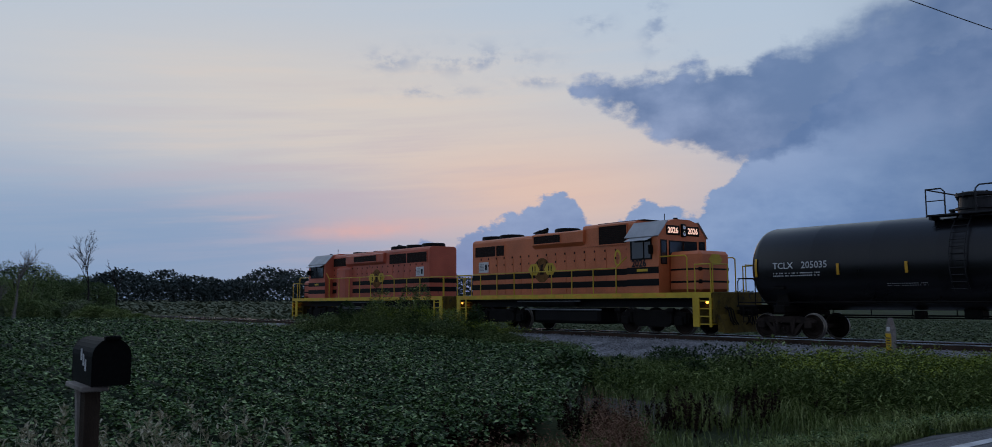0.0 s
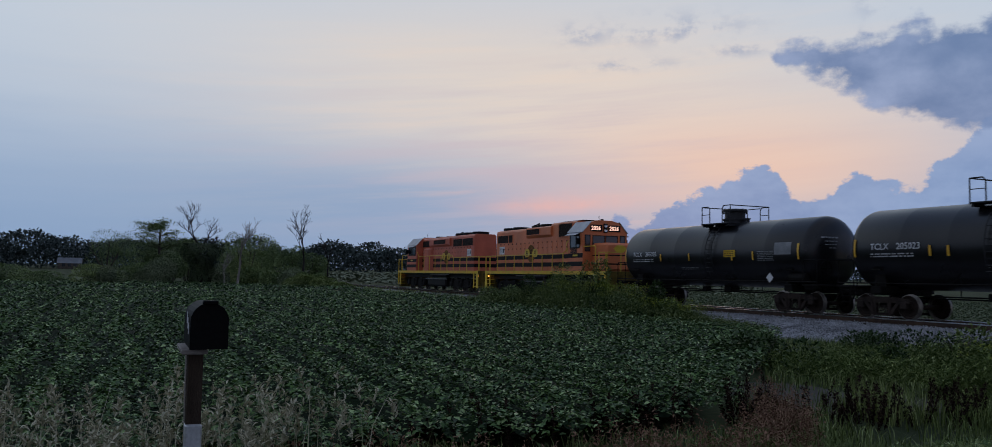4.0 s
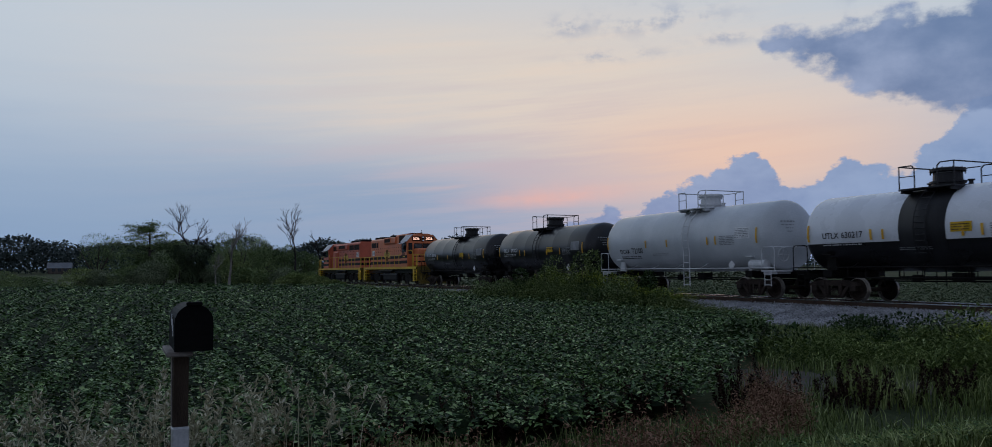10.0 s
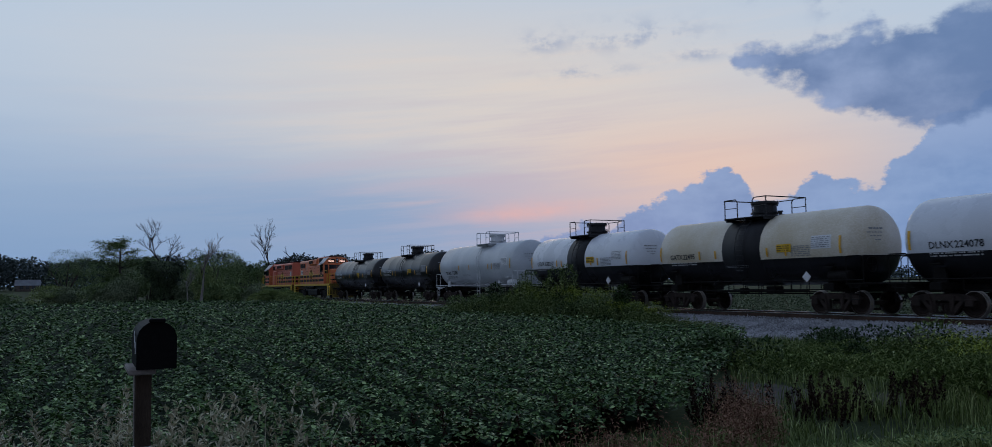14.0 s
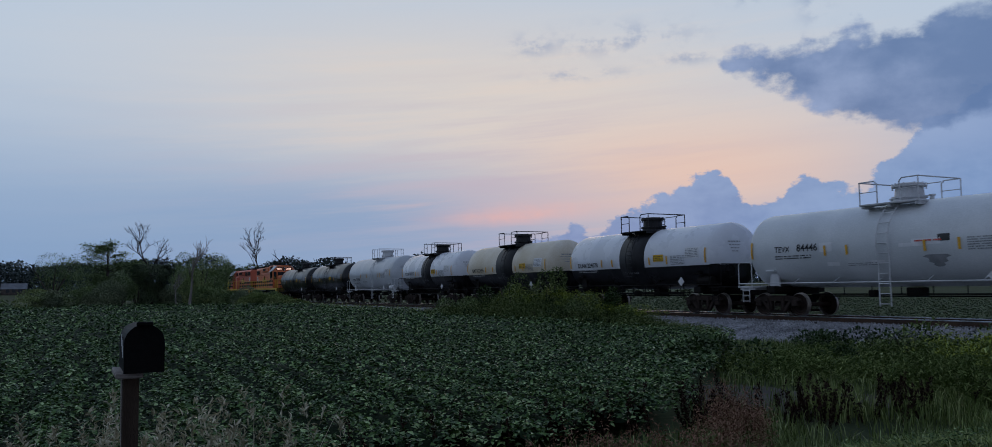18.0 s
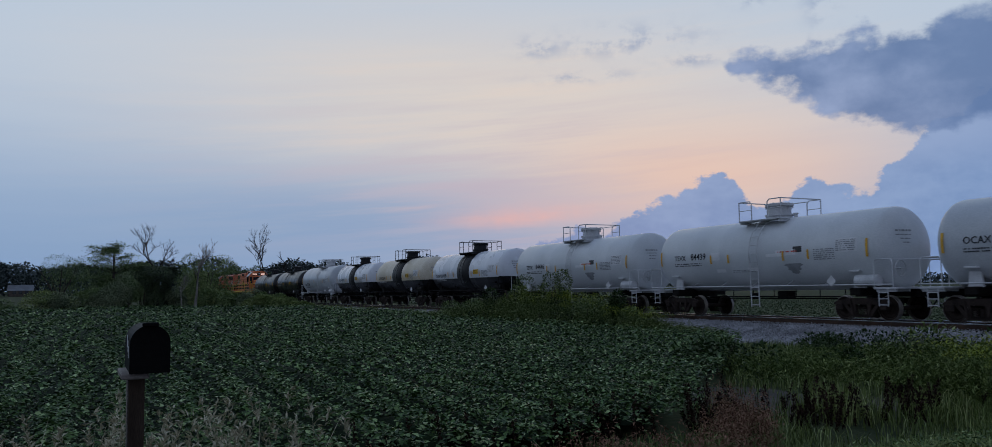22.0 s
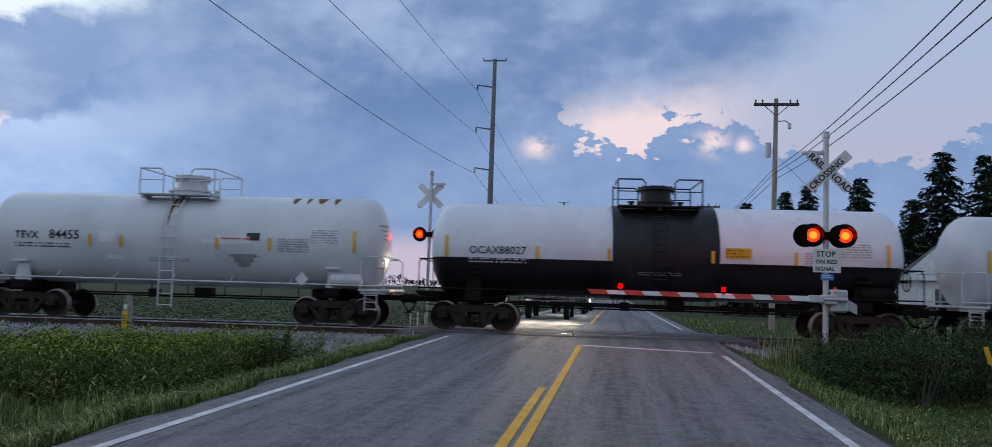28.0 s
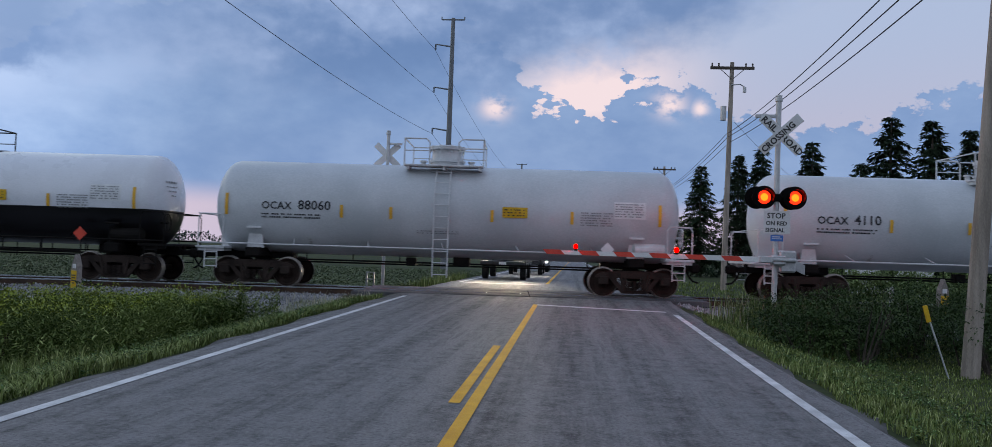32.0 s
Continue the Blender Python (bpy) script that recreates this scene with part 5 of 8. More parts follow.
def loco(label, s_mid, e, turned, number, paint, x_r, hood_top, cab, nose, radiator, dark_intake, blister, air_box, fans, wheels, bulge=None, high_rail=None):
    """A hood-unit diesel, its cab towards +x; e is half the deck's length."""
    eng = thing("locomotive", label, "locomotive", "locomotives of the train")
    h = e + 0.45
    cx0, cx1 = cab
    nx1, nz = nose
    bm = bmesh.new()
    bar(bm, -e, e, -1.50, 1.50, 1.36, DECK - 0.02, 0.02)
    bar(bm, -e + 0.6, e - 0.6, -1.1, 1.1, 1.05, 1.36)
    part("deck", bm, LOCO_BLACK, eng)
    for sgn in (-1, 1):
        y = sgn * 1.502
        bm = bmesh.new()
        slab(bm, [(-e, 1.40), (e, 1.40), (e, DECK), (-e, DECK)], *sorted((y, y + sgn * 0.012)))
        st_ = part("sill_stripe", bm, LOCO_YELLOW, eng, "yellow stripe along the sill")
        for k in range(int((2 * e - 1) / 1.15)):
            bm = bmesh.new()
            x = -e + 0.6 + k * 1.15
            slab(bm, [(x, 1.45), (x + 0.50, 1.45), (x + 0.50, 1.56), (x, 1.56)], *sorted((y + sgn * 0.013, y + sgn * 0.018)))
            part("sill_reflector", bm, REFLECT, st_)
    # long hood with rounded shoulders
    bm = bmesh.new()
    shell(bm, x_r, cx0, hood_section(hood_top))
    part("long_hood", bm, paint, eng)
    nd = int((cx0 - x_r - 0.3) / 0.62)
    for sgn in (-1, 1):
        y = sgn * (HOOD + 0.001)
        for k in range(nd):
            x = x_r + 0.2 + k * 0.62
            bm = bmesh.new()
            slab(bm, [(x + 0.015, DECK + 0.06), (x + 0.60, DECK + 0.06), (x + 0.60, 3.30), (x + 0.015, 3.30)], *sorted((y, y + sgn * 0.014)))
            door = part("hood_door", bm, paint, eng)
            for z in (3.02, 3.36):
                bm = bmesh.new()
                bar(bm, x + 0.50, x + 0.56, *sorted((y, y + sgn * 0.03)), z, z + 0.09, 0.006)
                part("latch", bm, LOCO_BLACK, door)
        for z0, z1 in BANDS:
            bm = bmesh.new()
            slab(bm, [(x_r, z0), (cx0, z0), (cx0, z1), (x_r, z1)], *sorted((y, y + sgn * 0.019)))
            part("black_band", bm, LOCO_BLACK, eng, "black band along the hood")
        g0, g1, z0, z1, parts_ = radiator
        grille(eng, paint, g0, g1, z0, z1, y, sgn, parts_)
        if dark_intake:
            grille(eng, paint, *dark_intake, y, sgn)
    for z0, z1 in BANDS:
        bm = bmesh.new()
        bar(bm, x_r - 0.008, x_r - 0.001, -HOOD, HOOD, z0, z1)
        part("black_band", bm, LOCO_BLACK, eng)
    # dynamic-brake housing: a wider box along the top, dark intakes in its flanks
    b0, b1, bz0, bz1, d0, d1 = blister
    bm = bmesh.new()
    shell(bm, b0, b1, [(-HOOD, bz0 - 0.16), (HOOD, bz0 - 0.16), (HOOD + 0.16, bz0), (HOOD + 0.16, bz1 - 0.06), (HOOD + 0.06, bz1), (-HOOD - 0.06, bz1), (-HOOD - 0.16, bz1 - 0.06), (-HOOD - 0.16, bz0)])
    part("brake_housing", bm, paint, eng)
    for sgn in (-1, 1):
        grille(eng, paint, d0, d1, bz0 + 0.06, bz1 - 0.12, sgn * (HOOD + 0.161), sgn)
    # raised box with dark filter screens behind the cab
    if air_box:
        a0, a1, az0, az1, f0, f1 = air_box
        bm = bmesh.new()
        shell(bm, a0, a1, hood_section(az1, HOOD + 0.03, az0))
        part("air_filter_box", bm, paint, eng)
        for sgn in (-1, 1):
            grille(eng, paint, f0, f1, az0 + 0.05, az1 - 0.14, sgn * (HOOD + 0.031), sgn)
        bm = bmesh.new()
        bar(bm, a0 + 0.5, a1 + 0.1, -0.5, 0.5, az1, az1 + 0.06, 0.02)
        part("roof_hatch", bm, LOCO_BLACK, eng)
    for x, z, r in fans:
        bm = bmesh.new()
        lathe(bm, [(z - 0.04, r), (z + 0.17, r), (z + 0.21, r - 0.05), (z + 0.21, r - 0.1), (z + 0.15, 0.1)], "z", 24)
        bmesh.ops.translate(bm, verts=bm.verts, vec=(x, 0, 0))
        part("roof_fan", bm, LOCO_BLACK, eng, "round black roof fan")
    bm = bmesh.new()
    xe = b1 + 0.35 if not air_box else b0 - 0.5
    bar(bm, xe - 0.3, xe + 0.3, -0.22, 0.22, hood_top - 0.02, hood_top + 0.16, 0.03)
    part("exhaust_stack", bm, LOCO_BLACK, eng)
    bm = bmesh.new()
    for dx, dy, z in ((0.0, 0.12, 0.24), (0.28, -0.1, 0.30), (-0.2, -0.14, 0.22)):
        rod(bm, (x_r + 4.3 + dx * 0.8, dy, hood_top - 0.02), (x_r + 4.3 + dx * 0.8, dy, hood_top + z - 0.08), 0.035, n=8)
        rod(bm, (x_r + 4.1 + dx, dy, hood_top + z - 0.05), (x_r + 4.6 + dx, dy, hood_top + z), 0.03, 0.075, 10)
    part("air_horn", bm, LOCO_BLACK, eng, "cluster of air horns on the roof")
    # cab
    bm = bmesh.new()
    shell(bm, cx0, cx1, [(-1.46, DECK), (1.46, DECK), (1.46, 3.80), (0.92, 4.38), (0.45, 4.50), (-0.45, 4.50), (-0.92, 4.38), (-1.46, 3.80)])
    part("cab", bm, paint, eng)
    for sgn in (-1, 1):
        bm = bmesh.new()
        vs = [(cx0 - 0.06, sgn * 1.50, 3.78), (cx1 + 0.05, sgn * 1.50, 3.78), (cx1 + 0.05, sgn * 0.92, 4.41), (cx0 - 0.06, sgn * 0.92, 4.41)]
        lowr = [bm.verts.new(v) for v in vs]
        uppr = [bm.verts.new((v[0], v[1] + sgn * 0.02, v[2] + 0.025)) for v in vs]
        bm.faces.new(lowr), bm.faces.new(uppr)
        for k in range(4):
            bm.faces.new((lowr[k], lowr[(k + 1) % 4], uppr[(k + 1) % 4], uppr[k]))
        part("cab_roof_slope", bm, ROOF_GREY, eng, "pale grey sloping cab roof")
        bm = bmesh.new()
        wx0, wx1 = cx0 + 0.28, cx1 - 0.38
        vs = [(wx0 - 0.1, sgn * 1.47, 3.76), (wx1 + 0.1, sgn * 1.47, 3.76), (wx1 + 0.1, sgn * 1.80, 3.62), (wx0 - 0.1, sgn * 1.80, 3.62)]
        lowr = [bm.verts.new(v) for v in vs]
        uppr = [bm.verts.new((v[0], v[1], v[2] + 0.02)) for v in vs]
        bm.faces.new(lowr), bm.faces.new(uppr)
        for k in range(4):
            bm.faces.new((lowr[k], lowr[(k + 1) % 4], uppr[(k + 1) % 4], uppr[k]))
        part("sunshade", bm, ROOF_GREY, eng, "grey sunshade over the cab window")
        y = sgn * 1.461
        bm = bmesh.new()
        slab(bm, [(wx0, 2.96), (wx1, 2.96), (wx1, 3.66), (wx0, 3.66)], *sorted((y, y + sgn * 0.010)))
        sw = part("side_window", bm, WINDOW_GLASS, eng)
        bm = bmesh.new()
        xm = (wx0 + wx1) / 2 + 0.12
        for x0, x1, z0, z1 in ((wx0 - 0.05, wx0, 2.90, 3.72), (wx1, wx1 + 0.05, 2.90, 3.72), (wx0, wx1, 2.90, 2.96), (wx0, wx1, 3.66, 3.72), (xm, xm + 0.04, 2.96, 3.66)):
            slab(bm, [(x0, z0), (x1, z0), (x1, z1), (x0, z1)], *sorted((y, y + sgn * 0.030)))
        part("window_trim", bm, LOCO_BLACK, sw)
        bm = bmesh.new()
        bar(bm, wx1 + 0.06, wx1 + 0.12, *sorted((y, y + sgn * 0.24)), 3.10, 3.45, 0.02)
        part("mirror", bm, LOCO_BLACK, eng)
        for z0, z1 in BANDS:
            bm = bmesh.new()
            slab(bm, [(cx0, z0), (cx1, z0), (cx1, z1), (cx0, z1)], *sorted((y, y + sgn * 0.014)))
            part("black_band", bm, LOCO_BLACK, eng)
    # cab face: corner windows, wide windscreen, number boards, headlights
    for y0, y1, z0, z1 in ((-1.30, -1.02, 2.75, 3.62), (1.02, 1.30, 2.75, 3.62), (-0.80, -0.06, 3.10, 3.60), (0.06, 0.80, 3.10, 3.60)):
        bm = bmesh.new()
        bar(bm, cx1 - 0.002, cx1 + 0.012, y0, y1, z0, z1, 0.004)
        ws = part("windscreen", bm, WINDOW_GLASS, eng)
        bm = bmesh.new()
        for ya, yb, za, zb in ((y0 - 0.04, y0, z0 - 0.04, z1 + 0.04), (y1, y1 + 0.04, z0 - 0.04, z1 + 0.04), (y0, y1, z0 - 0.04, z0), (y0, y1, z1, z1 + 0.04)):
            bar(bm, cx1 - 0.002, cx1 + 0.022, ya, yb, za, zb)
        part("window_trim", bm, LOCO_BLACK, ws)
    bm = bmesh.new()
    bar(bm, cx1 - 0.01, cx1 + 0.09, -0.13, 0.13, 3.80, 4.32, 0.03)
    hh_ = part("headlight_housing", bm, LOCO_BLACK, eng)
    for z in (3.93, 4.19):
        bm = bmesh.new()
        lathe(bm, [(cx1 + 0.09, 0.095), (cx1 + 0.10, 0.09), (cx1 + 0.092, 0.03)], "x", 16)
        bmesh.ops.translate(bm, verts=bm.verts, vec=(0, 0, z))
        part("headlight", bm, CHROME, hh_, "unlit headlight")
    for y in (-0.60, 0.60):
        bm = bmesh.new()
        bar(bm, cx1 - 0.01, cx1 + 0.05, y - 0.40, y + 0.40, 3.86, 4.24, 0.03)
        nb = part("number_board", bm, LOCO_BLACK, eng, "lit number board")
        if number:
            flat_text("board_number", number, 0.31, NUMBER_GLOW, nb, Matrix.Translation((cx1 + 0.056, y - 0.35, 3.945)) @ pose(0, 0, 0, 90, 0, 90), 0.012)
    bm = bmesh.new()
    rod(bm, (cx0 + 0.5, 0.3, 4.48), (cx0 + 0.5, 0.3, 4.86), 0.014, n=6)
    rod(bm, (cx1 - 0.35, 0, 4.48), (cx1 - 0.35, 0, 4.60), 0.10, 0.09, 12)
    part("roof_aerial", bm, LOCO_BLACK, eng)
    # short hood (nose), its top falling slightly
    bm = bmesh.new()
    bar(bm, cx1 - 0.01, nx1, -HOOD, HOOD, DECK, nz, 0.13)
    part("short_hood", bm, paint, eng)
    for z0, z1 in BANDS:
        if z1 > nz - 0.12:
            continue
        bm = bmesh.new()
        bar(bm, cx1 + 0.02, nx1 + 0.008, -HOOD - 0.008, HOOD + 0.008, z0, z1, 0.10)
        part("black_band", bm, LOCO_BLACK, eng)
    bm = bmesh.new()
    slab(bm, [(0.42 * math.cos(k * math.pi / 3), 0.23 * math.sin(k * math.pi / 3)) for k in range(6)], -0.004, 0.004)
    em = part("emblem_plate", bm, LOCO_YELLOW, eng, "yellow six-sided emblem plate on the nose")
    em.matrix_basis = Matrix.Translation((nx1 + 0.014, 0, nz - 0.33)) @ pose(0, 0, 0, 0, 0, 90)
    # fuel tank, pipes and air tanks
    bm = bmesh.new()
    bar(bm, -2.2, 2.0, -1.25, 1.25, 0.34, 1.02, 0.12)
    part("fuel_tank", bm, LOCO_BLACK, eng)
    for y in (-1.20, 1.20):
        bm = bmesh.new()
        lathe(bm, [(-2.6, 0.05), (-2.55, 0.15), (0.6, 0.15), (0.65, 0.05)], "x", 14)
        bmesh.ops.translate(bm, verts=bm.verts, vec=(0, y, 1.21))
        part("air_tank", bm, UNDER, eng)
        bm = bmesh.new()
        rod(bm, (-2.7, y * 1.10, 0.94), (2.2, y * 1.10, 0.94), 0.035)
        rod(bm, (-3.2, y * 1.14, 1.30), (1.0, y * 1.14, 1.30), 0.028)
        part("pipe", bm, POLE_STEEL, eng)
    wb, bc = wheels
    axles = (-wb, wb) if wb < 1.6 else (-wb, 0, wb)
    for x in (-bc, bc):
        bm = bmesh.new()
        for sgn in (-1, 1):
            slab(bm, [(-wb - 0.45, 0.45), (-wb + 0.4, 0.45), (-wb + 0.6, 0.30), (wb - 0.6, 0.30), (wb - 0.4, 0.45), (wb + 0.45, 0.45), (wb + 0.5, 0.80), (wb - 0.3, 0.95), (-wb + 0.3, 0.95), (-wb - 0.5, 0.80)], sgn * 0.98, sgn * 1.12)
            for dx in axles:
                bar(bm, dx - 0.2, dx + 0.2, min(sgn * 0.98, sgn * 1.2), max(sgn * 0.98, sgn * 1.2), 0.36, 0.70, 0.03)
                for q in (-0.33, 0.33):
                    rod(bm, (dx + q, sgn * 1.15, 0.45), (dx + q, sgn * 1.15, 0.85), 0.07, n=8)
                rod(bm, (dx - 0.5, sgn * 1.16, 0.92), (dx - 0.2, sgn * 1.16, 0.92), 0.10, n=10)
        bg = part("bogie", bm, UNDER, eng, "black locomotive bogie")
        bg.matrix_basis = pose(x, 0, 0)
        for dx in axles:
            w = link("wheelset", WHEELSET_BIG, bg, "large steel wheels")
            w.matrix_basis = pose(dx, 0, 0.51)
            SPIN.append((w, dx, 0.51, 0.51, -1 if turned else 1))
    # pilots with their ploughs, corner steps, end rails
    for sgn in (-1, 1):
        bm = bmesh.new()
        x0, x1 = sorted((sgn * (e - 0.02), sgn * (e + 0.06)))
        bar(bm, x0, x1, -1.45, 1.45, 0.50, DECK, 0.02)
        part("pilot", bm, LOCO_OCHRE, eng, "dull yellow pilot plate")
        bm = bmesh.new()
        slab(bm, [(sgn * (e + 0.06), 0.18), (sgn * (e + 0.38), 0.14), (sgn * (e + 0.16), 0.80), (sgn * (e + 0.06), 0.80)], -1.25, 1.25)
        part("snow_plough", bm, LOCO_OCHRE, eng, "grimy yellow plough blade")
        for y in (-1, 1):
            xa, xb = sorted((sgn * (e - 0.85), sgn * (e - 0.01)))
            for k in range(4):
                bm = bmesh.new()
                y0, y1 = sorted((y * (1.12 + 0.02 * k), y * 1.50))
                bar(bm, xa + 0.05, xb - 0.03, y0, y1, 0.42 + k * 0.28, 0.46 + k * 0.28)
                part("step_tread", bm, LOCO_YELLOW, eng, "yellow corner step")
            ya, yb = sorted((y * 1.46, y * 1.515))
            for xs_, wd, zz in ((xa, 0.30, 0.34), (xb - 0.10, 0.10, 0.34)):
                bm = bmesh.new()
                bar(bm, xs_, xs_ + wd, ya, yb, zz, 1.40, 0.01)
                part("step_plate", bm, LOCO_YELLOW, eng, "yellow plate beside the steps")
            bm = bmesh.new()
            bar(bm, xa, xb, *sorted((y * 1.06, y * 1.10)), 0.40, 1.38)
            part("step_back", bm, LOCO_OCHRE, eng)
            bm = bmesh.new()
            lathe(bm, [(0, 0.06), (0.03, 0.06), (0.045, 0.03)], "y", 12)
            bmesh.ops.translate(bm, verts=bm.verts, vec=(sgn * (e - 0.30), 0, 0))
            if y < 0:
                bmesh.ops.scale(bm, verts=bm.verts, vec=(1, -1, 1))
            bmesh.ops.translate(bm, verts=bm.verts, vec=(0, y * 1.34, 1.24))
            part("step_light", bm, AMBER, eng, "amber step light")
            bm = bmesh.new()
            pipe(bm, [(sgn * (e + 0.02), y * 1.42, 1.0), (sgn * (e + 0.02), y * 1.42, 2.62), (sgn * (e + 0.02), y * 0.55, 2.62), (sgn * (e + 0.02), y * 0.55, DECK)], 0.022)
            part("end_rail", bm, LOCO_YELLOW, eng)
            bm = bmesh.new()
            for k in range(3):
                yy = y * (0.55 + 0.14 * k)
                pipe(bm, [(sgn * (e + 0.06), yy, 1.05), (sgn * (e + 0.22), yy, 0.95), (sgn * (e + 0.30), yy, 0.6), (sgn * (e + 0.40), yy * 0.9, 0.42)], 0.024)
            part("brake_hoses", bm, UNDER, eng)
        c = link("coupler", COUPLER, eng)
        c.matrix_basis = pose(sgn * (h - 0.32), 0, 0.0, 0, 0, 0 if sgn > 0 else 180)
    for sgn in (-1, 1):
        y = sgn * 1.46
        xs_ = [x_r + 0.1 + k * (cx0 - x_r - 0.7) / 8 for k in range(9)]
        bm = bmesh.new()
        for x in xs_:
            top_ = 2.82 if high_rail and high_rail[0] < x else 2.62
            rod(bm, (x, y, 1.44), (x, y, top_), 0.026, n=6)
        part("handrail_posts", bm, LOCO_YELLOW, eng)
        bm = bmesh.new()
        if high_rail:
            pipe(bm, [(-e, y, DECK), (-e, y, 2.62), (high_rail[0] - 0.3, y, 2.62), (high_rail[0], y, 2.82), (xs_[-1], y, 2.82), (cx0 - 0.1, y * 0.98, 3.2)], 0.026)
        else:
            pipe(bm, [(-e, y, DECK), (-e, y, 2.62), (xs_[-1], y, 2.62), (cx0 - 0.15, y * 0.66, 3.3)], 0.026)
        pipe(bm, [(cx1 + 0.05, y * 0.98, 2.98), (e - 1.2, y, 2.98), (e - 1.1, y, 2.9), (e - 1.1, y, DECK)], 0.026)
        pipe(bm, [(e - 0.75, y, DECK), (e - 0.75, y, 2.62), (e - 0.05, y, 2.62), (e - 0.02, y, 1.3)], 0.024)
        part("handrail", bm, LOCO_YELLOW, eng, "yellow walkway handrail")
        # emblem as plain shapes, notices and the painted number
        ye = sgn * (HOOD + 0.020)
        cxe = (x_r + cx0) / 2 + (-0.2 if turned else 0.0)
        bm = bmesh.new()
        slab(bm, [(cxe + 0.56 * math.cos(k * math.tau / 24), 2.72 + 0.56 * math.sin(k * math.tau / 24)) for k in range(24)], *sorted((ye - sgn * 0.004, ye + sgn * 0.002)))
        part("emblem_disc", bm, RUST_STAIN, eng, "dark orange disc behind the emblem")
        for dx in (-0.56, 0.56):
            bm = bmesh.new()
            cx = cxe + dx
            slab(bm, [(cx + 0.40 * math.cos(k * math.pi / 3), 2.76 + 0.30 * math.sin(k * math.pi / 3)) for k in range(6)], *sorted((ye + sgn * 0.003, ye + sgn * 0.009)))
            pl_ = part("emblem_plate", bm, LOCO_YELLOW, eng, "yellow six-sided emblem plate")
            bm = bmesh.new()
            for q in (-0.11, 0.06):
                slab(bm, [(cx + q, 2.60), (cx + q + 0.06, 2.60), (cx + q + 0.06, 2.92), (cx + q, 2.92)], *sorted((ye + sgn * 0.010, ye + sgn * 0.014)))
            part("emblem_mark", bm, LOCO_BLACK, pl_)
        bm = bmesh.new()
        slab(bm, [(cxe - 0.14, 2.52), (cxe + 0.16, 2.52), (cxe + 0.05, 2.80), (cxe + 0.14, 3.02), (cxe - 0.08, 2.96)], *sorted((ye + sgn * 0.004, ye + sgn * 0.008)))
        part("emblem_centre", bm, GRILLE, eng)
        nx = x_r + 0.55
        bm = bmesh.new()
        slab(bm, [(nx, 2.74), (nx + 0.80, 2.74), (nx + 0.80, 3.26), (nx, 3.26)], *sorted((ye, ye + sgn * 0.006)))
        nt = part("notice", bm, SIGN_WHITE, eng, "white notice on the hood door")
        bm = bmesh.new()
        q0, q1 = (nx + 0.10, nx + 0.28) if sgn > 0 else (nx + 0.52, nx + 0.70)
        slab(bm, [(q0, 2.86), (q1, 2.86), (q1, 3.14), (q0, 3.14)], *sorted((ye + sgn * 0.007, ye + sgn * 0.011)))
        part("notice_symbol", bm, INK_BLACK, nt)
        bm = bmesh.new()
        t0, t1 = (nx + 0.36, nx + 0.74) if sgn > 0 else (nx + 0.06, nx + 0.44)
        for k in range(5):
            slab(bm, [(t0, 2.84 + k * 0.075), (t1, 2.84 + k * 0.075), (t1, 2.865 + k * 0.075), (t0, 2.865 + k * 0.075)], *sorted((ye + sgn * 0.007, ye + sgn * 0.011)))
        part("printed_text", bm, INK_GREY, nt)
        bm = bmesh.new()
        ring_o = [(cx0 - 1.0 + 0.20 * math.cos(k * math.tau / 20), 3.06 + 0.36 * math.sin(k * math.tau / 20)) for k in range(20)]
        ring_i = [(cx0 - 1.0 + 0.12 * math.cos(k * math.tau / 20), 3.06 + 0.25 * math.sin(k * math.tau / 20)) for k in range(20)]
        for k in range(20):
            q = (k + 1) % 20
            bm.faces.new([bm.verts.new((p[0], ye + sgn * 0.004, p[1])) for p in (ring_o[k], ring_o[q], ring_i[q], ring_i[k])])
        part("oval_badge", bm, LOCO_YELLOW, eng, "yellow oval ring badge")
        if number:
            tm = Matrix.Translation(((cx0 + cx1) / 2 + 0.55 * sgn, 1.478 * sgn, 2.64)) @ pose(0, 0, 0, 90, 0, 0 if sgn < 0 else 180)
            flat_text("painted_number", number, 0.38, INK_BLACK, eng, tm, 0.016)
        bm = bmesh.new()
        slab(bm, [((cx0 + cx1) / 2 - 0.28, 2.44), ((cx0 + cx1) / 2 + 0.28, 2.44), ((cx0 + cx1) / 2 + 0.28, 2.54), ((cx0 + cx1) / 2 - 0.28, 2.54)], *sorted((sgn * 1.476, sgn * 1.480)))
        part("owner_mark", bm, LOCO_YELLOW, eng)
    # rounded casing bulge beside the hood, next to the cab
    if bulge:
        bm = bmesh.new()
        for sgn in (-1, 1):
            prof = [(bulge[0], 0.0), (bulge[0] + 0.12, 0.22), (bulge[0] + 0.4, 0.34), (bulge[1] - 0.4, 0.34), (bulge[1] - 0.12, 0.22), (bulge[1], 0.0)]
            lo = [bm.verts.new((x, sgn * (HOOD + dy), DECK)) for x, dy in prof]
            hi = [bm.verts.new((x, sgn * (HOOD + dy), 3.38)) for x, dy in prof]
            cap = [bm.verts.new((x, sgn * HOOD, 3.56)) for x, dy in prof]
            for k in range(5):
                bm.faces.new((lo[k], lo[k + 1], hi[k + 1], hi[k]))
                bm.faces.new((hi[k], hi[k + 1], cap[k + 1], cap[k]))
        part("blower_casing", bm, paint, eng, "rounded orange casing beside the hood")
    TRACK_H.append((eng, s_mid, turned))
    return eng


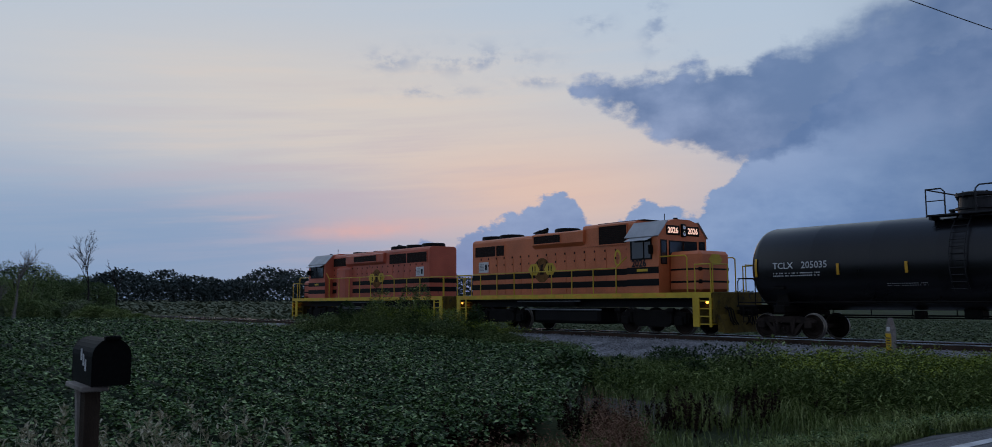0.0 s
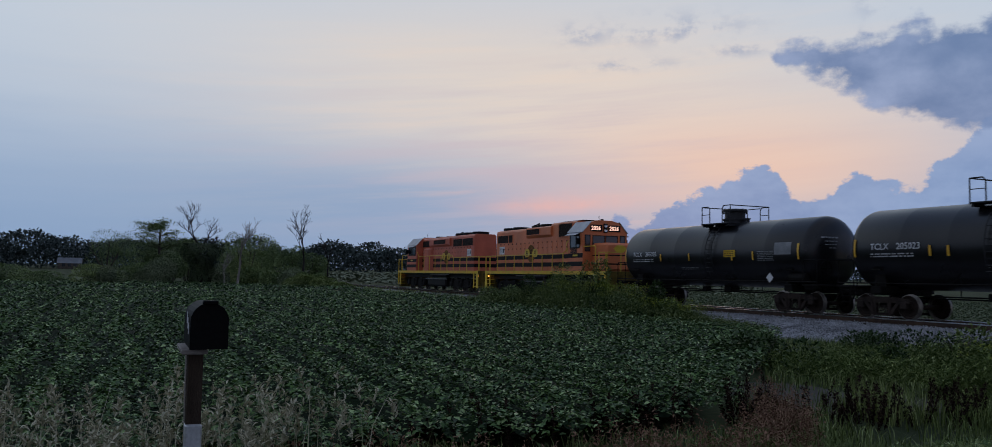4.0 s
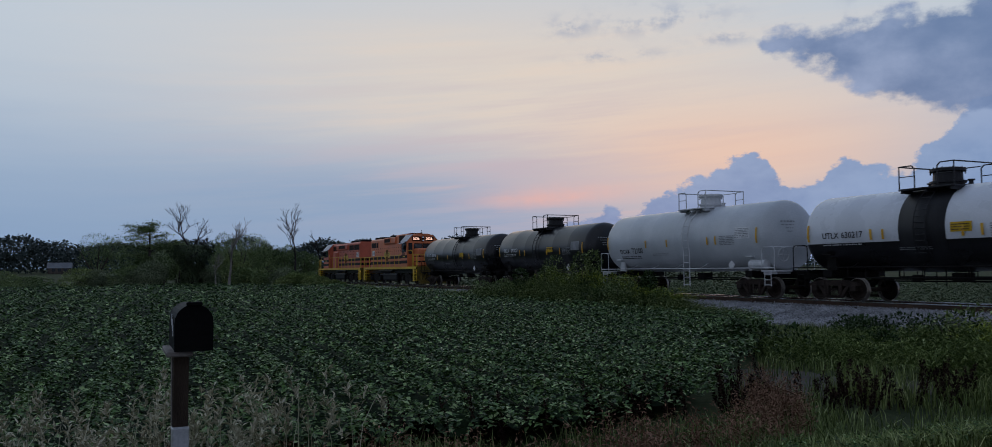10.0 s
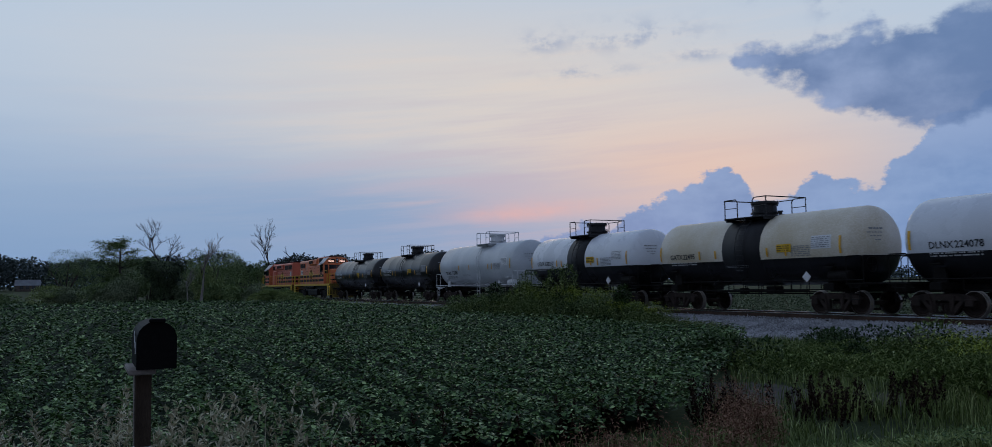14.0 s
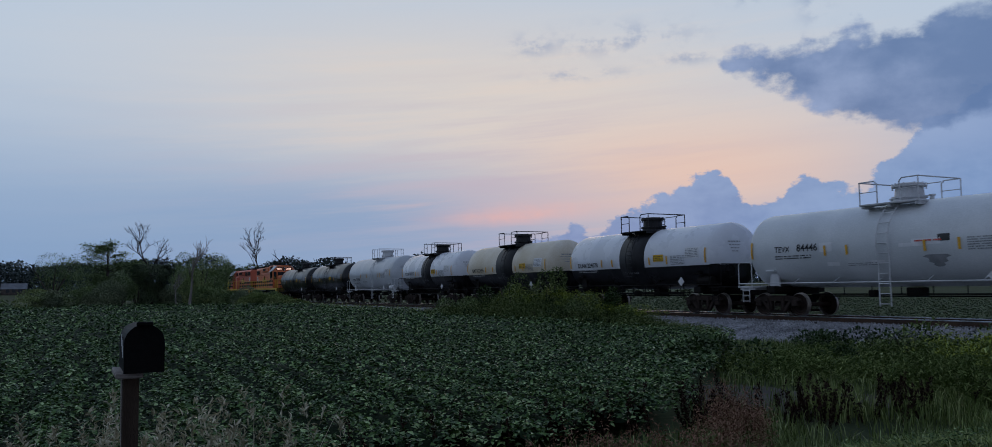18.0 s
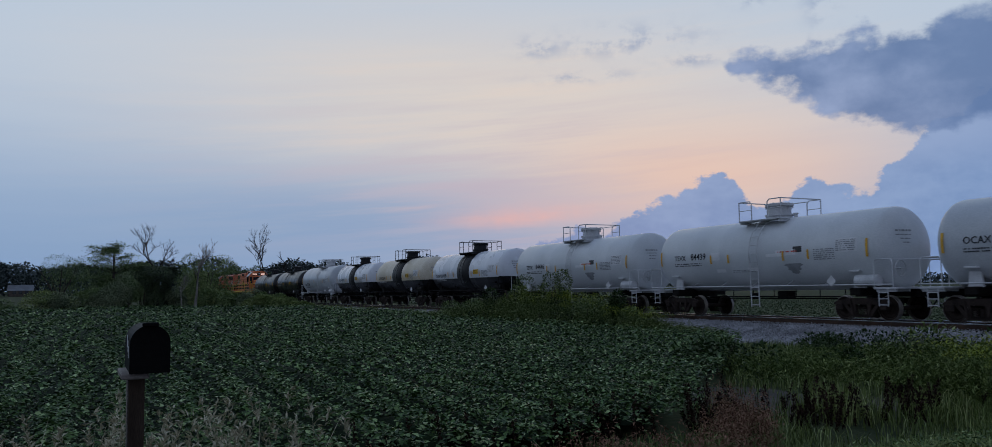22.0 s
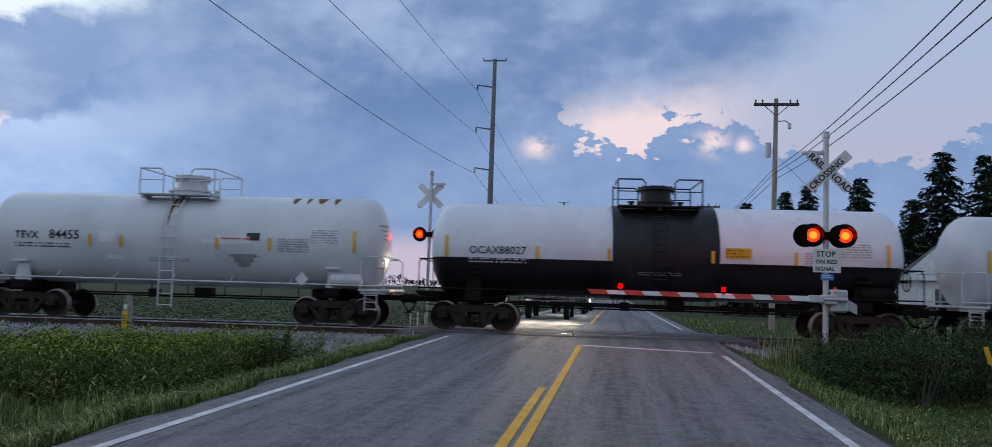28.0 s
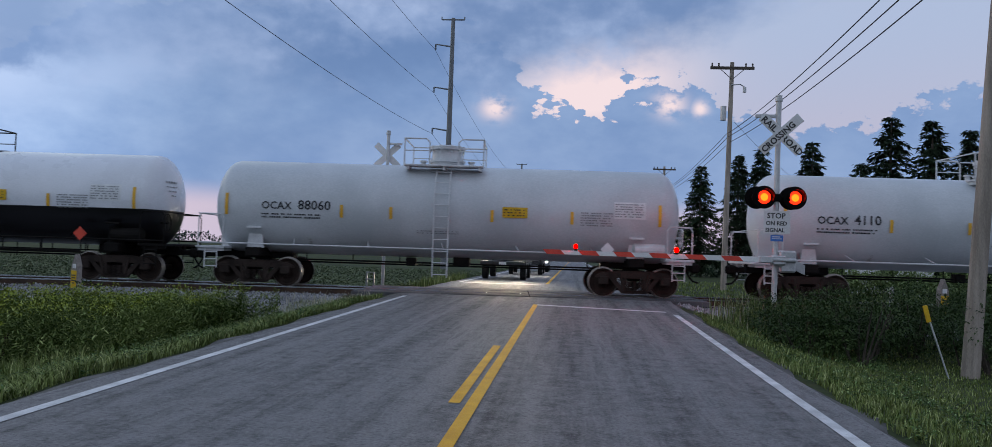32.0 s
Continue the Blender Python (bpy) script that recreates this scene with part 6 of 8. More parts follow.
LOCO_OCHRE = surface("grimy_ochre_paint", (0.07, 0.05, 0.012), (0.19, 0.13, 0.03), 2.0, 30, 0.7, bump=0.1, rust=(0.05, 0.04, 0.03), rust_at=0.56)
CHROME = surface("chrome", (0.55, 0.55, 0.56), (0.7, 0.7, 0.71), 2.0, 40, 0.15, 1.0, bump=0)
loco("orange and black diesel locomotive with yellow sill, cab trailing", 103.1, 7.92, True, "2026", ORANGE, -7.35, 4.38, (3.80, 5.46), (7.0, 3.18),
     (-7.1, -4.75, 3.52, 4.02, (-5.4,)), None, (-2.5, 0.90, 3.86, 4.38, -2.35, -0.55), (0.75, 3.80, 3.62, 4.56, 1.75, 3.35), ((-6.7, 4.38, 0.62), (-5.25, 4.38, 0.62), (-1.2, 4.40, 0.60)), (1.37, 4.75))
loco("red-orange and black six-axle diesel locomotive leading the train", 121.6, 9.3, False, "", ORANGE_RED, -7.15, 4.38, (4.35, 6.80), (8.75, 2.80),
     (-6.9, -2.9, 3.52, 4.08, (-4.8,)), (2.45, 4.25, 3.62, 4.14), (-2.4, 2.3, 3.72, 4.24, -1.6, 1.2), None, ((-6.2, 4.38, 0.66), (-4.5, 4.38, 0.66), (-2.8, 4.38, 0.66), (-0.4, 4.24, 0.55), (1.0, 4.24, 0.55)), (2.0, 5.2), bulge=(1.6, 3.5), high_rail=(-4.0,))

# ---- mailbox ----
def mailbox():
    box_ = thing("mailbox", "black rural mailbox on a weathered wooden post", "mailbox", at=pose(-4.40, -0.07, 0, 0, 0, 4))
    z0, w, hh, L = 1.035, 0.105, 0.275, 0.56
    arch = [(-w, 0.0), (w, 0.0)] + [(w * math.cos(a), hh - w + w * math.sin(a)) for a in [k * math.pi / 12 for k in range(13)]]
    bm = bmesh.new()
    a = [bm.verts.new((0, y, z0 + z)) for y, z in arch]
    b = [bm.verts.new((-L, y, z0 + z)) for y, z in arch]
    bm.faces.new(b)
    for k in range(len(a)):
        bm.faces.new((a[k], a[(k + 1) % len(a)], b[(k + 1) % len(a)], b[k]))
    part("body", bm, BLACK_PAINT, box_)
    bm = bmesh.new()
    a = [bm.verts.new((0.0, y * 1.05, z0 + z * 1.02)) for y, z in arch]
    b = [bm.verts.new((0.025, y * 1.05, z0 + z * 1.02)) for y, z in arch]
    bm.faces.new(a), bm.faces.new(b)
    for k in range(len(a)):
        bm.faces.new((a[k], a[(k + 1) % len(a)], b[(k + 1) % len(a)], b[k]))
    door = part("door", bm, BLACK_PAINT, box_, "closed black door")
    bm = bmesh.new()
    bar(bm, 0.0, 0.05, -0.045, 0.045, z0 + hh - 0.005, z0 + hh + 0.02, 0.006)
    part("latch", bm, BLACK_PAINT, door)
    bm = bmesh.new()
    bar(bm, -0.50, -0.02, -0.15, 0.0, z0 - 0.035, z0 - 0.003, 0.006)
    part("shelf", bm, DEAD_BARK, box_, "grey weathered board under the box")
    bm = bmesh.new()
    for k, (x, z) in enumerate(((-0.30, 0.14), (-0.24, 0.11), (-0.18, 0.08))):
        slab(bm, [(x, z0 + z), (x + 0.035, z0 + z), (x + 0.035, z0 + z + 0.07), (x, z0 + z + 0.07)], -w - 0.003, -w - 0.001)
    part("number_mark", bm, INK_WHITE, box_, "pale stick-on marks")
    bm = bmesh.new()
    slab(bm, [(-0.30, z0 - 0.035), (-0.17, z0 - 0.035), (-0.15, -0.62), (-0.24, -0.62)], -0.10, -0.012)
    part("post", bm, POST_WOOD, box_, "leaning brown wooden post")
    bm = bmesh.new()
    slab(bm, [(-0.47, z0 - 0.04), (-0.41, z0 - 0.04), (-0.25, 0.25), (-0.31, 0.25)], -0.10, -0.07)
    part("brace", bm, DEAD_BARK, box_)
    bm = bmesh.new()
    bar(bm, -0.250, -0.140, -0.106, -0.006, -0.62, 0.56, 0.01)
    part("post_sleeve", bm, GALV, box_, "pale sleeve round the foot of the post")


mailbox()


# ---- trackside markers ----
def marker(x, y, z, turn, label):
    m_ = thing("cable_marker", label, "marker post", "cable markers", pose(x, y, z, 0, 0, turn))
    bm = bmesh.new()
    slab(bm, [(-0.14, -0.35), (0.14, -0.35), (0.14, 0.80), (0.0, 1.10), (-0.14, 0.80)], -0.07, 0.07)
    part("post", bm, DEAD_BARK, m_)
    bm = bmesh.new()
    bar(bm, -0.13, 0.13, -0.082, -0.071, 0.18, 0.66, 0.004)
    pl = part("plate", bm, SIGN_YELLOW, m_, "yellow warning plate")
    bm = bmesh.new()
    for k, w in enumerate((0.07, 0.06, 0.07, 0.04)):
        bar(bm, -w * 1.4, w * 1.4, -0.088, -0.083, 0.52 - k * 0.07, 0.55 - k * 0.07)
    part("printed_text", bm, SIGN_BLACK, pl)
    bm = bmesh.new()
    bar(bm, -0.08, 0.08, -0.078, -0.071, 0.72, 0.84, 0.003)
    part("top_plate", bm, SIGN_WHITE, m_)


marker(-12.36, 21.3, float(land(-12.36, 21.3)) + 0.02, -28, "grey wooden marker post with a yellow plate, west of the road")
marker(10.9, 23.3, float(land(10.9, 23.3)) + 0.02, 24, "grey wooden marker post with a yellow plate, east of the road")


# ---- crossing signals ----
def crossbuck(parent, z, y, plain=False):
    for ang, words in ((-43, ("RAIL", "ROAD")), (43, ("CROSSING",))):
        bm = bmesh.new()
        bar(bm, -0.585, 0.585, y - (0.012 if ang > 0 else 0.0), y + (0.0 if ang > 0 else 0.012), -0.115, 0.115, 0.004)
        bl = part("blade", bm, SIGN_WHITE, parent, "white crossbuck blade")
        bl.matrix_basis = Matrix.Translation((0.04, 0, z)) @ pose(0, 0, 0, 0, -ang, 0)
        if plain:
            continue
        if len(words) == 2:
            flat_text("lettering", words[0], 0.205, SIGN_BLACK, bl, Matrix.Translation((-0.55, y - 0.006, -0.075)) @ pose(0, 0, 0, 90, 0, 0), 0.006)
            flat_text("lettering", words[1], 0.205, SIGN_BLACK, bl, Matrix.Translation((0.06, y - 0.006, -0.075)) @ pose(0, 0, 0, 90, 0, 0), 0.006)
        else:
            flat_text("lettering", words[0], 0.195, SIGN_BLACK, bl, Matrix.Translation((-0.555, y - 0.018, -0.072)) @ pose(0, 0, 0, 90, 0, 0), 0.006)


def flasher(parent, x, y, z, facing, lit):
    """One flashing lamp: round black backing, hood and red lens; facing -1 looks to the camera."""
    bm = bmesh.new()
    lathe(bm, [(y, 0.05), (y, 0.255), (y + 0.012 * facing, 0.262), (y + 0.02 * facing, 0.255)], "y", 32)
    bmesh.ops.translate(bm, verts=bm.verts, vec=(x, 0, z))
    head_ = part("flasher", bm, BLACK_PAINT, parent, "round black signal head with a red lens")
    bm = bmesh.new()
    n = 20
    for k in range(n):
        a0, a1 = math.radians(-30 + 240 * k / n), math.radians(-30 + 240 * (k + 1) / n)
        q = []
        for a, yy, r in ((a0, 0.02, 0.17), (a1, 0.02, 0.17), (a1, 0.26 + 0.04 * math.sin(a1), 0.175), (a0, 0.26 + 0.04 * math.sin(a0), 0.175)):
            q.append(bm.verts.new((x + r * math.cos(a), y + facing * yy, z + r * math.sin(a))))
        bm.faces.new(q)
    bmesh.ops.solidify(bm, geom=bm.faces[:], thickness=0.006)
    part("hood", bm, BLACK_PAINT, head_)
    bm = bmesh.new()
    lathe(bm, [(y + 0.02 * facing, 0.150), (y + 0.035 * facing, 0.130), (y + 0.045 * facing, 0.085)], "y", 24, cap=False)
    bmesh.ops.translate(bm, verts=bm.verts, vec=(x, 0, z))
    part("lens_rim", bm, RED_DIM, head_, "dim red rim of the lens")
    bm = bmesh.new()
    lathe(bm, [(y + 0.044 * facing, 0.085), (y + 0.052 * facing, 0.06), (y + 0.057 * facing, 0.02)], "y", 24)
    bmesh.ops.translate(bm, verts=bm.verts, vec=(x, 0, z))
    part("lens", bm, lit, head_, "glowing red lens")
    bm = bmesh.new()
    lathe(bm, [(y - 0.002 * facing, 0.12), (y - 0.14 * facing, 0.11), (y - 0.16 * facing, 0.05)], "y", 16)
    bmesh.ops.translate(bm, verts=bm.verts, vec=(x, 0, z))
    part("lamp_case", bm, BLACK_PAINT, head_)


def signal(name, label, x, y, z0, top, facing, gate, height=1.0):
    sg = thing(name, label, "crossing signal", "crossing signals", pose(x, y, z0, 0, 0, 0 if facing < 0 else 180))
    H = top - z0
    bm = bmesh.new()
    rod(bm, (0, 0, -0.3), (0, 0, H), 0.062, n=16)
    rod(bm, (0, 0, H), (0, 0, H + 0.02), 0.075, n=16)
    rod(bm, (0, 0, H - 0.12), (0, 0, H - 0.04), 0.085, n=16)
    bar(bm, -0.16, 0.16, -0.16, 0.16, -0.3, 0.06, 0.02)
    part("mast", bm, GALV, sg, "round galvanised mast")
    bm = bmesh.new()
    bar(bm, -0.52, -0.05, -0.03, 0.03, H - 0.50, H - 0.42, 0.01)
    rod(bm, (-0.36, 0, H - 0.42), (-0.36, 0, H - 0.52), 0.06, n=10)
    part("bracket", bm, GALV, sg)
    crossbuck(sg, H - 0.88, -0.09)
    zl = H - 2.32
    bm = bmesh.new()
    rod(bm, (-0.40, 0, zl), (0.42, 0, zl), 0.035, n=10)
    bar(bm, -0.10, 0.10, -0.09, 0.09, zl - 0.09, zl + 0.09, 0.02)
    part("crossarm", bm, BLACK_PAINT, sg)
    flasher(sg, -0.30, -0.10, zl, -1, RED_LAMP)
    flasher(sg, 0.38, -0.10, zl, -1, RED_LAMP)
    flasher(sg, -0.42, 0.10, zl, 1, RED_BACK)
    flasher(sg, 0.34, 0.10, zl, 1, RED_BACK)
    if gate:
        zs = zl - 0.56
        bm = bmesh.new()
        bar(bm, -0.29, 0.30, -0.095, -0.085, zs - 0.26, zs + 0.26, 0.004)
        pl = part("sign", bm, SIGN_WHITE, sg, "white plate lettered in black")
        for k, (t, sz, x0) in enumerate((("STOP", 0.17, -0.22), ("ON RED", 0.125, -0.24), ("SIGNAL", 0.125, -0.25))):
            flat_text("lettering", t, sz, SIGN_BLACK, pl, Matrix.Translation((x0, -0.098, zs + 0.09 - k * 0.155)) @ pose(0, 0, 0, 90, 0, 0), 0.004)
        bm = bmesh.new()
        bar(bm, -0.13, 0.15, -0.095, -0.085, zs - 0.43, zs - 0.29, 0.004)
        bp = part("blue_plate", bm, SIGN_BLUE, sg, "small blue notice")
        bm = bmesh.new()
        bar(bm, -0.10, 0.08, -0.099, -0.096, zs - 0.34, zs - 0.32)
        bar(bm, -0.10, 0.12, -0.099, -0.096, zs - 0.38, zs - 0.365)
        part("printed_text", bm, SIGN_WHITE, bp)
        # gate mechanism and arm, lying to the left across the lane
        zm = 1.56 - z0
        bm = bmesh.new()
        bar(bm, 0.08, 0.44, -0.16, 0.20, zm - 0.28, zm + 0.22, 0.04)
        rod(bm, (-0.34, -0.22, zm), (0.40, -0.22, zm), 0.05, n=12)
        bar(bm, -0.10, 0.20, -0.25, 0.12, zm - 0.12, zm + 0.10, 0.03)
        bar(bm, -0.40, -0.10, -0.30, -0.10, zm - 0.08, zm + 0.08, 0.02)
        slab(bm, [(0.05, zm), (0.72, zm - 0.32), (0.72, zm - 0.10), (0.30, zm + 0.12)], 0.20, 0.24)
        part("gate_mechanism", bm, GALV, sg, "grey gate machine box")
        arm = 4.95
        bm = bmesh.new()
        slab(bm, [(-0.30, zm - 0.06), (-0.30, zm + 0.06), (-arm - 0.12, zm + 0.04), (-arm - 0.12, zm - 0.05)], -0.262, -0.238)
        ga = part("gate_arm", bm, SIGN_WHITE, sg, "lowered gate arm, red and white")
        for k in range(6):
            xa = -0.75 - k * 0.80
            bm = bmesh.new()
            slab(bm, [(xa, zm - 0.056), (xa - 0.10, zm + 0.054), (xa - 0.50, zm + 0.052), (xa - 0.40, zm - 0.054)], -0.268, -0.2625)
            part("red_stripe", bm, RED_STRIPE, ga)
        for xa in (-arm + 0.45, -arm + 2.72):
            bm = bmesh.new()
            lathe(bm, [(zm + 0.09, 0.02), (zm + 0.10, 0.045), (zm + 0.17, 0.045), (zm + 0.19, 0.02)], "z", 12)
            bmesh.ops.translate(bm, verts=bm.verts, vec=(xa, -0.25, 0))
            part("gate_lamp", bm, RED_TIP, ga, "small lit red lamp")
            bm = bmesh.new()
            bar(bm, xa - 0.03, xa + 0.03, -0.28, -0.22, zm + 0.04, zm + 0.09)
            part("lamp_foot", bm, BLACK_PAINT, ga)
    return sg


signal("crossing_signal", "railroad crossing signal with lit red lamps and lowered gate", 5.56, 19.3, float(land(5.56, 19.3)), 5.29, -1, True)
signal("crossing_signal", "railroad crossing signal on the far side of the track", -5.85, 29.6, float(land(-5.85, 29.6)), 5.75, 1, False)
# relay stand by the far rail
rel = thing("junction_stand", "low grey steel stand beside the track", "track equipment", at=Matrix.Translation(on_track(4.6, -2.4, -0.55)))
bm = bmesh.new()
for x in (-0.12, 0.12):
    bar(bm, x - 0.02, x + 0.02, -0.05, 0.05, -0.1, 0.95)
for z in (0.2, 0.45, 0.7, 0.92):
    bar(bm, -0.12, 0.12, -0.03, 0.03, z, z + 0.03)
bar(bm, -0.3, 0.3, -0.15, 0.15, -0.15, 0.08, 0.02)
part("stand", bm, GALV, rel)


# ---- utility poles and lines ----
def wire_run(pts, sag, r, parent, n=18):
    for a, b in zip(pts, pts[1:]):
        a, b = Vector(a), Vector(b)
        bm = bmesh.new()
        pipe(bm, [a.lerp(b, k / n) - Vector((0, 0, 4 * sag * (k / n) * (1 - k / n))) for k in range(n + 1)], r, 4)
        part("wire", bm, WIRE, parent)


def tall_pole(x, y, z0, top, label, arms=True):
    p = thing("transmission_pole", label, "utility pole", "tall poles along the road", pose(x, y, z0))
    H = top - z0
    bm = bmesh.new()
    rod(bm, (0, 0, -0.5), (0, 0, H), 0.36, 0.20, 14)
    part("shaft", bm, POLE_STEEL, p, "tall tapered grey pole")
    if arms:
        bm = bmesh.new()
        rod(bm, (-1.2, 0, H - 0.15), (1.2, 0, H - 0.15), 0.08, n=8)
        for xx in (-1.2, 1.2):
            rod(bm, (xx, 0, H - 0.15), (xx, 0, H + 0.15), 0.06, n=8)
        part("top_arm", bm, POLE_STEEL, p)
        for dz in (2.75, 7.25, 11.55):
            bm = bmesh.new()
            rod(bm, (0, 0, H - dz - 0.25), (-1.75, 0, H - dz), 0.09, 0.06, 8)
            for k in range(6):
                rod(bm, (-1.75, 0, H - dz - 0.10 * k), (-1.75, 0, H - dz - 0.10 * k - 0.05), 0.10, n=8)
            part("davit_arm", bm, POLE_STEEL, p, "steel arm with hanging insulator")
    return p


tp = tall_pole(-12.3, 84.7, float(land(-12.3, 84.7)), 25.6, "tall grey transmission pole with side arms by the fields")
tall_pole(-12.6, -26, float(land(-12.6, -26)), 25.4, "tall grey transmission pole behind the mailbox")
tall_pole(-12.0, 196, float(land(-12.0, 196)), 22.5, "tall grey transmission pole far along the road")
lines = thing("power_lines", "three sagging power lines beside the road", "power lines")
for z in (22.3, 17.8, 13.5):
    wire_run([(-14.1, -26, z), (-14.1, 84.7, z), (-13.8, 196, z - 2.5)], 1.75, 0.017, lines)


def wood_pole(x, y, z0, top, label, arm=True, lean=(0, 0), r=0.155):
    p = thing("utility_pole", label, "utility pole", "wooden poles along the road", pose(x, y, z0))
    H = top - z0
    tx_, ty_ = lean[0] * H, lean[1] * H
    bm = bmesh.new()
    rod(bm, (-lean[0] * 0.5, 0, -0.5), (tx_, ty_, H), r * 1.12, r * 0.75, 16)
    part("shaft", bm, POLE_WOOD, p, "weathered wooden shaft")
    if arm:
        bm = bmesh.new()
        bar(bm, tx_ - 1.22, tx_ + 1.22, ty_ - 0.14, ty_ - 0.02, H - 0.42, H - 0.26, 0.01)
        pipe(bm, [(tx_ - 0.7, ty_ - 0.1, H - 0.38), (tx_, ty_ - 0.1, H - 1.0), (tx_ + 0.7, ty_ - 0.1, H - 0.38)], 0.02)
        a_ = part("crossarm", bm, BARK, p, "wooden crossarm")
        for dx in (-1.12, -0.75, 0.75, 1.12):
            bm = bmesh.new()
            lathe(bm, [(H - 0.26, 0.03), (H - 0.22, 0.05), (H - 0.16, 0.035), (H - 0.12, 0.06), (H - 0.06, 0.03)], "z", 10)
            bmesh.ops.translate(bm, verts=bm.verts, vec=(tx_ + dx, ty_ - 0.08, 0))
            part("insulator", bm, BARK, a_)
    return p


wp = wood_pole(9.43, 47.6, float(land(9.43, 47.6)), 12.7, "wooden utility pole with crossarm beyond the track", lean=(0.012, 0))
bm = bmesh.new()
pipe(bm, [(0.1, -0.15, 11.6), (0.6, -0.15, 11.65), (0.85, -0.15, 11.5)], 0.03)
rod(bm, (0.85, -0.15, 11.5), (0.85, -0.15, 11.2), 0.10, n=10)
part("cutout_fuse", bm, GALV, wp, "fuse hung from a bent bracket")
bm = bmesh.new()
rod(bm, (-0.28, -0.1, 9.6), (-0.28, -0.1, 10.4), 0.16, n=12)
part("transformer_can", bm, GALV, wp, "small grey can on the pole")
wood_pole(7.36, 13.9, float(land(7.36, 13.9)), 9.6, "leaning wooden utility pole beside the mown lawn", arm=False, lean=(0.055, 0.0), r=0.125)
wood_pole(10.6, 92, float(land(10.6, 92)), 11.5, "wooden utility pole farther along the road")
wood_pole(11.2, 140, float(land(11.2, 140)), 11.5, "wooden utility pole farther along the road")
wood_pole(-3.0 - 4, 150, float(land(-7, 150)), 11.5, "wooden utility pole far along the road")
for y_, x_ in ((200, -12.8), (250, -6.6), (300, -4.2), (330, 12.0)):
    wood_pole(x_, y_, float(land(x_, y_)), 12.0, "wooden utility pole far along the road")
lines2 = thing("service_lines", "service lines strung along wooden poles", "power lines")
for dx, z, zn in ((0.0, 8.9, 7.7), (0.35, 8.75, 7.6), (0.65, 8.45, 7.4)):
    wire_run([(8.3 + dx * 0.4, -22, zn + 0.3), (7.55 + dx, 13.9, zn), (9.35 + dx * 0.3, 47.6, z - 0.3), (10.6, 92, z), (11.2, 140, z)], 0.35, 0.016, lines2)
wire_run([(9.8, 47.6, 9.3), (18, 60, 6.2)], 0.3, 0.01, lines2)
# guy marker: slanting rod with a yellow sleeve
gm = thing("guy_marker", "slanting pale rod with a yellow guard", "guy guard", at=pose(6.98, 13.7, float(land(6.98, 13.7))))
bm = bmesh.new()
rod(bm, (0.0, 0, -0.1), (-0.40, 0.0, 1.08), 0.014, n=8)
part("rod", bm, GALV, gm)
bm = bmesh.new()
slab(bm, [(-0.315, 0.88), (-0.375, 0.865), (-0.445, 1.12), (-0.385, 1.135)], -0.02, 0.02)
part("guard", bm, SIGN_YELLOW, gm, "yellow plastic guard")
# low pipe stub in the shrubs
ps = thing("vent_post", "short grey post among the shrubs", "post", at=pose(8.6, 20.6, float(land(8.6, 20.6))))
bm = bmesh.new()
rod(bm, (0, 0, -0.2), (0, 0, 1.25), 0.05, n=12)
part("post", bm, GALV, ps)


# ---- waiting vehicles ----
CAR_DARK = surface("dark_car_paint", (0.015, 0.017, 0.02), (0.03, 0.032, 0.036), 1.0, 40, 0.25, bump=0.0, spec=0.7)
CAR_SILVER = surface("silver_car_paint", (0.22, 0.23, 0.24), (0.32, 0.33, 0.34), 1.0, 40, 0.3, 0.4, bump=0.0)
RUBBER = surface("tyre_rubber", (0.012, 0.012, 0.012), (0.03, 0.03, 0.03), 4.0, 60, 0.85, bump=0.2)


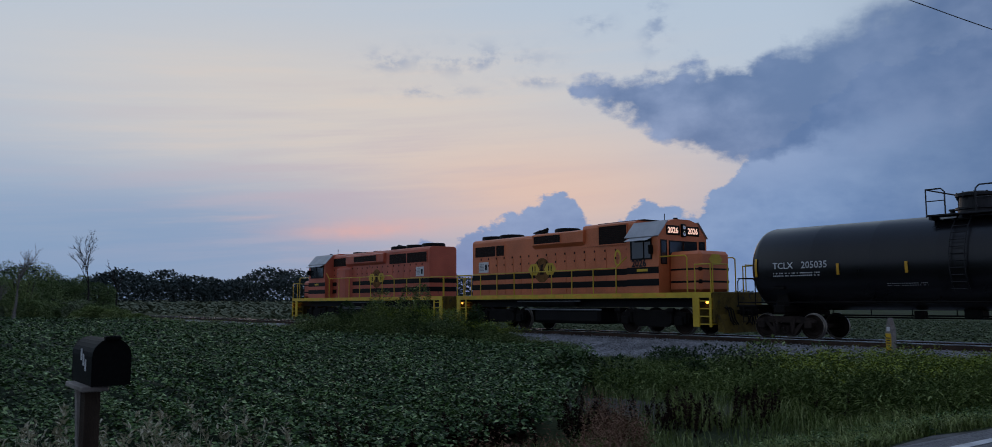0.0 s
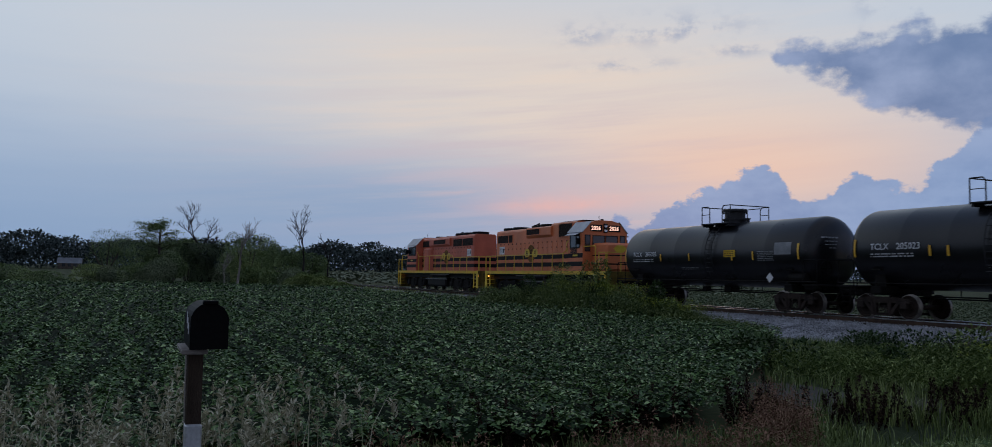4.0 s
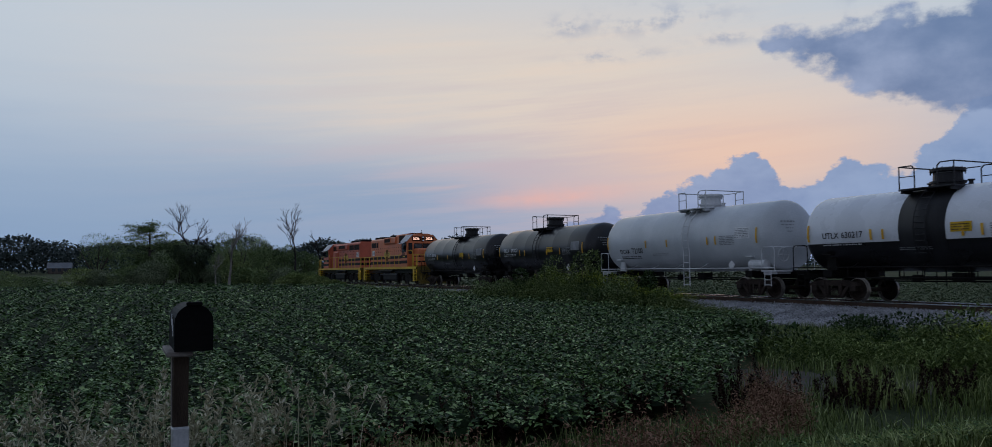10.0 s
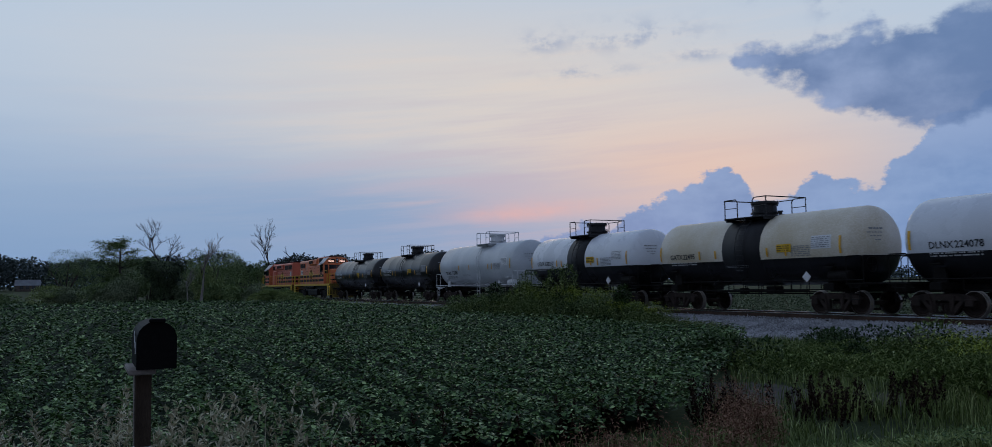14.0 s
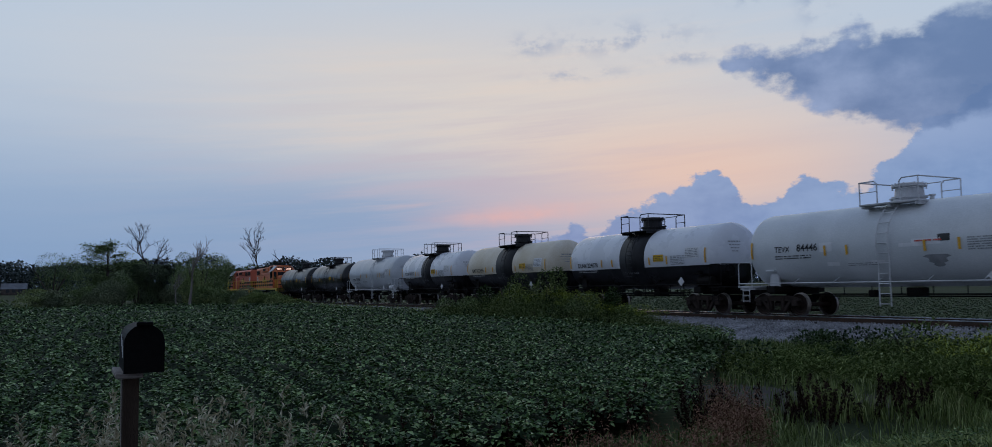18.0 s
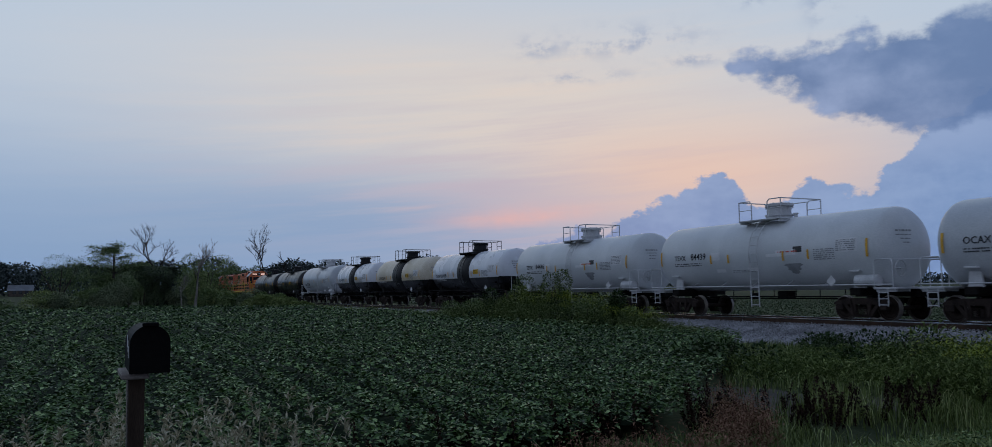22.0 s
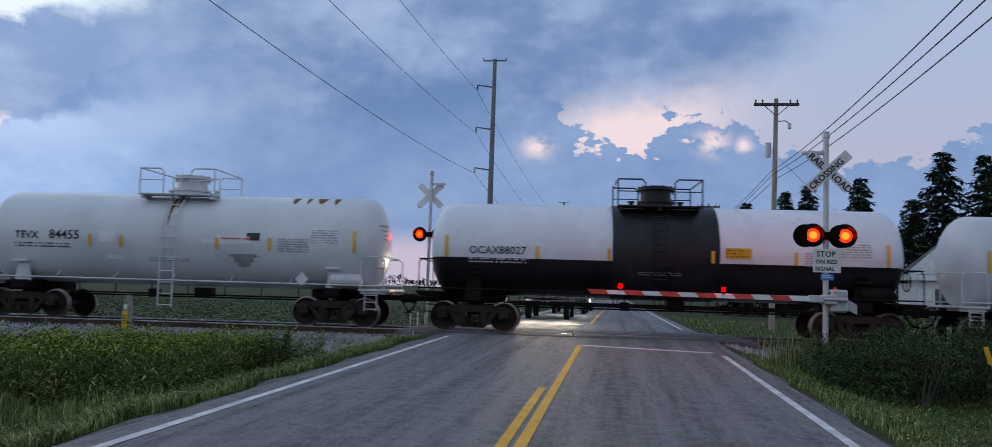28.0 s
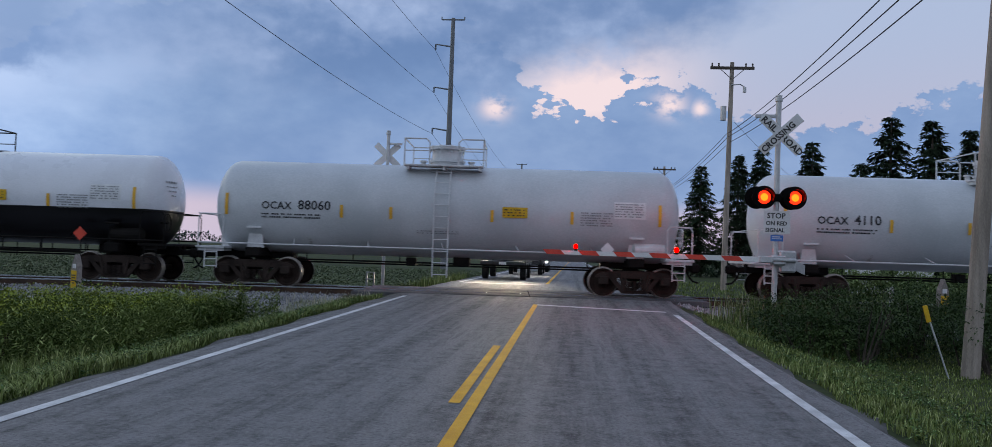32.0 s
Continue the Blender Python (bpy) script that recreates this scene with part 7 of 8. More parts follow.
def vehicle(label, x, y, paint, truck):
    z = float(road_z(np.array(y))) + 0.02
    v = thing("pickup_truck" if truck else "car", label, "truck" if truck else "car", "vehicles waiting at the crossing", pose(x, y, z))
    w = 1.0 if truck else 0.9
    L = 5.6 if truck else 4.6
    lift = 0.18 if truck else 0.0
    bm = bmesh.new()
    hood = 1.18 + lift if truck else 0.95
    slab_pts = [(0.0, 0.42 + lift), (0.0, hood - 0.14), (0.12, hood), (1.35, hood + 0.06), (L, hood + 0.02), (L, 0.45 + lift)]
    a = [bm.verts.new((-w, p, q)) for p, q in slab_pts]
    b = [bm.verts.new((w, p, q)) for p, q in slab_pts]
    bm.faces.new(a), bm.faces.new(b)
    for k in range(6):
        bm.faces.new((a[k], a[(k + 1) % 6], b[(k + 1) % 6], b[k]))
    bmesh.ops.bevel(bm, geom=bm.edges[:], offset=0.06, segments=2, affect="EDGES")
    part("body", bm, paint, v)
    bm = bmesh.new()
    top = hood + 0.68
    c0, c1 = (1.35, 3.6) if truck else (1.2, 4.0)
    lo = [bm.verts.new(p) for p in ((-w * 0.94, c0, hood), (w * 0.94, c0, hood), (w * 0.94, c1, hood), (-w * 0.94, c1, hood))]
    hi = [bm.verts.new(p) for p in ((-w * 0.76, c0 + 0.75, top), (w * 0.76, c0 + 0.75, top), (w * 0.76, c1 - 0.25, top), (-w * 0.76, c1 - 0.25, top))]
    bm.faces.new(lo), bm.faces.new(hi)
    for k in range(4):
        bm.faces.new((lo[k], lo[(k + 1) % 4], hi[(k + 1) % 4], hi[k]))
    part("cabin", bm, WINDOW_GLASS, v, "dark glazed cabin")
    bm = bmesh.new()
    bar(bm, -w * 0.77, w * 0.77, c0 + 0.72, c1 - 0.22, top, top + 0.05, 0.02)
    part("roof", bm, paint, v)
    bm = bmesh.new()
    bar(bm, -w * 0.55, w * 0.55, -0.03, 0.02, 0.68 + lift, hood - 0.12, 0.02)
    gr = part("grille", bm, BLACK_PAINT, v)
    for k in range(3):
        bm = bmesh.new()
        zz = 0.74 + lift + k * (hood - 0.9 - lift) / 2.4
        bar(bm, -w * 0.55, w * 0.55, -0.045, -0.028, zz, zz + 0.04, 0.008)
        part("grille_bar", bm, CHROME, gr)
    bm = bmesh.new()
    bar(bm, -w * 0.98, w * 0.98, -0.14, 0.05, 0.44 + lift, 0.66 + lift, 0.03)
    part("bumper", bm, paint, v)
    bm = bmesh.new()
    bar(bm, -0.16, 0.16, -0.155, -0.142, 0.50 + lift, 0.61 + lift)
    part("plate", bm, SIGN_WHITE, v)
    for sx in (-1, 1):
        bm = bmesh.new()
        bar(bm, *sorted((sx * w * 0.60, sx * w * 0.97)), -0.025, 0.06, hood - 0.36, hood - 0.14, 0.02)
        hl_ = part("headlight_case", bm, CHROME, v)
        bm = bmesh.new()
        lathe(bm, [(-0.028, 0.10), (-0.045, 0.075), (-0.05, 0.01)], "y", 16)
        bmesh.ops.translate(bm, verts=bm.verts, vec=(sx * w * 0.79, 0, hood - 0.25))
        part("headlamp", bm, HEAD, hl_, "lit headlamp")
        bm = bmesh.new()
        bar(bm, *sorted((sx * w * 0.99, sx * (w + 0.22))), c0 + 0.35, c0 + 0.47, hood + 0.05, hood + 0.25, 0.03)
        part("mirror", bm, paint, v)
        for yy in (0.95, L - 1.1):
            R_ = 0.40 if truck else 0.33
            bm = bmesh.new()
            xo = sx * (w - 0.02)
            lathe(bm, [(xo - sx * 0.26, R_ * 0.6), (xo - sx * 0.25, R_), (xo - sx * 0.02, R_), (xo, R_ * 0.9), (xo, R_ * 0.62)], "x", 26)
            bmesh.ops.translate(bm, verts=bm.verts, vec=(0, yy, R_))
            wh = part("wheel", bm, RUBBER, v)
            bm = bmesh.new()
            lathe(bm, [(xo + sx * 0.002, R_ * 0.6), (xo + sx * 0.012, R_ * 0.5), (xo - sx * 0.02, R_ * 0.2), (xo + sx * 0.01, R_ * 0.12)], "x", 20)
            bmesh.ops.translate(bm, verts=bm.verts, vec=(0, yy, R_))
            part("rim", bm, CHROME, wh)


vehicle("dark pickup truck waiting with headlamps lit", -2.06, 36.2, CAR_DARK, True)
vehicle("dark pickup truck waiting second in the queue", -1.75, 47.5, CAR_DARK, True)
vehicle("silver car waiting third in the queue", -1.6, 58.0, CAR_SILVER, False)
# the beams of the first truck's headlamps
for sx in (-1, 1):
    beam = new("headlamp_beam", bpy.data.lights.new("headlamp_beam", "SPOT"))
    beam.data.energy, beam.data.color, beam.data.shadow_soft_size = 420, (1.0, 0.86, 0.66), 0.09
    beam.data.spot_size, beam.data.spot_blend = radians(56), 0.7
    beam.matrix_basis = look((-2.06 + sx * 0.79, 36.05, 1.38), (-2.06 + sx * 1.1, 20.0, 0.55))

# ---- growing things ----
def stuff(name, label, pieces, mat, category="plants", parent=None):
    Vt, Ft = merge(*pieces)
    ob = link(name, sheet_mesh(name, Vt, Ft, mat), parent)
    return tagged(ob, label, category, kind="stuff")


def field_edge(y):
    return np.interp(y, [-60, 1.9, 3.3, 4.4, 5.9, 7.1, 9.5, 11.5, 14.5, 17], [-6.7, -7.1, -7.45, -7.7, -8.1, -9.1, -11.5, -14.0, -17.6, -20.2])


def in_field(x, y):
    s, d = track_sd(x, y)
    wob = 0.35 * np.sin(x * 1.3) + 0.25 * np.sin(y * 2.1)
    return (x < field_edge(y) + wob * 0.6) & (-d > 6.6 + 0.5 * np.sin(s * 0.35)) & (x > -92)


def sector(n, r0, r1, a0, a1):
    """Even scatter over a ring sector round the road's lane; angles from the road's way, to the left."""
    r = np.sqrt(rng.uniform(r0 * r0, r1 * r1, n))
    a = np.radians(rng.uniform(a0, a1, n))
    return 1.0 - r * np.sin(a), r * np.cos(a)


def row_wave(x, y):
    s, d = track_sd(x, y)
    return 0.5 + 0.5 * np.cos((d + 0.12 * np.sin(s * 0.7)) * math.tau / 0.76)


def canopy(x, y):
    row = row_wave(x, y)
    patchy = 0.5 + 0.5 * np.sin(x * 0.31 + 1.0) * np.cos(y * 0.27)
    return land(x, y) + 0.34 + 0.20 * row + 0.10 * patchy


bits = []
for n, r0, r1, size in ((120000, 5, 15, 0.076), (130000, 15, 30, 0.10), (110000, 30, 54, 0.145), (100000, 54, 104, 0.22)):
    x, y = sector(n, r0, r1, 18, 128)
    k = in_field(x, y) & (rng.uniform(0, 1, n) < 0.25 + 0.75 * row_wave(x, y))
    x, y = x[k], y[k]
    m = len(x)
    z = canopy(x, y) - np.abs(rng.normal(0, 0.09, m))
    a = rng.uniform(0, math.tau, m)
    D = np.stack([np.cos(a), np.sin(a), rng.normal(0.05, 0.30, m)], 1)
    sc = size * rng.uniform(0.7, 1.3, m)
    bits.append(leaves(np.stack([x, y, z], 1), D, sc, sc * 0.68, 0.22))
soy = stuff("soybean_field", "dense dark green soybean crop in rows", bits, SOY, "crop field")
# dark sheet added under the leaves, the crop's inner shade painted on it
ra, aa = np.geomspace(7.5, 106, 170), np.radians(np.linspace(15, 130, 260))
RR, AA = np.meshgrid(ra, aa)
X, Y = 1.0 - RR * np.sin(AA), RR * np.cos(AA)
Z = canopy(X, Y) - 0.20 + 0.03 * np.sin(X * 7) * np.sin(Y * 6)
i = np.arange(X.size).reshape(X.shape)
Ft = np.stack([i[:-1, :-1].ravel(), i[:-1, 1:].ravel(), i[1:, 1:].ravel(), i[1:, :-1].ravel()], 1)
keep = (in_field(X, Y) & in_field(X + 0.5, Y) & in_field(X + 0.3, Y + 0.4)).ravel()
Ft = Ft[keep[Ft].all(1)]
tagged(link("soybean_shade", sheet_mesh("soybean_shade", np.stack([X.ravel(), Y.ravel(), Z.ravel()], 1), Ft, SOY_SHADE, True)), "near-black sheet under the soybean leaves, shade put into its colour", "crop field", kind="stuff")


def scatter(n, x0, x1, y0, y1, test=None):
    x, y = rng.uniform(x0, x1, n), rng.uniform(y0, y1, n)
    if test is not None:
        k = test(x, y)
        x, y = x[k], y[k]
    return np.stack([x, y, land(x, y)], 1)


def clumpy(x, y, f=1.0, cut=0.0):
    return (np.sin(x * 1.7 * f + 1.3 * np.sin(y * 0.9 * f)) * np.cos(y * 1.3 * f + 0.7 * np.sin(x * 1.1 * f)) + rng.normal(0, 0.35, len(x))) > cut


# mown verge beside the asphalt, both sides
off_bed = lambda x, y: np.abs(track_sd(x, y)[1]) > 3.3
P = scatter(125000, -6.5, -4.0, -9, 22.5, lambda x, y: (x < -4.02 - 0.12 * np.sin(y * 1.7)) & (np.abs(track_sd(x, y)[1]) > 2.8) & (rng.uniform(0, 1, len(x)) < 1.15 - (-4.0 - x) * 0.25))
stuff("verge_grass", "bright green grass along the road's edge", [blades(P, rng.uniform(0.06, 0.20, len(P)) * (1 + 0.3 * np.sin(P[:, 1] * 2.3)), 0.012, 0.75)], GRASS, "grass")
P = scatter(60000, 3.85, 9.5, 4, 20.5, lambda x, y: (x > 3.92 + 0.08 * np.sin(y * 2.0)) & (rng.uniform(0, 1, len(x)) < 1.2 - (x - 4) * 0.15))
h = np.where(P[:, 0] > 4.9, 0.04, 0.09) * rng.uniform(0.6, 1.5, len(P))
stuff("lawn_grass", "short mown grass on the right bank of the road", [blades(P, h, 0.012, 0.5)], GRASS, "grass")
# coarse growth between verge, field and ballast
rough_zone = lambda x, y: (~in_field(x, y)) & (track_sd(x, y)[1] < -5.0 + 0.4 * np.sin(x * 1.1))
P = scatter(52000, -20, -5.2, 5, 22, lambda x, y: rough_zone(x, y) & clumpy(x, y, 0.9, -0.35) & (((x + 10.3) ** 2 / 3.4 + (y - 9.8) ** 2 / 2.9 > 1) | (rng.uniform(0, 1, len(x)) < 0.22)))
stuff("meadow_grass", "rough uncut grass between the road, crop and track", [blades(P, rng.uniform(0.10, 0.34, len(P)), 0.014, 0.5)], GRASS_DARK, "grass")
P = scatter(9000, -10.5, -5.4, 9, 13.5, lambda x, y: clumpy(x, y, 1.3, 0.1))
stuff("pale_grass", "taller light green grass in the ditch", [blades(P, rng.uniform(0.22, 0.48, len(P)), 0.012, 0.4)], GRASS, "grass")


def stems(P, height, n_leaf, leaf, way=0.9, slim=0.36):
    """Upright weed stems at P with leaves all the way up: stem blades and leaves."""
    m = len(P)
    h = np.broadcast_to(height, (m,))
    st_ = blades(P, h, 0.008, 0.12)
    k = np.repeat(np.arange(m), n_leaf)
    t = rng.uniform(0.15, 1.0, len(k))
    a = rng.uniform(0, math.tau, len(k))
    Q = P[k] + np.stack([rng.normal(0, 0.03, len(k)), rng.normal(0, 0.03, len(k)), h[k] * t], 1)
    D = np.stack([np.cos(a), np.sin(a), np.full(len(k), way) * rng.uniform(-0.2, 1, len(k))], 1)
    s = leaf * rng.uniform(0.6, 1.3, len(k)) * (1.15 - 0.6 * t)
    return st_, leaves(Q, D, s, s * slim, 0.2)


def plumes(P, height, n, size):
    m = len(P)
    k = np.repeat(np.arange(m), n)
    h = np.broadcast_to(height, (m,))
    a = rng.uniform(0, math.tau, len(k))
    r = rng.uniform(0.01, 0.12, len(k))
    Q = P[k] + np.stack([np.cos(a) * r, np.sin(a) * r, h[k] * rng.uniform(0.92, 1.06, len(k))], 1)
    D = np.stack([np.cos(a), np.sin(a), rng.uniform(0.2, 1.2, len(k))], 1)
    return leaves(Q, D, size, size * 0.5, 0.1)


# goldenrod by the crossing and along the ballast
P = scatter(9500, -14.5, -5.25, 10.0, 19.6, lambda x, y: (track_sd(x, y)[1] < -5.5 + 0.35 * np.sin(x * 1.3)) & clumpy(x, y, 0.8, -0.5) & ((x > -9.6) | (rng.uniform(0, 1, len(x)) < 0.4)) & (x < -5.5 - 0.25 * np.sin(y * 1.4)) & (y > 11.2 + 0.5 * np.sin(x * 1.1) - (x + 5) * 0.05))
h = rng.uniform(0.6, 1.02, len(P)) * np.where(P[:, 0] < -9.6, 0.55, np.where(track_sd(P[:, 0], P[:, 1])[1] > -8.0, 0.78, 1.0))
stuff("goldenrod_stems", "dense stand of goldenrod beside the crossing", list(stems(P, h, 24, 0.15, 1.6, 0.2)), GOLDEN_LEAF, "weeds")
tops = P[(rng.uniform(0, 1, len(P)) < 0.34) & (P[:, 0] > -9.6)]
stuff("goldenrod_flowers", "yellow-green goldenrod plumes coming into flower", [plumes(tops, rng.uniform(0.75, 1.05, len(tops)) * np.where(track_sd(tops[:, 0], tops[:, 1])[1] > -8.0, 0.72, 1.0), 10, 0.055)], GOLDENROD, "weeds")
# the weedy hedge that hides the wheels farther west
def along(s_, d_):
    """Places on the ground s along the track and d in front of it."""
    p = np.array(MID)[None, :2] + np.outer(s_, [ALONG.x, ALONG.y]) - np.outer(d_, [NORMAL.x, NORMAL.y])
    return np.stack([p[:, 0], p[:, 1], land(p[:, 0], p[:, 1])], 1)


def hedge_height(s_):
    return np.interp(s_, [20, 23, 25.5, 28, 31, 36, 39, 42, 46], [0.3, 0.6, 1.05, 1.35, 1.45, 1.38, 1.1, 0.65, 0.35]) * (1 + 0.12 * np.sin(s_ * 2.1) + 0.08 * np.sin(s_ * 5.3))


s_, d_ = rng.uniform(21, 46, 5200), rng.normal(6.5, 0.62, 5200)
P = along(s_, d_)
h = hedge_height(s_) * rng.uniform(0.55, 1.05, len(P))
stuff("hedge_weeds", "tall dark weeds between the crop and the ballast", list(stems(P, h, 24, 0.15, 1.3, 0.26)), GRASS_DARK, "weeds")
s_, d_ = rng.uniform(24, 34, 340), rng.normal(6.5, 0.5, 340)
tops_at = along(s_, d_)
stuff("hedge_goldenrod", "goldenrod plumes in the weedy strip", [plumes(tops_at, hedge_height(s_) * rng.uniform(0.92, 1.1, len(s_)), 14, 0.06)], GOLDENROD, "weeds")
s_, d_ = rng.uniform(40, 120, 3200), rng.normal(5.6, 0.6, 3200)
P = along(s_, d_)
stuff("far_strip_weeds", "pale weeds along the far ballast", list(stems(P, rng.uniform(0.2, 0.6, len(P)), 9, 0.2)), LEAF_PALE, "weeds")
# dock: dark brown seed spikes in clumps
bits = []
centres = [(-8.6, 6.9), (-8.9, 7.2), (-8.3, 6.6), (-8.2, 8.2), (-8.0, 8.6), (-8.4, 8.7), (-8.2, 9.6), (-7.8, 9.9), (-8.0, 10.3), (-8.4, 5.3), (-8.1, 4.6), (-8.0, 3.4), (-8.0, 2.2), (-7.6, 11.2), (-8.6, 6.0)]
for cx, cy in centres:
    m = 9
    px, py = rng.normal(cx, 0.22, m), rng.normal(cy, 0.22, m)
    P = np.stack([px, py, land(px, py)], 1)
    h = rng.uniform(0.25, 0.66, m)
    way = np.stack([rng.normal(0, 0.22, m), rng.normal(0, 0.22, m), np.ones(m)], 1) * h[:, None]
    k = np.repeat(np.arange(m), 110)
    t = rng.uniform(0.0, 1.0, len(k))
    Q = P[k] + way[k] * t[:, None] + rng.normal(0, 0.006, (len(k), 3)) + rng.normal(0, 0.020, (len(k), 3)) * (np.clip(t - 0.3, 0, 1) * np.clip(1.15 - t, 0, 1) * 3.2)[:, None]
    bits.append(leaves(Q, way[k] / h[k][:, None] + rng.normal(0, 0.8, (len(k), 3)), 0.045, 0.026, 0.1))
stuff("dock_weeds", "dead brown dock stalks in the ditch", bits, DOCK, "weeds")
# reddish dead weeds at the crop's edge
P = scatter(5200, -9.6, -6.0, -5.5, 8.0, lambda x, y: clumpy(x, y, 1.0, -0.2) & ~in_field(x - 0.35, y) & in_field(x - 1.6, y))
stuff("dead_weeds", "low reddish-brown dead weeds at the edge of the crop", list(stems(P, rng.uniform(0.16, 0.62, len(P)), 22, 0.075, 1.2, 0.3)), RED_WEED, "weeds")
P = scatter(9000, -7.9, -5.6, -8, 8, lambda x, y: clumpy(x, y, 1.5, -0.4))
stuff("ditch_grass", "dull grass in the shallow ditch", [blades(P, rng.uniform(0.12, 0.35, len(P)), 0.011, 0.5)], GRASS_DARK, "grass")
# straw-coloured seeding grass round the mailbox
px = np.concatenate([rng.normal(-6.0, 0.5, 150), rng.normal(-5.3, 0.35, 45)])
py = np.concatenate([rng.normal(-1.4, 0.95, 150), rng.normal(0.35, 0.4, 45)])
P = np.stack([px, py, land(px, py)], 1)
h = rng.uniform(0.65, 1.15, len(P))
k = np.repeat(np.arange(len(P)), 22)
t = rng.uniform(0.70, 1.0, len(k))
nod = rng.uniform(0, math.tau, len(P))[k]
bow = 0.42 * np.clip(t - 0.68, 0, 1) ** 1.3
Q = P[k] + np.stack([rng.normal(0, 0.008, len(k)) + np.cos(nod) * bow, rng.normal(0, 0.008, len(k)) + np.sin(nod) * bow, h[k] * (t - 0.5 * bow)], 1)
D = np.stack([rng.normal(0.2, 0.6, len(k)), rng.normal(0, 0.6, len(k)), rng.uniform(0.4, 1.8, len(k))], 1)
stuff("seed_grass", "tall straw-coloured grass gone to seed by the mailbox", [blades(P, h, 0.008, 0.12), leaves(Q, D, 0.062, 0.018, 0.3)], STRAW, "grass")
px, py = rng.normal(5.2, 0.5, 900), rng.normal(18.9, 0.8, 900)
P = np.stack([px, py, land(px, py)], 1)
stuff("tall_grass", "tall green grass round the foot of the signal", [blades(P, rng.uniform(0.3, 0.95, 900), 0.013, 0.3)], GRASS_DARK, "grass")
px, py = rng.normal(5.1, 0.45, 130), rng.normal(19.0, 0.7, 130)
P = np.stack([px, py, land(px, py)], 1)
stuff("dry_grass", "dry grass at the foot of the signal mast", [blades(P, rng.uniform(0.35, 1.0, 130), 0.008, 0.25)], STRAW, "grass")
px, py = rng.uniform(-6.6, -4.3, 800), rng.normal(20.6, 0.8, 800)
P = np.stack([px, py, land(px, py)], 1)
stuff("dry_verge", "dry yellowish grass where road and track meet", [blades(P, rng.uniform(0.12, 0.34, 800), 0.010, 0.4)], STRAW, "grass")
P = scatter(9000, -7.0, -4.9, -5.5, 2.2, lambda x, y: clumpy(x, y, 1.6, -0.3))
stuff("rank_grass", "tall green grass round the mailbox", [blades(P, rng.uniform(0.22, 0.58, len(P)), 0.011, 0.4)], GRASS_DARK, "grass")
P = scatter(3000, -6.4, -4.05, -6, 21, lambda x, y: clumpy(x, y, 1.9, 0.1) & (np.abs(track_sd(x, y)[1]) > 4.6))
stuff("verge_weeds", "low leafy weeds among the verge grass", list(stems(P, rng.uniform(0.08, 0.26, len(P)), 14, 0.075)), SOY, "weeds")
P = scatter(1500, 3.95, 6.2, 5, 19, lambda x, y: clumpy(x, y, 1.9, 0.1))
stuff("bank_weeds", "low leafy weeds in the mown bank", list(stems(P, rng.uniform(0.06, 0.18, len(P)), 12, 0.06)), SOY, "weeds")
# bare soil patch
aa = np.linspace(0, math.tau, 40, endpoint=False)
rr = 1 + 0.18 * np.sin(aa * 3) + 0.1 * np.sin(aa * 7)
px, py = -10.3 + 1.9 * rr * np.cos(aa + 0.5), 9.8 + 1.7 * rr * np.sin(aa + 0.5)
bm = bmesh.new()
ring = [bm.verts.new((a_, b_, float(land(a_, b_)) + 0.016)) for a_, b_ in zip(px, py)]
mid_ = bm.verts.new((-10.3, 9.8, float(land(-10.3, 9.8)) + 0.03))
for k in range(40):
    bm.faces.new((ring[k], ring[(k + 1) % 40], mid_))
tagged(part("bare_soil", bm, SOIL), "bare grey soil at the corner of the crop", "soil", kind="structure")
# low crop and grass beyond the track
x, y = rng.uniform(-95, -4.6, 70000), 28.5 + 46 * rng.uniform(0, 1, 70000) ** 1.5
P = np.stack([x, y, land(x, y)], 1)
a = rng.uniform(0, math.tau, len(P))
D = np.stack([np.cos(a), np.sin(a), rng.normal(0.2, 0.4, len(P))], 1)
stuff("far_crop", "low green crop beyond the track", [leaves(P + np.stack([x * 0, x * 0, rng.uniform(0.04, 0.26, len(P))], 1), D, rng.uniform(0.12, 0.24, len(P)), 0.09, 0.2)], FAR_CROP, "crop field")
aa, rr = np.radians(rng.uniform(52, 100, 26000)), np.sqrt(rng.uniform(78 ** 2, 325 ** 2, 26000))
x, y = 1.0 - rr * np.sin(aa), rr * np.cos(aa)
k = track_sd(x, y)[1] > 6
x, y, rr, aa = x[k], y[k], rr[k], rng.uniform(0, math.tau, k.sum())
P = np.stack([x, y, land(x, y) + rng.uniform(0.05, 0.35, len(x))], 1)
D = np.stack([np.cos(aa), np.sin(aa), rng.normal(0.15, 0.3, len(x))], 1)
stuff("pale_field", "pale level field reaching to the woods", [leaves(P, D, rr * 0.007, rr * 0.004, 0.15)], FIELD_PALE, "crop field")
x, y = rng.uniform(4.6, 45, 12000), rng.uniform(28.5, 62, 12000)
P = np.stack([x, y, land(x, y)], 1)
stuff("far_lawn", "grass beyond the track east of the road", [blades(P, rng.uniform(0.08, 0.2, len(P)), 0.05, 0.5)], GRASS, "grass")
x, y = rng.uniform(-7, -4.2, 3500), rng.uniform(28.5, 42, 3500)
P = np.stack([x, y, land(x, y)], 1)
stuff("far_verge", "green verge beyond the crossing", [blades(P, rng.uniform(0.15, 0.5, len(P)), 0.02, 0.4)], GRASS, "grass")


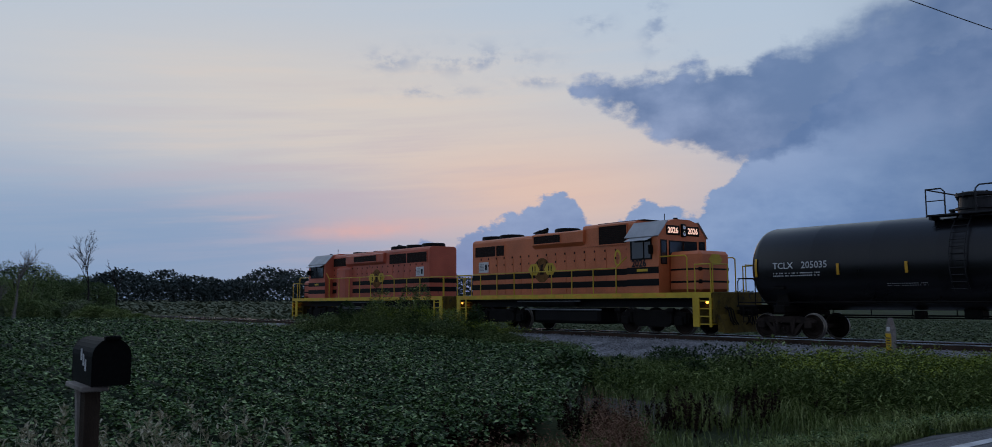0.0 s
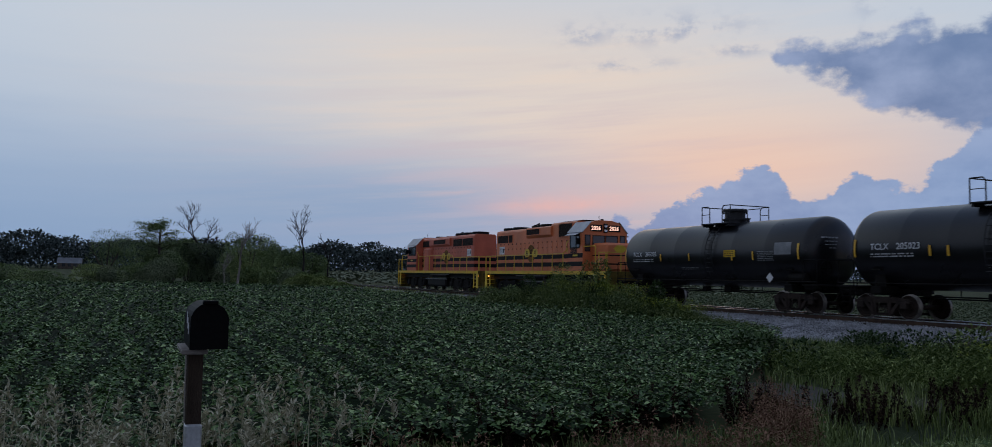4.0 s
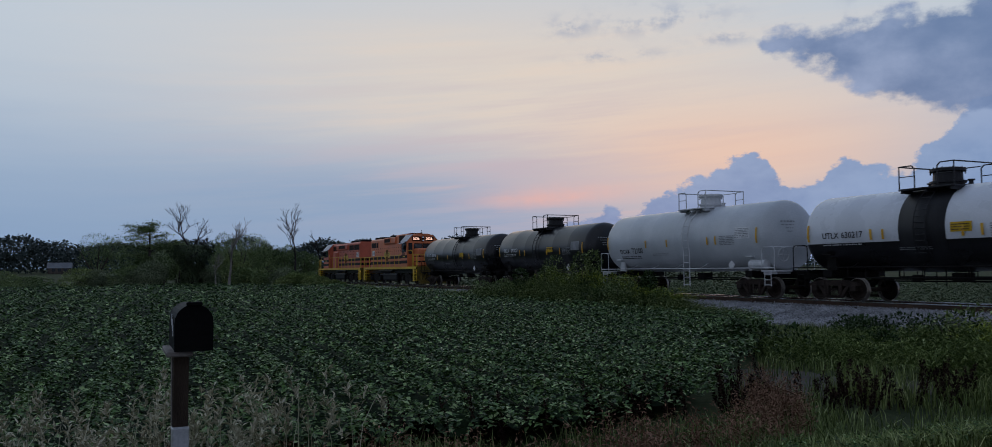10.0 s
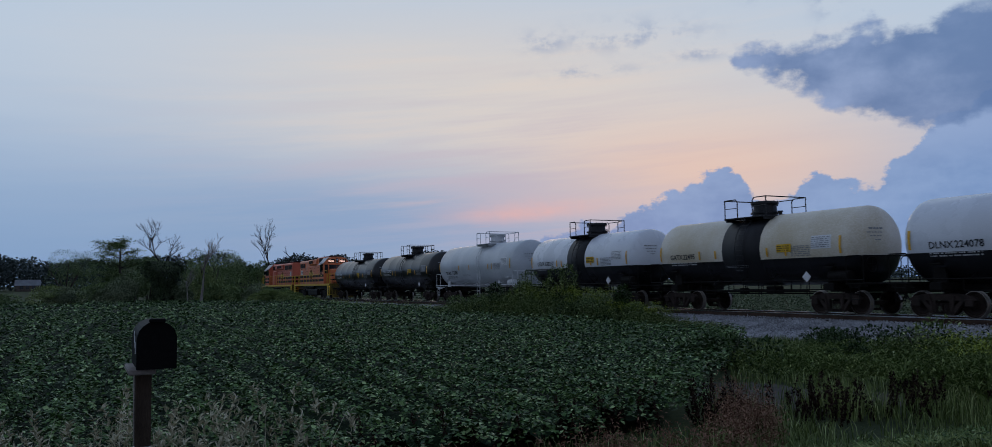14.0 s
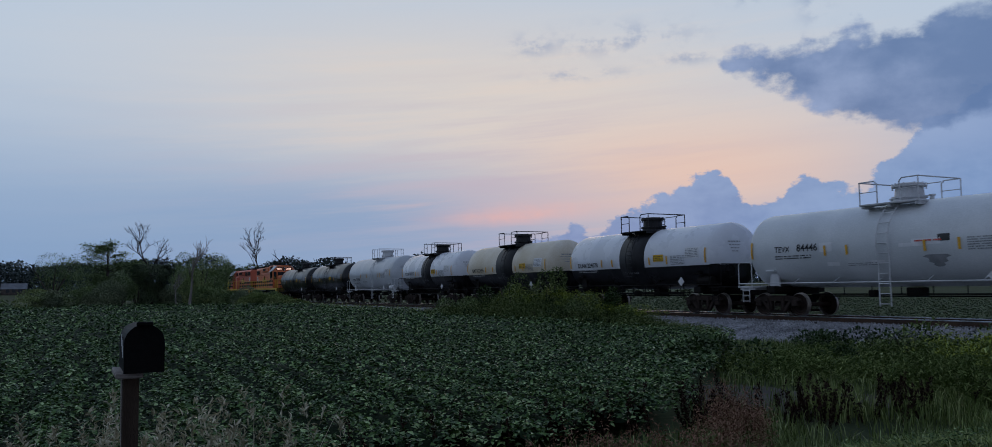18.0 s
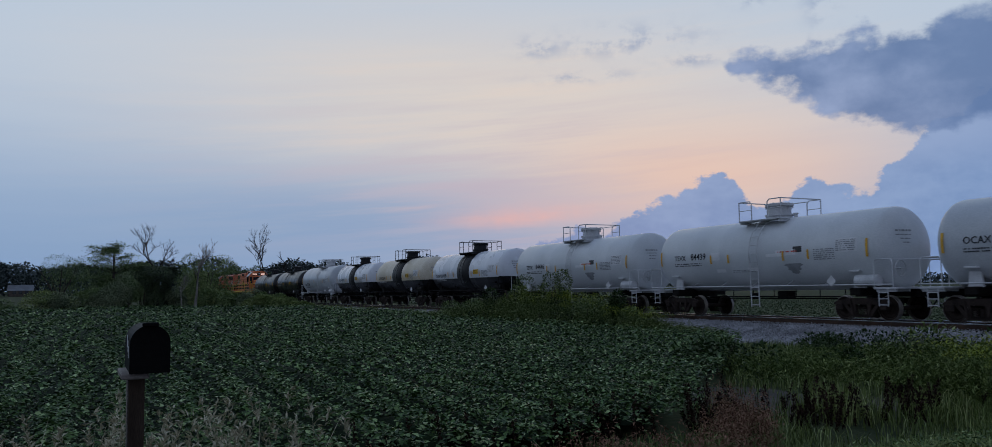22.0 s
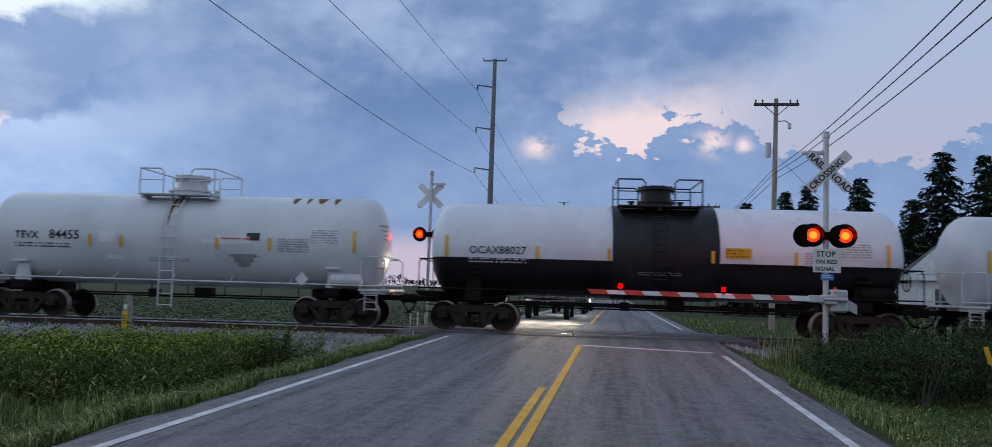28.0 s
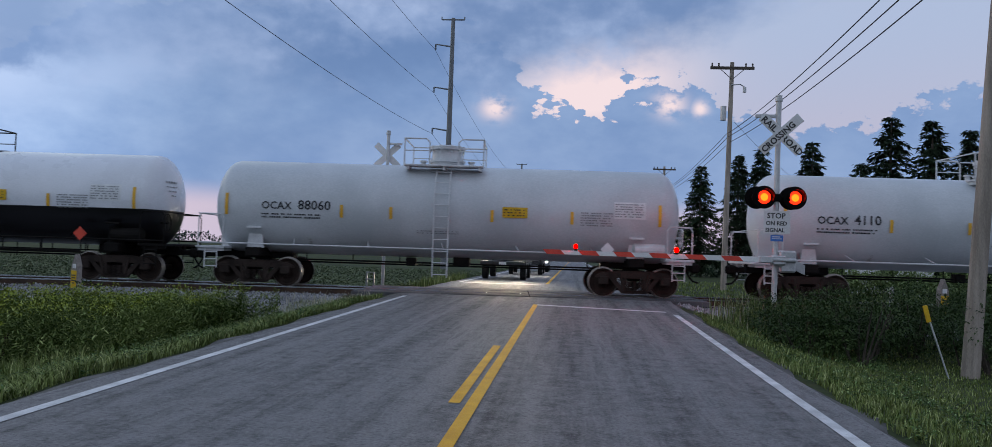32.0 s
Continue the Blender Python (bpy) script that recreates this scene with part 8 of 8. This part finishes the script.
# ---- shrubs and trees ----
def crown_points(n, rx, ry, rz, lobes, seed):
    """Places on and in an uneven crown made of several lobes."""
    r_ = np.random.default_rng(seed)
    c = r_.normal(0, 0.42, (lobes, 3)) * [rx, ry, rz * 0.8]
    s = r_.uniform(0.38, 0.68, lobes)
    k = r_.integers(0, lobes, n)
    v = unit(r_.normal(0, 1, (n, 3)))
    q = c[k] + v * (s[k] * r_.uniform(0.72, 1.05, n))[:, None] * [rx, ry, rz]
    return q, v


def shrub(name, label, x, y, w, h, leaf, mat, n=900, seed=1, z=None, d=None, group="shrubs"):
    zb = float(land(x, y)) if z is None else z
    t = thing(name, label, "shrub", group, pose(x, y, zb))
    bm = bmesh.new()
    r_ = random.Random(seed)
    for k in range(6):
        a = r_.uniform(0, math.tau)
        rod(bm, (0.1 * math.cos(a), 0.1 * math.sin(a), -0.1), (w * 0.3 * math.cos(a), w * 0.3 * math.sin(a), h * 0.7), 0.02 * h, 0.006 * h, 5)
    part("stem", bm, BARK, t)
    q, v = crown_points(n, w / 2, (d or w) / 2, h * 0.46, 7, seed)
    q = q + [0, 0, h * 0.5]
    q[:, 2] = np.maximum(q[:, 2], 0.03)
    Vt, Ft = leaves(q, v + rng.normal(0, 0.5, v.shape), leaf * rng.uniform(0.7, 1.3, n), leaf * 0.55, 0.2)
    link("foliage", sheet_mesh("foliage", Vt, Ft, mat), t)
    return t


def limbs(bm, base, way, length, r, depth, rr, tips, spread=0.55, gnarl=0.18):
    p = Vector(base)
    w = Vector(way).normalized()
    seg = 4
    for k in range(seg):
        w2 = (w + Vector((rr.gauss(0, gnarl), rr.gauss(0, gnarl), rr.gauss(0.02, gnarl * 0.5)))).normalized()
        q = p + w2 * (length / seg)
        rod(bm, p, q, r * (1 - 0.18 * k), r * (1 - 0.18 * (k + 1)), 6 if depth > 1 else 5, cap=False)
        if depth > 0 and k >= 1:
            for _ in range(1 if k < seg - 1 else 2):
                a = Vector((rr.gauss(0, 1), rr.gauss(0, 1), rr.gauss(0.25, 0.5))).normalized()
                limbs(bm, q, w2 * (1 - spread) + a * spread, length * rr.uniform(0.42, 0.68), r * 0.55, depth - 1, rr, tips, spread, gnarl)
        p, w = q, w2
    tips.append(p.copy())


def tree(label, x, y, height, seed, mat=None, leaf=0.35, per_tip=10, trunk_r=0.16, depth=3, bark=BARK, clump=0.8, lean=(0, 0), group="trees by the field", spread=0.55, gnarl=0.18):
    t = thing("tree", label, "tree", group, pose(x, y, float(land(x, y)) - 0.1))
    rr = random.Random(seed)
    bm = bmesh.new()
    tips = []
    rod(bm, (0, 0, -0.3), (lean[0] * 0.3, lean[1] * 0.3, height * 0.25), trunk_r * 1.25, trunk_r, 9, cap=False)
    limbs(bm, (lean[0] * 0.3, lean[1] * 0.3, height * 0.25), (lean[0], lean[1], 1.0), height * 0.58, trunk_r, depth, rr, tips, spread, gnarl)
    part("trunk", bm, bark, t)
    if mat:
        T_ = np.array([tuple(p) for p in tips])
        k = np.repeat(np.arange(len(T_)), per_tip)
        v = unit(rng.normal(0, 1, (len(k), 3)))
        q = T_[k] + v * (clump * rng.uniform(0.3, 1.0, len(k)) ** 0.6)[:, None]
        Vt, Ft = leaves(q, v + rng.normal(0, 0.5, v.shape), leaf * rng.uniform(0.7, 1.3, len(k)), leaf * 0.6, 0.25)
        link("crown", sheet_mesh("crown", Vt, Ft, mat), t)
    return t


def polar(az, dist):
    return 1.0 - dist * math.sin(radians(az)), dist * math.cos(radians(az))


def conifer(label, x, y, height, seed, width=0.19, bare=0.06):
    t = thing("spruce_tree", label, "tree", "spruces beyond the track", pose(x, y, float(land(x, y)) - 0.1))
    r_ = np.random.default_rng(seed)
    bm = bmesh.new()
    rod(bm, (0, 0, -0.3), (0, 0, height * 0.97), 0.02 * height, 0.004 * height, 8)
    part("trunk", bm, BARK, t)
    Qs, Ds = [], []
    zz = height * bare
    while zz < height * 0.985:
        f = 1 - zz / height
        reach = height * width * (f ** 0.8) * r_.uniform(0.72, 1.12)
        for k in range(8 if f > 0.15 else 5):
            a = r_.uniform(0, math.tau)
            L_ = reach * r_.uniform(0.6, 1.1) + 0.12
            m = int(16 + 30 * f)
            u = r_.uniform(0.05, 1, m)
            droop = -0.32 * L_ * u * u + 0.10 * L_ * u
            Qs.append(np.stack([np.cos(a) * L_ * u + r_.normal(0, 0.07, m), np.sin(a) * L_ * u + r_.normal(0, 0.07, m), zz + droop + r_.normal(0, 0.05, m)], 1))
            side = r_.normal(0, 0.7, m)
            Ds.append(np.stack([np.cos(a + side), np.sin(a + side), r_.normal(-0.25, 0.25, m)], 1))
        zz += height * 0.026
    Q, D = np.concatenate(Qs), np.concatenate(Ds)
    Vt, Ft = leaves(Q, D, height * 0.036 * rng.uniform(0.7, 1.3, len(Q)), height * 0.013, 0.2)
    link("crown", sheet_mesh("crown", Vt, Ft, NEEDLE), t)


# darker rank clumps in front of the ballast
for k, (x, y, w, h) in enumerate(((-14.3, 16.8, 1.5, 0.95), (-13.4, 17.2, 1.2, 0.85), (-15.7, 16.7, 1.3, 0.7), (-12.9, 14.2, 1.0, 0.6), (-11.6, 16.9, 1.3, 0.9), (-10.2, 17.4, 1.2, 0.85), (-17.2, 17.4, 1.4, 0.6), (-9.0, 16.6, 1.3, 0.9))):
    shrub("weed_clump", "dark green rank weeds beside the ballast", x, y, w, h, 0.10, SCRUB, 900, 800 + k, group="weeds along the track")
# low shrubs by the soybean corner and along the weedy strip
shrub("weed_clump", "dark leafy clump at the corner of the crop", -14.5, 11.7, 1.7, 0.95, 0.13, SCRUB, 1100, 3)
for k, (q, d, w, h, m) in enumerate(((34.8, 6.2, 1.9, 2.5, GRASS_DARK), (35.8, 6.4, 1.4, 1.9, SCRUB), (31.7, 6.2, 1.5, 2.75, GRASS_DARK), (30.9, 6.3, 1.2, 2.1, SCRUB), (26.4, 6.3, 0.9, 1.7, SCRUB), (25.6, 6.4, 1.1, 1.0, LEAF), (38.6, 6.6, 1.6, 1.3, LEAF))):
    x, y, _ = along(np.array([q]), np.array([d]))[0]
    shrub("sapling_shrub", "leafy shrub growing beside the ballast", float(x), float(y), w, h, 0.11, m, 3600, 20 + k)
for k, (x, y, w, h) in enumerate(((-10.4, 15.2, 1.4, 1.0), (-8.2, 16.0, 1.3, 0.95), (-12.4, 15.6, 1.5, 1.0))):
    shrub("weed_clump", "rank green weeds beside the ballast", x, y, w, h, 0.11, GRASS_DARK, 700, 45 + k)
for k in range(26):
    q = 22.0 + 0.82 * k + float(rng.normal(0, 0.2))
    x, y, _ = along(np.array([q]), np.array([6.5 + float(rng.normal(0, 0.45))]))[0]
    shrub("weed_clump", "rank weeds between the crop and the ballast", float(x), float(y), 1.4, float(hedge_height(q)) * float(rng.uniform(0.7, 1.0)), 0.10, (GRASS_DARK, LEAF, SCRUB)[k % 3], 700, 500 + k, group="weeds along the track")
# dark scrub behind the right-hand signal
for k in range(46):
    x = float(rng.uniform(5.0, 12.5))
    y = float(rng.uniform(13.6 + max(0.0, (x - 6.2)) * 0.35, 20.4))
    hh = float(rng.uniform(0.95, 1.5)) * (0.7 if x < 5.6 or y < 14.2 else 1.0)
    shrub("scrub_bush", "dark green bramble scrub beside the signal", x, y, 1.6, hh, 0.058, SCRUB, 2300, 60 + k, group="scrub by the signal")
# tree group at the far end of the crop
def layered_tree(label, x, y, height, width, seed, mat):
    """A broad tree whose leaves lie in flat tiers on spreading limbs."""
    t = thing("tree", label, "tree", "trees by the field", pose(x, y, float(land(x, y)) - 0.1))
    r_ = np.random.default_rng(seed)
    bm = bmesh.new()
    rod(bm, (0, 0, -0.3), (0.1, 0, height * 0.82), 0.24, 0.07, 9, cap=False)
    Qs = []
    for k in range(30):
        f = r_.uniform(0, 1)
        z = height * (0.30 + 0.66 * f)
        a, reach = r_.uniform(0, math.tau), width * 0.5 * (1.0 - 0.55 * abs(f - 0.55) / 0.55) * r_.uniform(0.45, 1.0)
        tip = np.array([math.cos(a) * reach, math.sin(a) * reach, z])
        rod(bm, (0.05, 0, z - 0.3 * reach), tuple(tip), 0.05, 0.015, 5, cap=False)
        m = 230
        u = r_.uniform(0.25, 1.1, m)
        Qs.append(np.stack([tip[0] * u + r_.normal(0, 0.42, m), tip[1] * u + r_.normal(0, 0.42, m), z - 0.3 * reach * (1 - u) + r_.normal(0, 0.13, m)], 1))
    part("trunk", bm, BARK, t)
    Q = np.concatenate(Qs)
    D = np.stack([r_.normal(0, 1, len(Q)), r_.normal(0, 1, len(Q)), r_.normal(0.05, 0.3, len(Q))], 1)
    Vt, Ft = leaves(Q, D, 0.26 * r_.uniform(0.7, 1.3, len(Q)), 0.13, 0.2)
    link("crown", sheet_mesh("crown", Vt, Ft, mat), t)


def creeper_tree(label, x, y, height, seed):
    """A dead tree whose trunk and lower limbs are wrapped in dark creeper, wider above than below."""
    t = tree(label, x, y, height, seed, None, trunk_r=0.15, depth=5, bark=DARK_BARK, spread=0.46, gnarl=0.08)
    r_ = np.random.default_rng(seed)
    n = 9000
    z = height * 0.80 * r_.uniform(0.02, 1.0, n) ** 0.8
    f = z / (height * 0.80)
    rad = (0.75 + 1.15 * f ** 1.3) * (1 + 0.18 * np.sin(f * 9)) * np.where(f > 0.9, 0.8, 1.0)
    a = r_.uniform(0, math.tau, n)
    q = np.stack([np.cos(a), np.sin(a), np.zeros(n)], 1) * (rad * r_.uniform(0.55, 1.0, n) * (1 + 0.25 * np.sin(a * 3 + z * 2)))[:, None]
    q[:, 2] = z
    v = np.stack([np.cos(a), np.sin(a), r_.normal(-0.3, 0.4, n)], 1)
    Vt, Ft = leaves(q, v, 0.17 * r_.uniform(0.7, 1.3, n), 0.10, 0.25)
    link("creeper", sheet_mesh("creeper", Vt, Ft, SCRUB_DARK), t, "dark leafy creeper round the trunk")


SCRUB_DARK = surface("creeper_leaf", (0.034, 0.052, 0.026), (0.105, 0.135, 0.062), 0.5, 14, 0.6, bump=0, island=0.6)
# (azimuth, distance, width, height, leaf) of the bushes, from the far left of the field to the track
for k, (az, d, w, h, m) in enumerate(((95.7, 84, 4.4, 2.1, LEAF_PALE), (94.9, 83, 2.6, 1.7, LEAF_GREY), (98.5, 88, 5.0, 1.6, LEAF), (101, 90, 6, 2.2, LEAF), (93.2, 90, 3.6, 2.4, LEAF), (92.2, 88, 3.4, 2.9, LEAF_GREY), (91.2, 86, 3.6, 3.2, LEAF_GREY), (90.3, 90, 3.0, 3.2, LEAF),
                                      (93.0, 104, 4.6, 3.6, LEAF), (91.2, 106, 5.0, 4.6, LEAF), (88.4, 84, 2.2, 2.4, LEAF_GREY), (87.5, 90, 3.6, 5.0, LEAF), (86.7, 88, 3.4, 5.2, LEAF_PALE), (86.0, 92, 2.8, 4.4, LEAF), (86.2, 84, 2.6, 2.6, LEAF), (85.3, 84, 2.2, 1.9, LEAF_PALE),
                                      (84.6, 82, 2.8, 1.9, LEAF), (83.6, 80, 3.0, 2.2, LEAF_GREY), (82.4, 79, 2.8, 2.0, LEAF), (83.0, 78, 2.4, 1.6, LEAF_PALE), (81.5, 78, 2.4, 1.3, LEAF_PALE), (80.5, 77, 2.2, 0.9, LEAF_PALE))):
    x, y = polar(az, d)
    shrub("bush", {LEAF_PALE.name: "pale green spreading bush at the end of the crop", LEAF_GREY.name: "grey-green willowy bush at the end of the crop"}.get(m.name, "dark green bush at the end of the crop"), x, y, w, h, 0.15, m, 5200, 120 + k, group="bushes at the end of the crop")
# taller bushes beyond the track, behind the leading locomotive
for k, (az, d, w, h, m) in enumerate(((87.8, 176, 9, 8.0, LEAF), (86.0, 172, 8, 7.8, LEAF_PALE), (84.6, 168, 7, 6.8, LEAF), (83.4, 166, 6, 6.0, LEAF), (82.2, 168, 5.5, 4.8, LEAF), (92.0, 180, 10, 8.6, LEAF), (95.0, 190, 12, 9.0, LEAF), (90, 178, 9, 8.6, LEAF))):
    x, y = polar(az, d)
    shrub("bush", "tall dark bush on the far side of the track", x, y, w, h, 0.3, m, 4200, 160 + k, group="bushes beyond the track")
x, y = polar(92.0, 100)
layered_tree("dark tree with a flat layered crown", x, y, 7.6, 7.4, 5, LEAF)
x, y = polar(89.45, 84)
creeper_tree("bare dead tree wrapped in dark creeper", x, y, 5.4, 11)
x, y = polar(87.2, 80)
tree("pale leaning dead tree without bark", x, y, 4.6, 23, None, trunk_r=0.12, depth=4, bark=DEAD_BARK, lean=(0.05, 0.24), spread=0.30, gnarl=0.10)
x, y = polar(88.0, 82)
tree("small bleached dead tree among the bushes", x, y, 2.6, 29, None, trunk_r=0.06, depth=4, bark=DEAD_BARK, spread=0.45, gnarl=0.12)
x, y = polar(82.9, 160)
tree("bare dead tree behind the bushes", x, y, 8.6, 41, None, trunk_r=0.20, depth=5, bark=DARK_BARK, spread=0.38, gnarl=0.10)
x, y = polar(81.3, 162)
tree("small bare dead tree behind the bushes", x, y, 5.9, 47, None, trunk_r=0.14, depth=4, bark=DARK_BARK, spread=0.42, gnarl=0.10)
# spruces and a broadleaf tree beyond the track to the east
for k, (az, d, h) in enumerate(((-20.0, 68, 13.2), (-22.3, 63, 12.0), (-24.3, 64, 11.4), (-26.5, 62, 12.4), (-18.3, 66, 9.4), (-15.4, 84, 13.6), (-12.3, 86, 13.2), (-10.8, 86, 12.6), (-8.4, 82, 11.0), (-13.6, 90, 11.0), (-28.8, 66, 11.0))):
    x, y = polar(az, d)
    conifer("dark pointed spruce beyond the track", x, y, h * 1.0, 300 + k, 0.38 if k in (0, 3) else 0.31)
x, y = polar(-4.2, 100)
tree("full round dark green tree beyond the crossing", x, y, 5.4, 53, LEAF, 0.42, 40, 0.24, 3, clump=1.5, group="trees beyond the crossing")
x, y = polar(-6.6, 80)
tree("green tree beyond the crossing", x, y, 4.6, 59, LEAF, 0.45, 16, 0.2, 3, clump=1.0, group="trees beyond the crossing")
for k, (az, d, w, h) in enumerate(((-17.2, 50, 3.4, 1.7), (-19.2, 51, 3.2, 1.5), (-21.2, 50, 3.4, 1.8), (-23.2, 51, 3.6, 1.7), (-14.8, 52, 3.4, 1.4), (-25.2, 50, 3.4, 1.6))):
    x, y = polar(az, d)
    shrub("hedge_bush", "dark green hedge bush in front of the white house", x, y, w, h, 0.2, LEAF, 1800, 900 + k, group="hedge by the house")
# woods on the horizon, the haze before them painted into their leaf colour
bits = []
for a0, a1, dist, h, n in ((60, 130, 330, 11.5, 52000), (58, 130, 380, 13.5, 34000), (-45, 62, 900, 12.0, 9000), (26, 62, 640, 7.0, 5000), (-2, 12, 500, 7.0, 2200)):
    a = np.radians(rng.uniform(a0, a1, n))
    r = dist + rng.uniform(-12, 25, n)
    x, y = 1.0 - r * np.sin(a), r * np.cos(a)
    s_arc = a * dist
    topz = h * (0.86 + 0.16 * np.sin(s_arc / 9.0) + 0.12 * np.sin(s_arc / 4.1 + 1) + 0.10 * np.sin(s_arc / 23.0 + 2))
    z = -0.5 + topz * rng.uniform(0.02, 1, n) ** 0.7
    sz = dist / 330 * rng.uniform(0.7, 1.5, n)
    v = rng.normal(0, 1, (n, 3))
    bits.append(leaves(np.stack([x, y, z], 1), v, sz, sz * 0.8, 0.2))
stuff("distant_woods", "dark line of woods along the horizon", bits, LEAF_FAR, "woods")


def house(label, x, y, w, d, h, turn, wall, roof, pitch=0.32):
    hs = thing("house", label, "house", "houses by the far woods", pose(x, y, float(land(x, y)), 0, 0, turn))
    bm = bmesh.new()
    bar(bm, -w / 2, w / 2, -d / 2, d / 2, -0.3, h)
    part("wall", bm, wall, hs)
    bm = bmesh.new()
    a = [bm.verts.new(p) for p in ((-w / 2 - 0.3, -d / 2 - 0.4, h), (w / 2 + 0.3, -d / 2 - 0.4, h), (w / 2 + 0.3, 0, h + d * pitch), (-w / 2 - 0.3, 0, h + d * pitch), (w / 2 + 0.3, d / 2 + 0.4, h), (-w / 2 - 0.3, d / 2 + 0.4, h))]
    for q in ((0, 1, 2, 3), (3, 2, 4, 5), (0, 3, 5), (1, 4, 2), (0, 5, 4, 1)):
        bm.faces.new([a[k] for k in q])
    part("roof", bm, roof, hs)
    for sx in (-1, 1):
        bm = bmesh.new()
        tri = [(-d / 2, h), (d / 2, h), (0, h + d * pitch * 0.94)]
        f0 = [bm.verts.new((sx * (w / 2 + 0.31), q, z)) for q, z in tri]
        f1 = [bm.verts.new((sx * (w / 2 + 0.35), q, z)) for q, z in tri]
        bm.faces.new(f0), bm.faces.new(f1)
        for k in range(3):
            bm.faces.new((f0[k], f0[(k + 1) % 3], f1[(k + 1) % 3], f1[k]))
        part("gable", bm, wall, hs)
        bm = bmesh.new()
        bar(bm, *sorted((sx * w / 2, sx * (w / 2 + 0.04))), -0.45, 0.45, 1.2, 2.6, 0.01)
        part("window", bm, WINDOW_GLASS, hs)
    for k in range(3):
        bm = bmesh.new()
        cx = -w / 2 + w * (k + 1) / 4
        bar(bm, cx - 0.5, cx + 0.5, -d / 2 - 0.03, -d / 2 + 0.05, 0.9, 2.1, 0.02)
        part("window", bm, WINDOW_GLASS, hs)


x, y = polar(97.0, 318)
house("low grey-roofed house among the far trees", x, y, 7, 6, 2.0, 95, BARK, POLE_STEEL)
x, y = polar(22.5, 330)
house("white farmhouse far beyond the track", x, y, 13, 9, 4.6, 20, SIGN_WHITE, POLE_STEEL)
x, y = polar(-20.0, 59)
house("white house with a steep grey roof in front of the spruces", x, y, 8, 4.8, 3.1, 250, SIGN_WHITE, POLE_STEEL, 0.5)


def sigma(t):
    """How far the train has gone, in metres, from its place at 16 s."""
    q = (t - 16) / 16
    return 77.168 * q + 1.222 * q * q + 0.445 * q ** 3


def motions():
    steps = [0, 4, 8, 12, 16, 20, 24, 28, 32]
    for ob, s, turned in TRACK_H:
        walk(ob, [(t, TRACK @ pose(s + sigma(t), 0, 0, 0, 0, 180 if turned else 0)) for t in steps])
    for ob, x, z, r, way in SPIN:
        rows = [(k / 10, pose(x, 0, z, 0, way * math.degrees(sigma(k / 10) / r) % 360, 0)) for k in range(321)]
        walk(ob, rows)


motions()
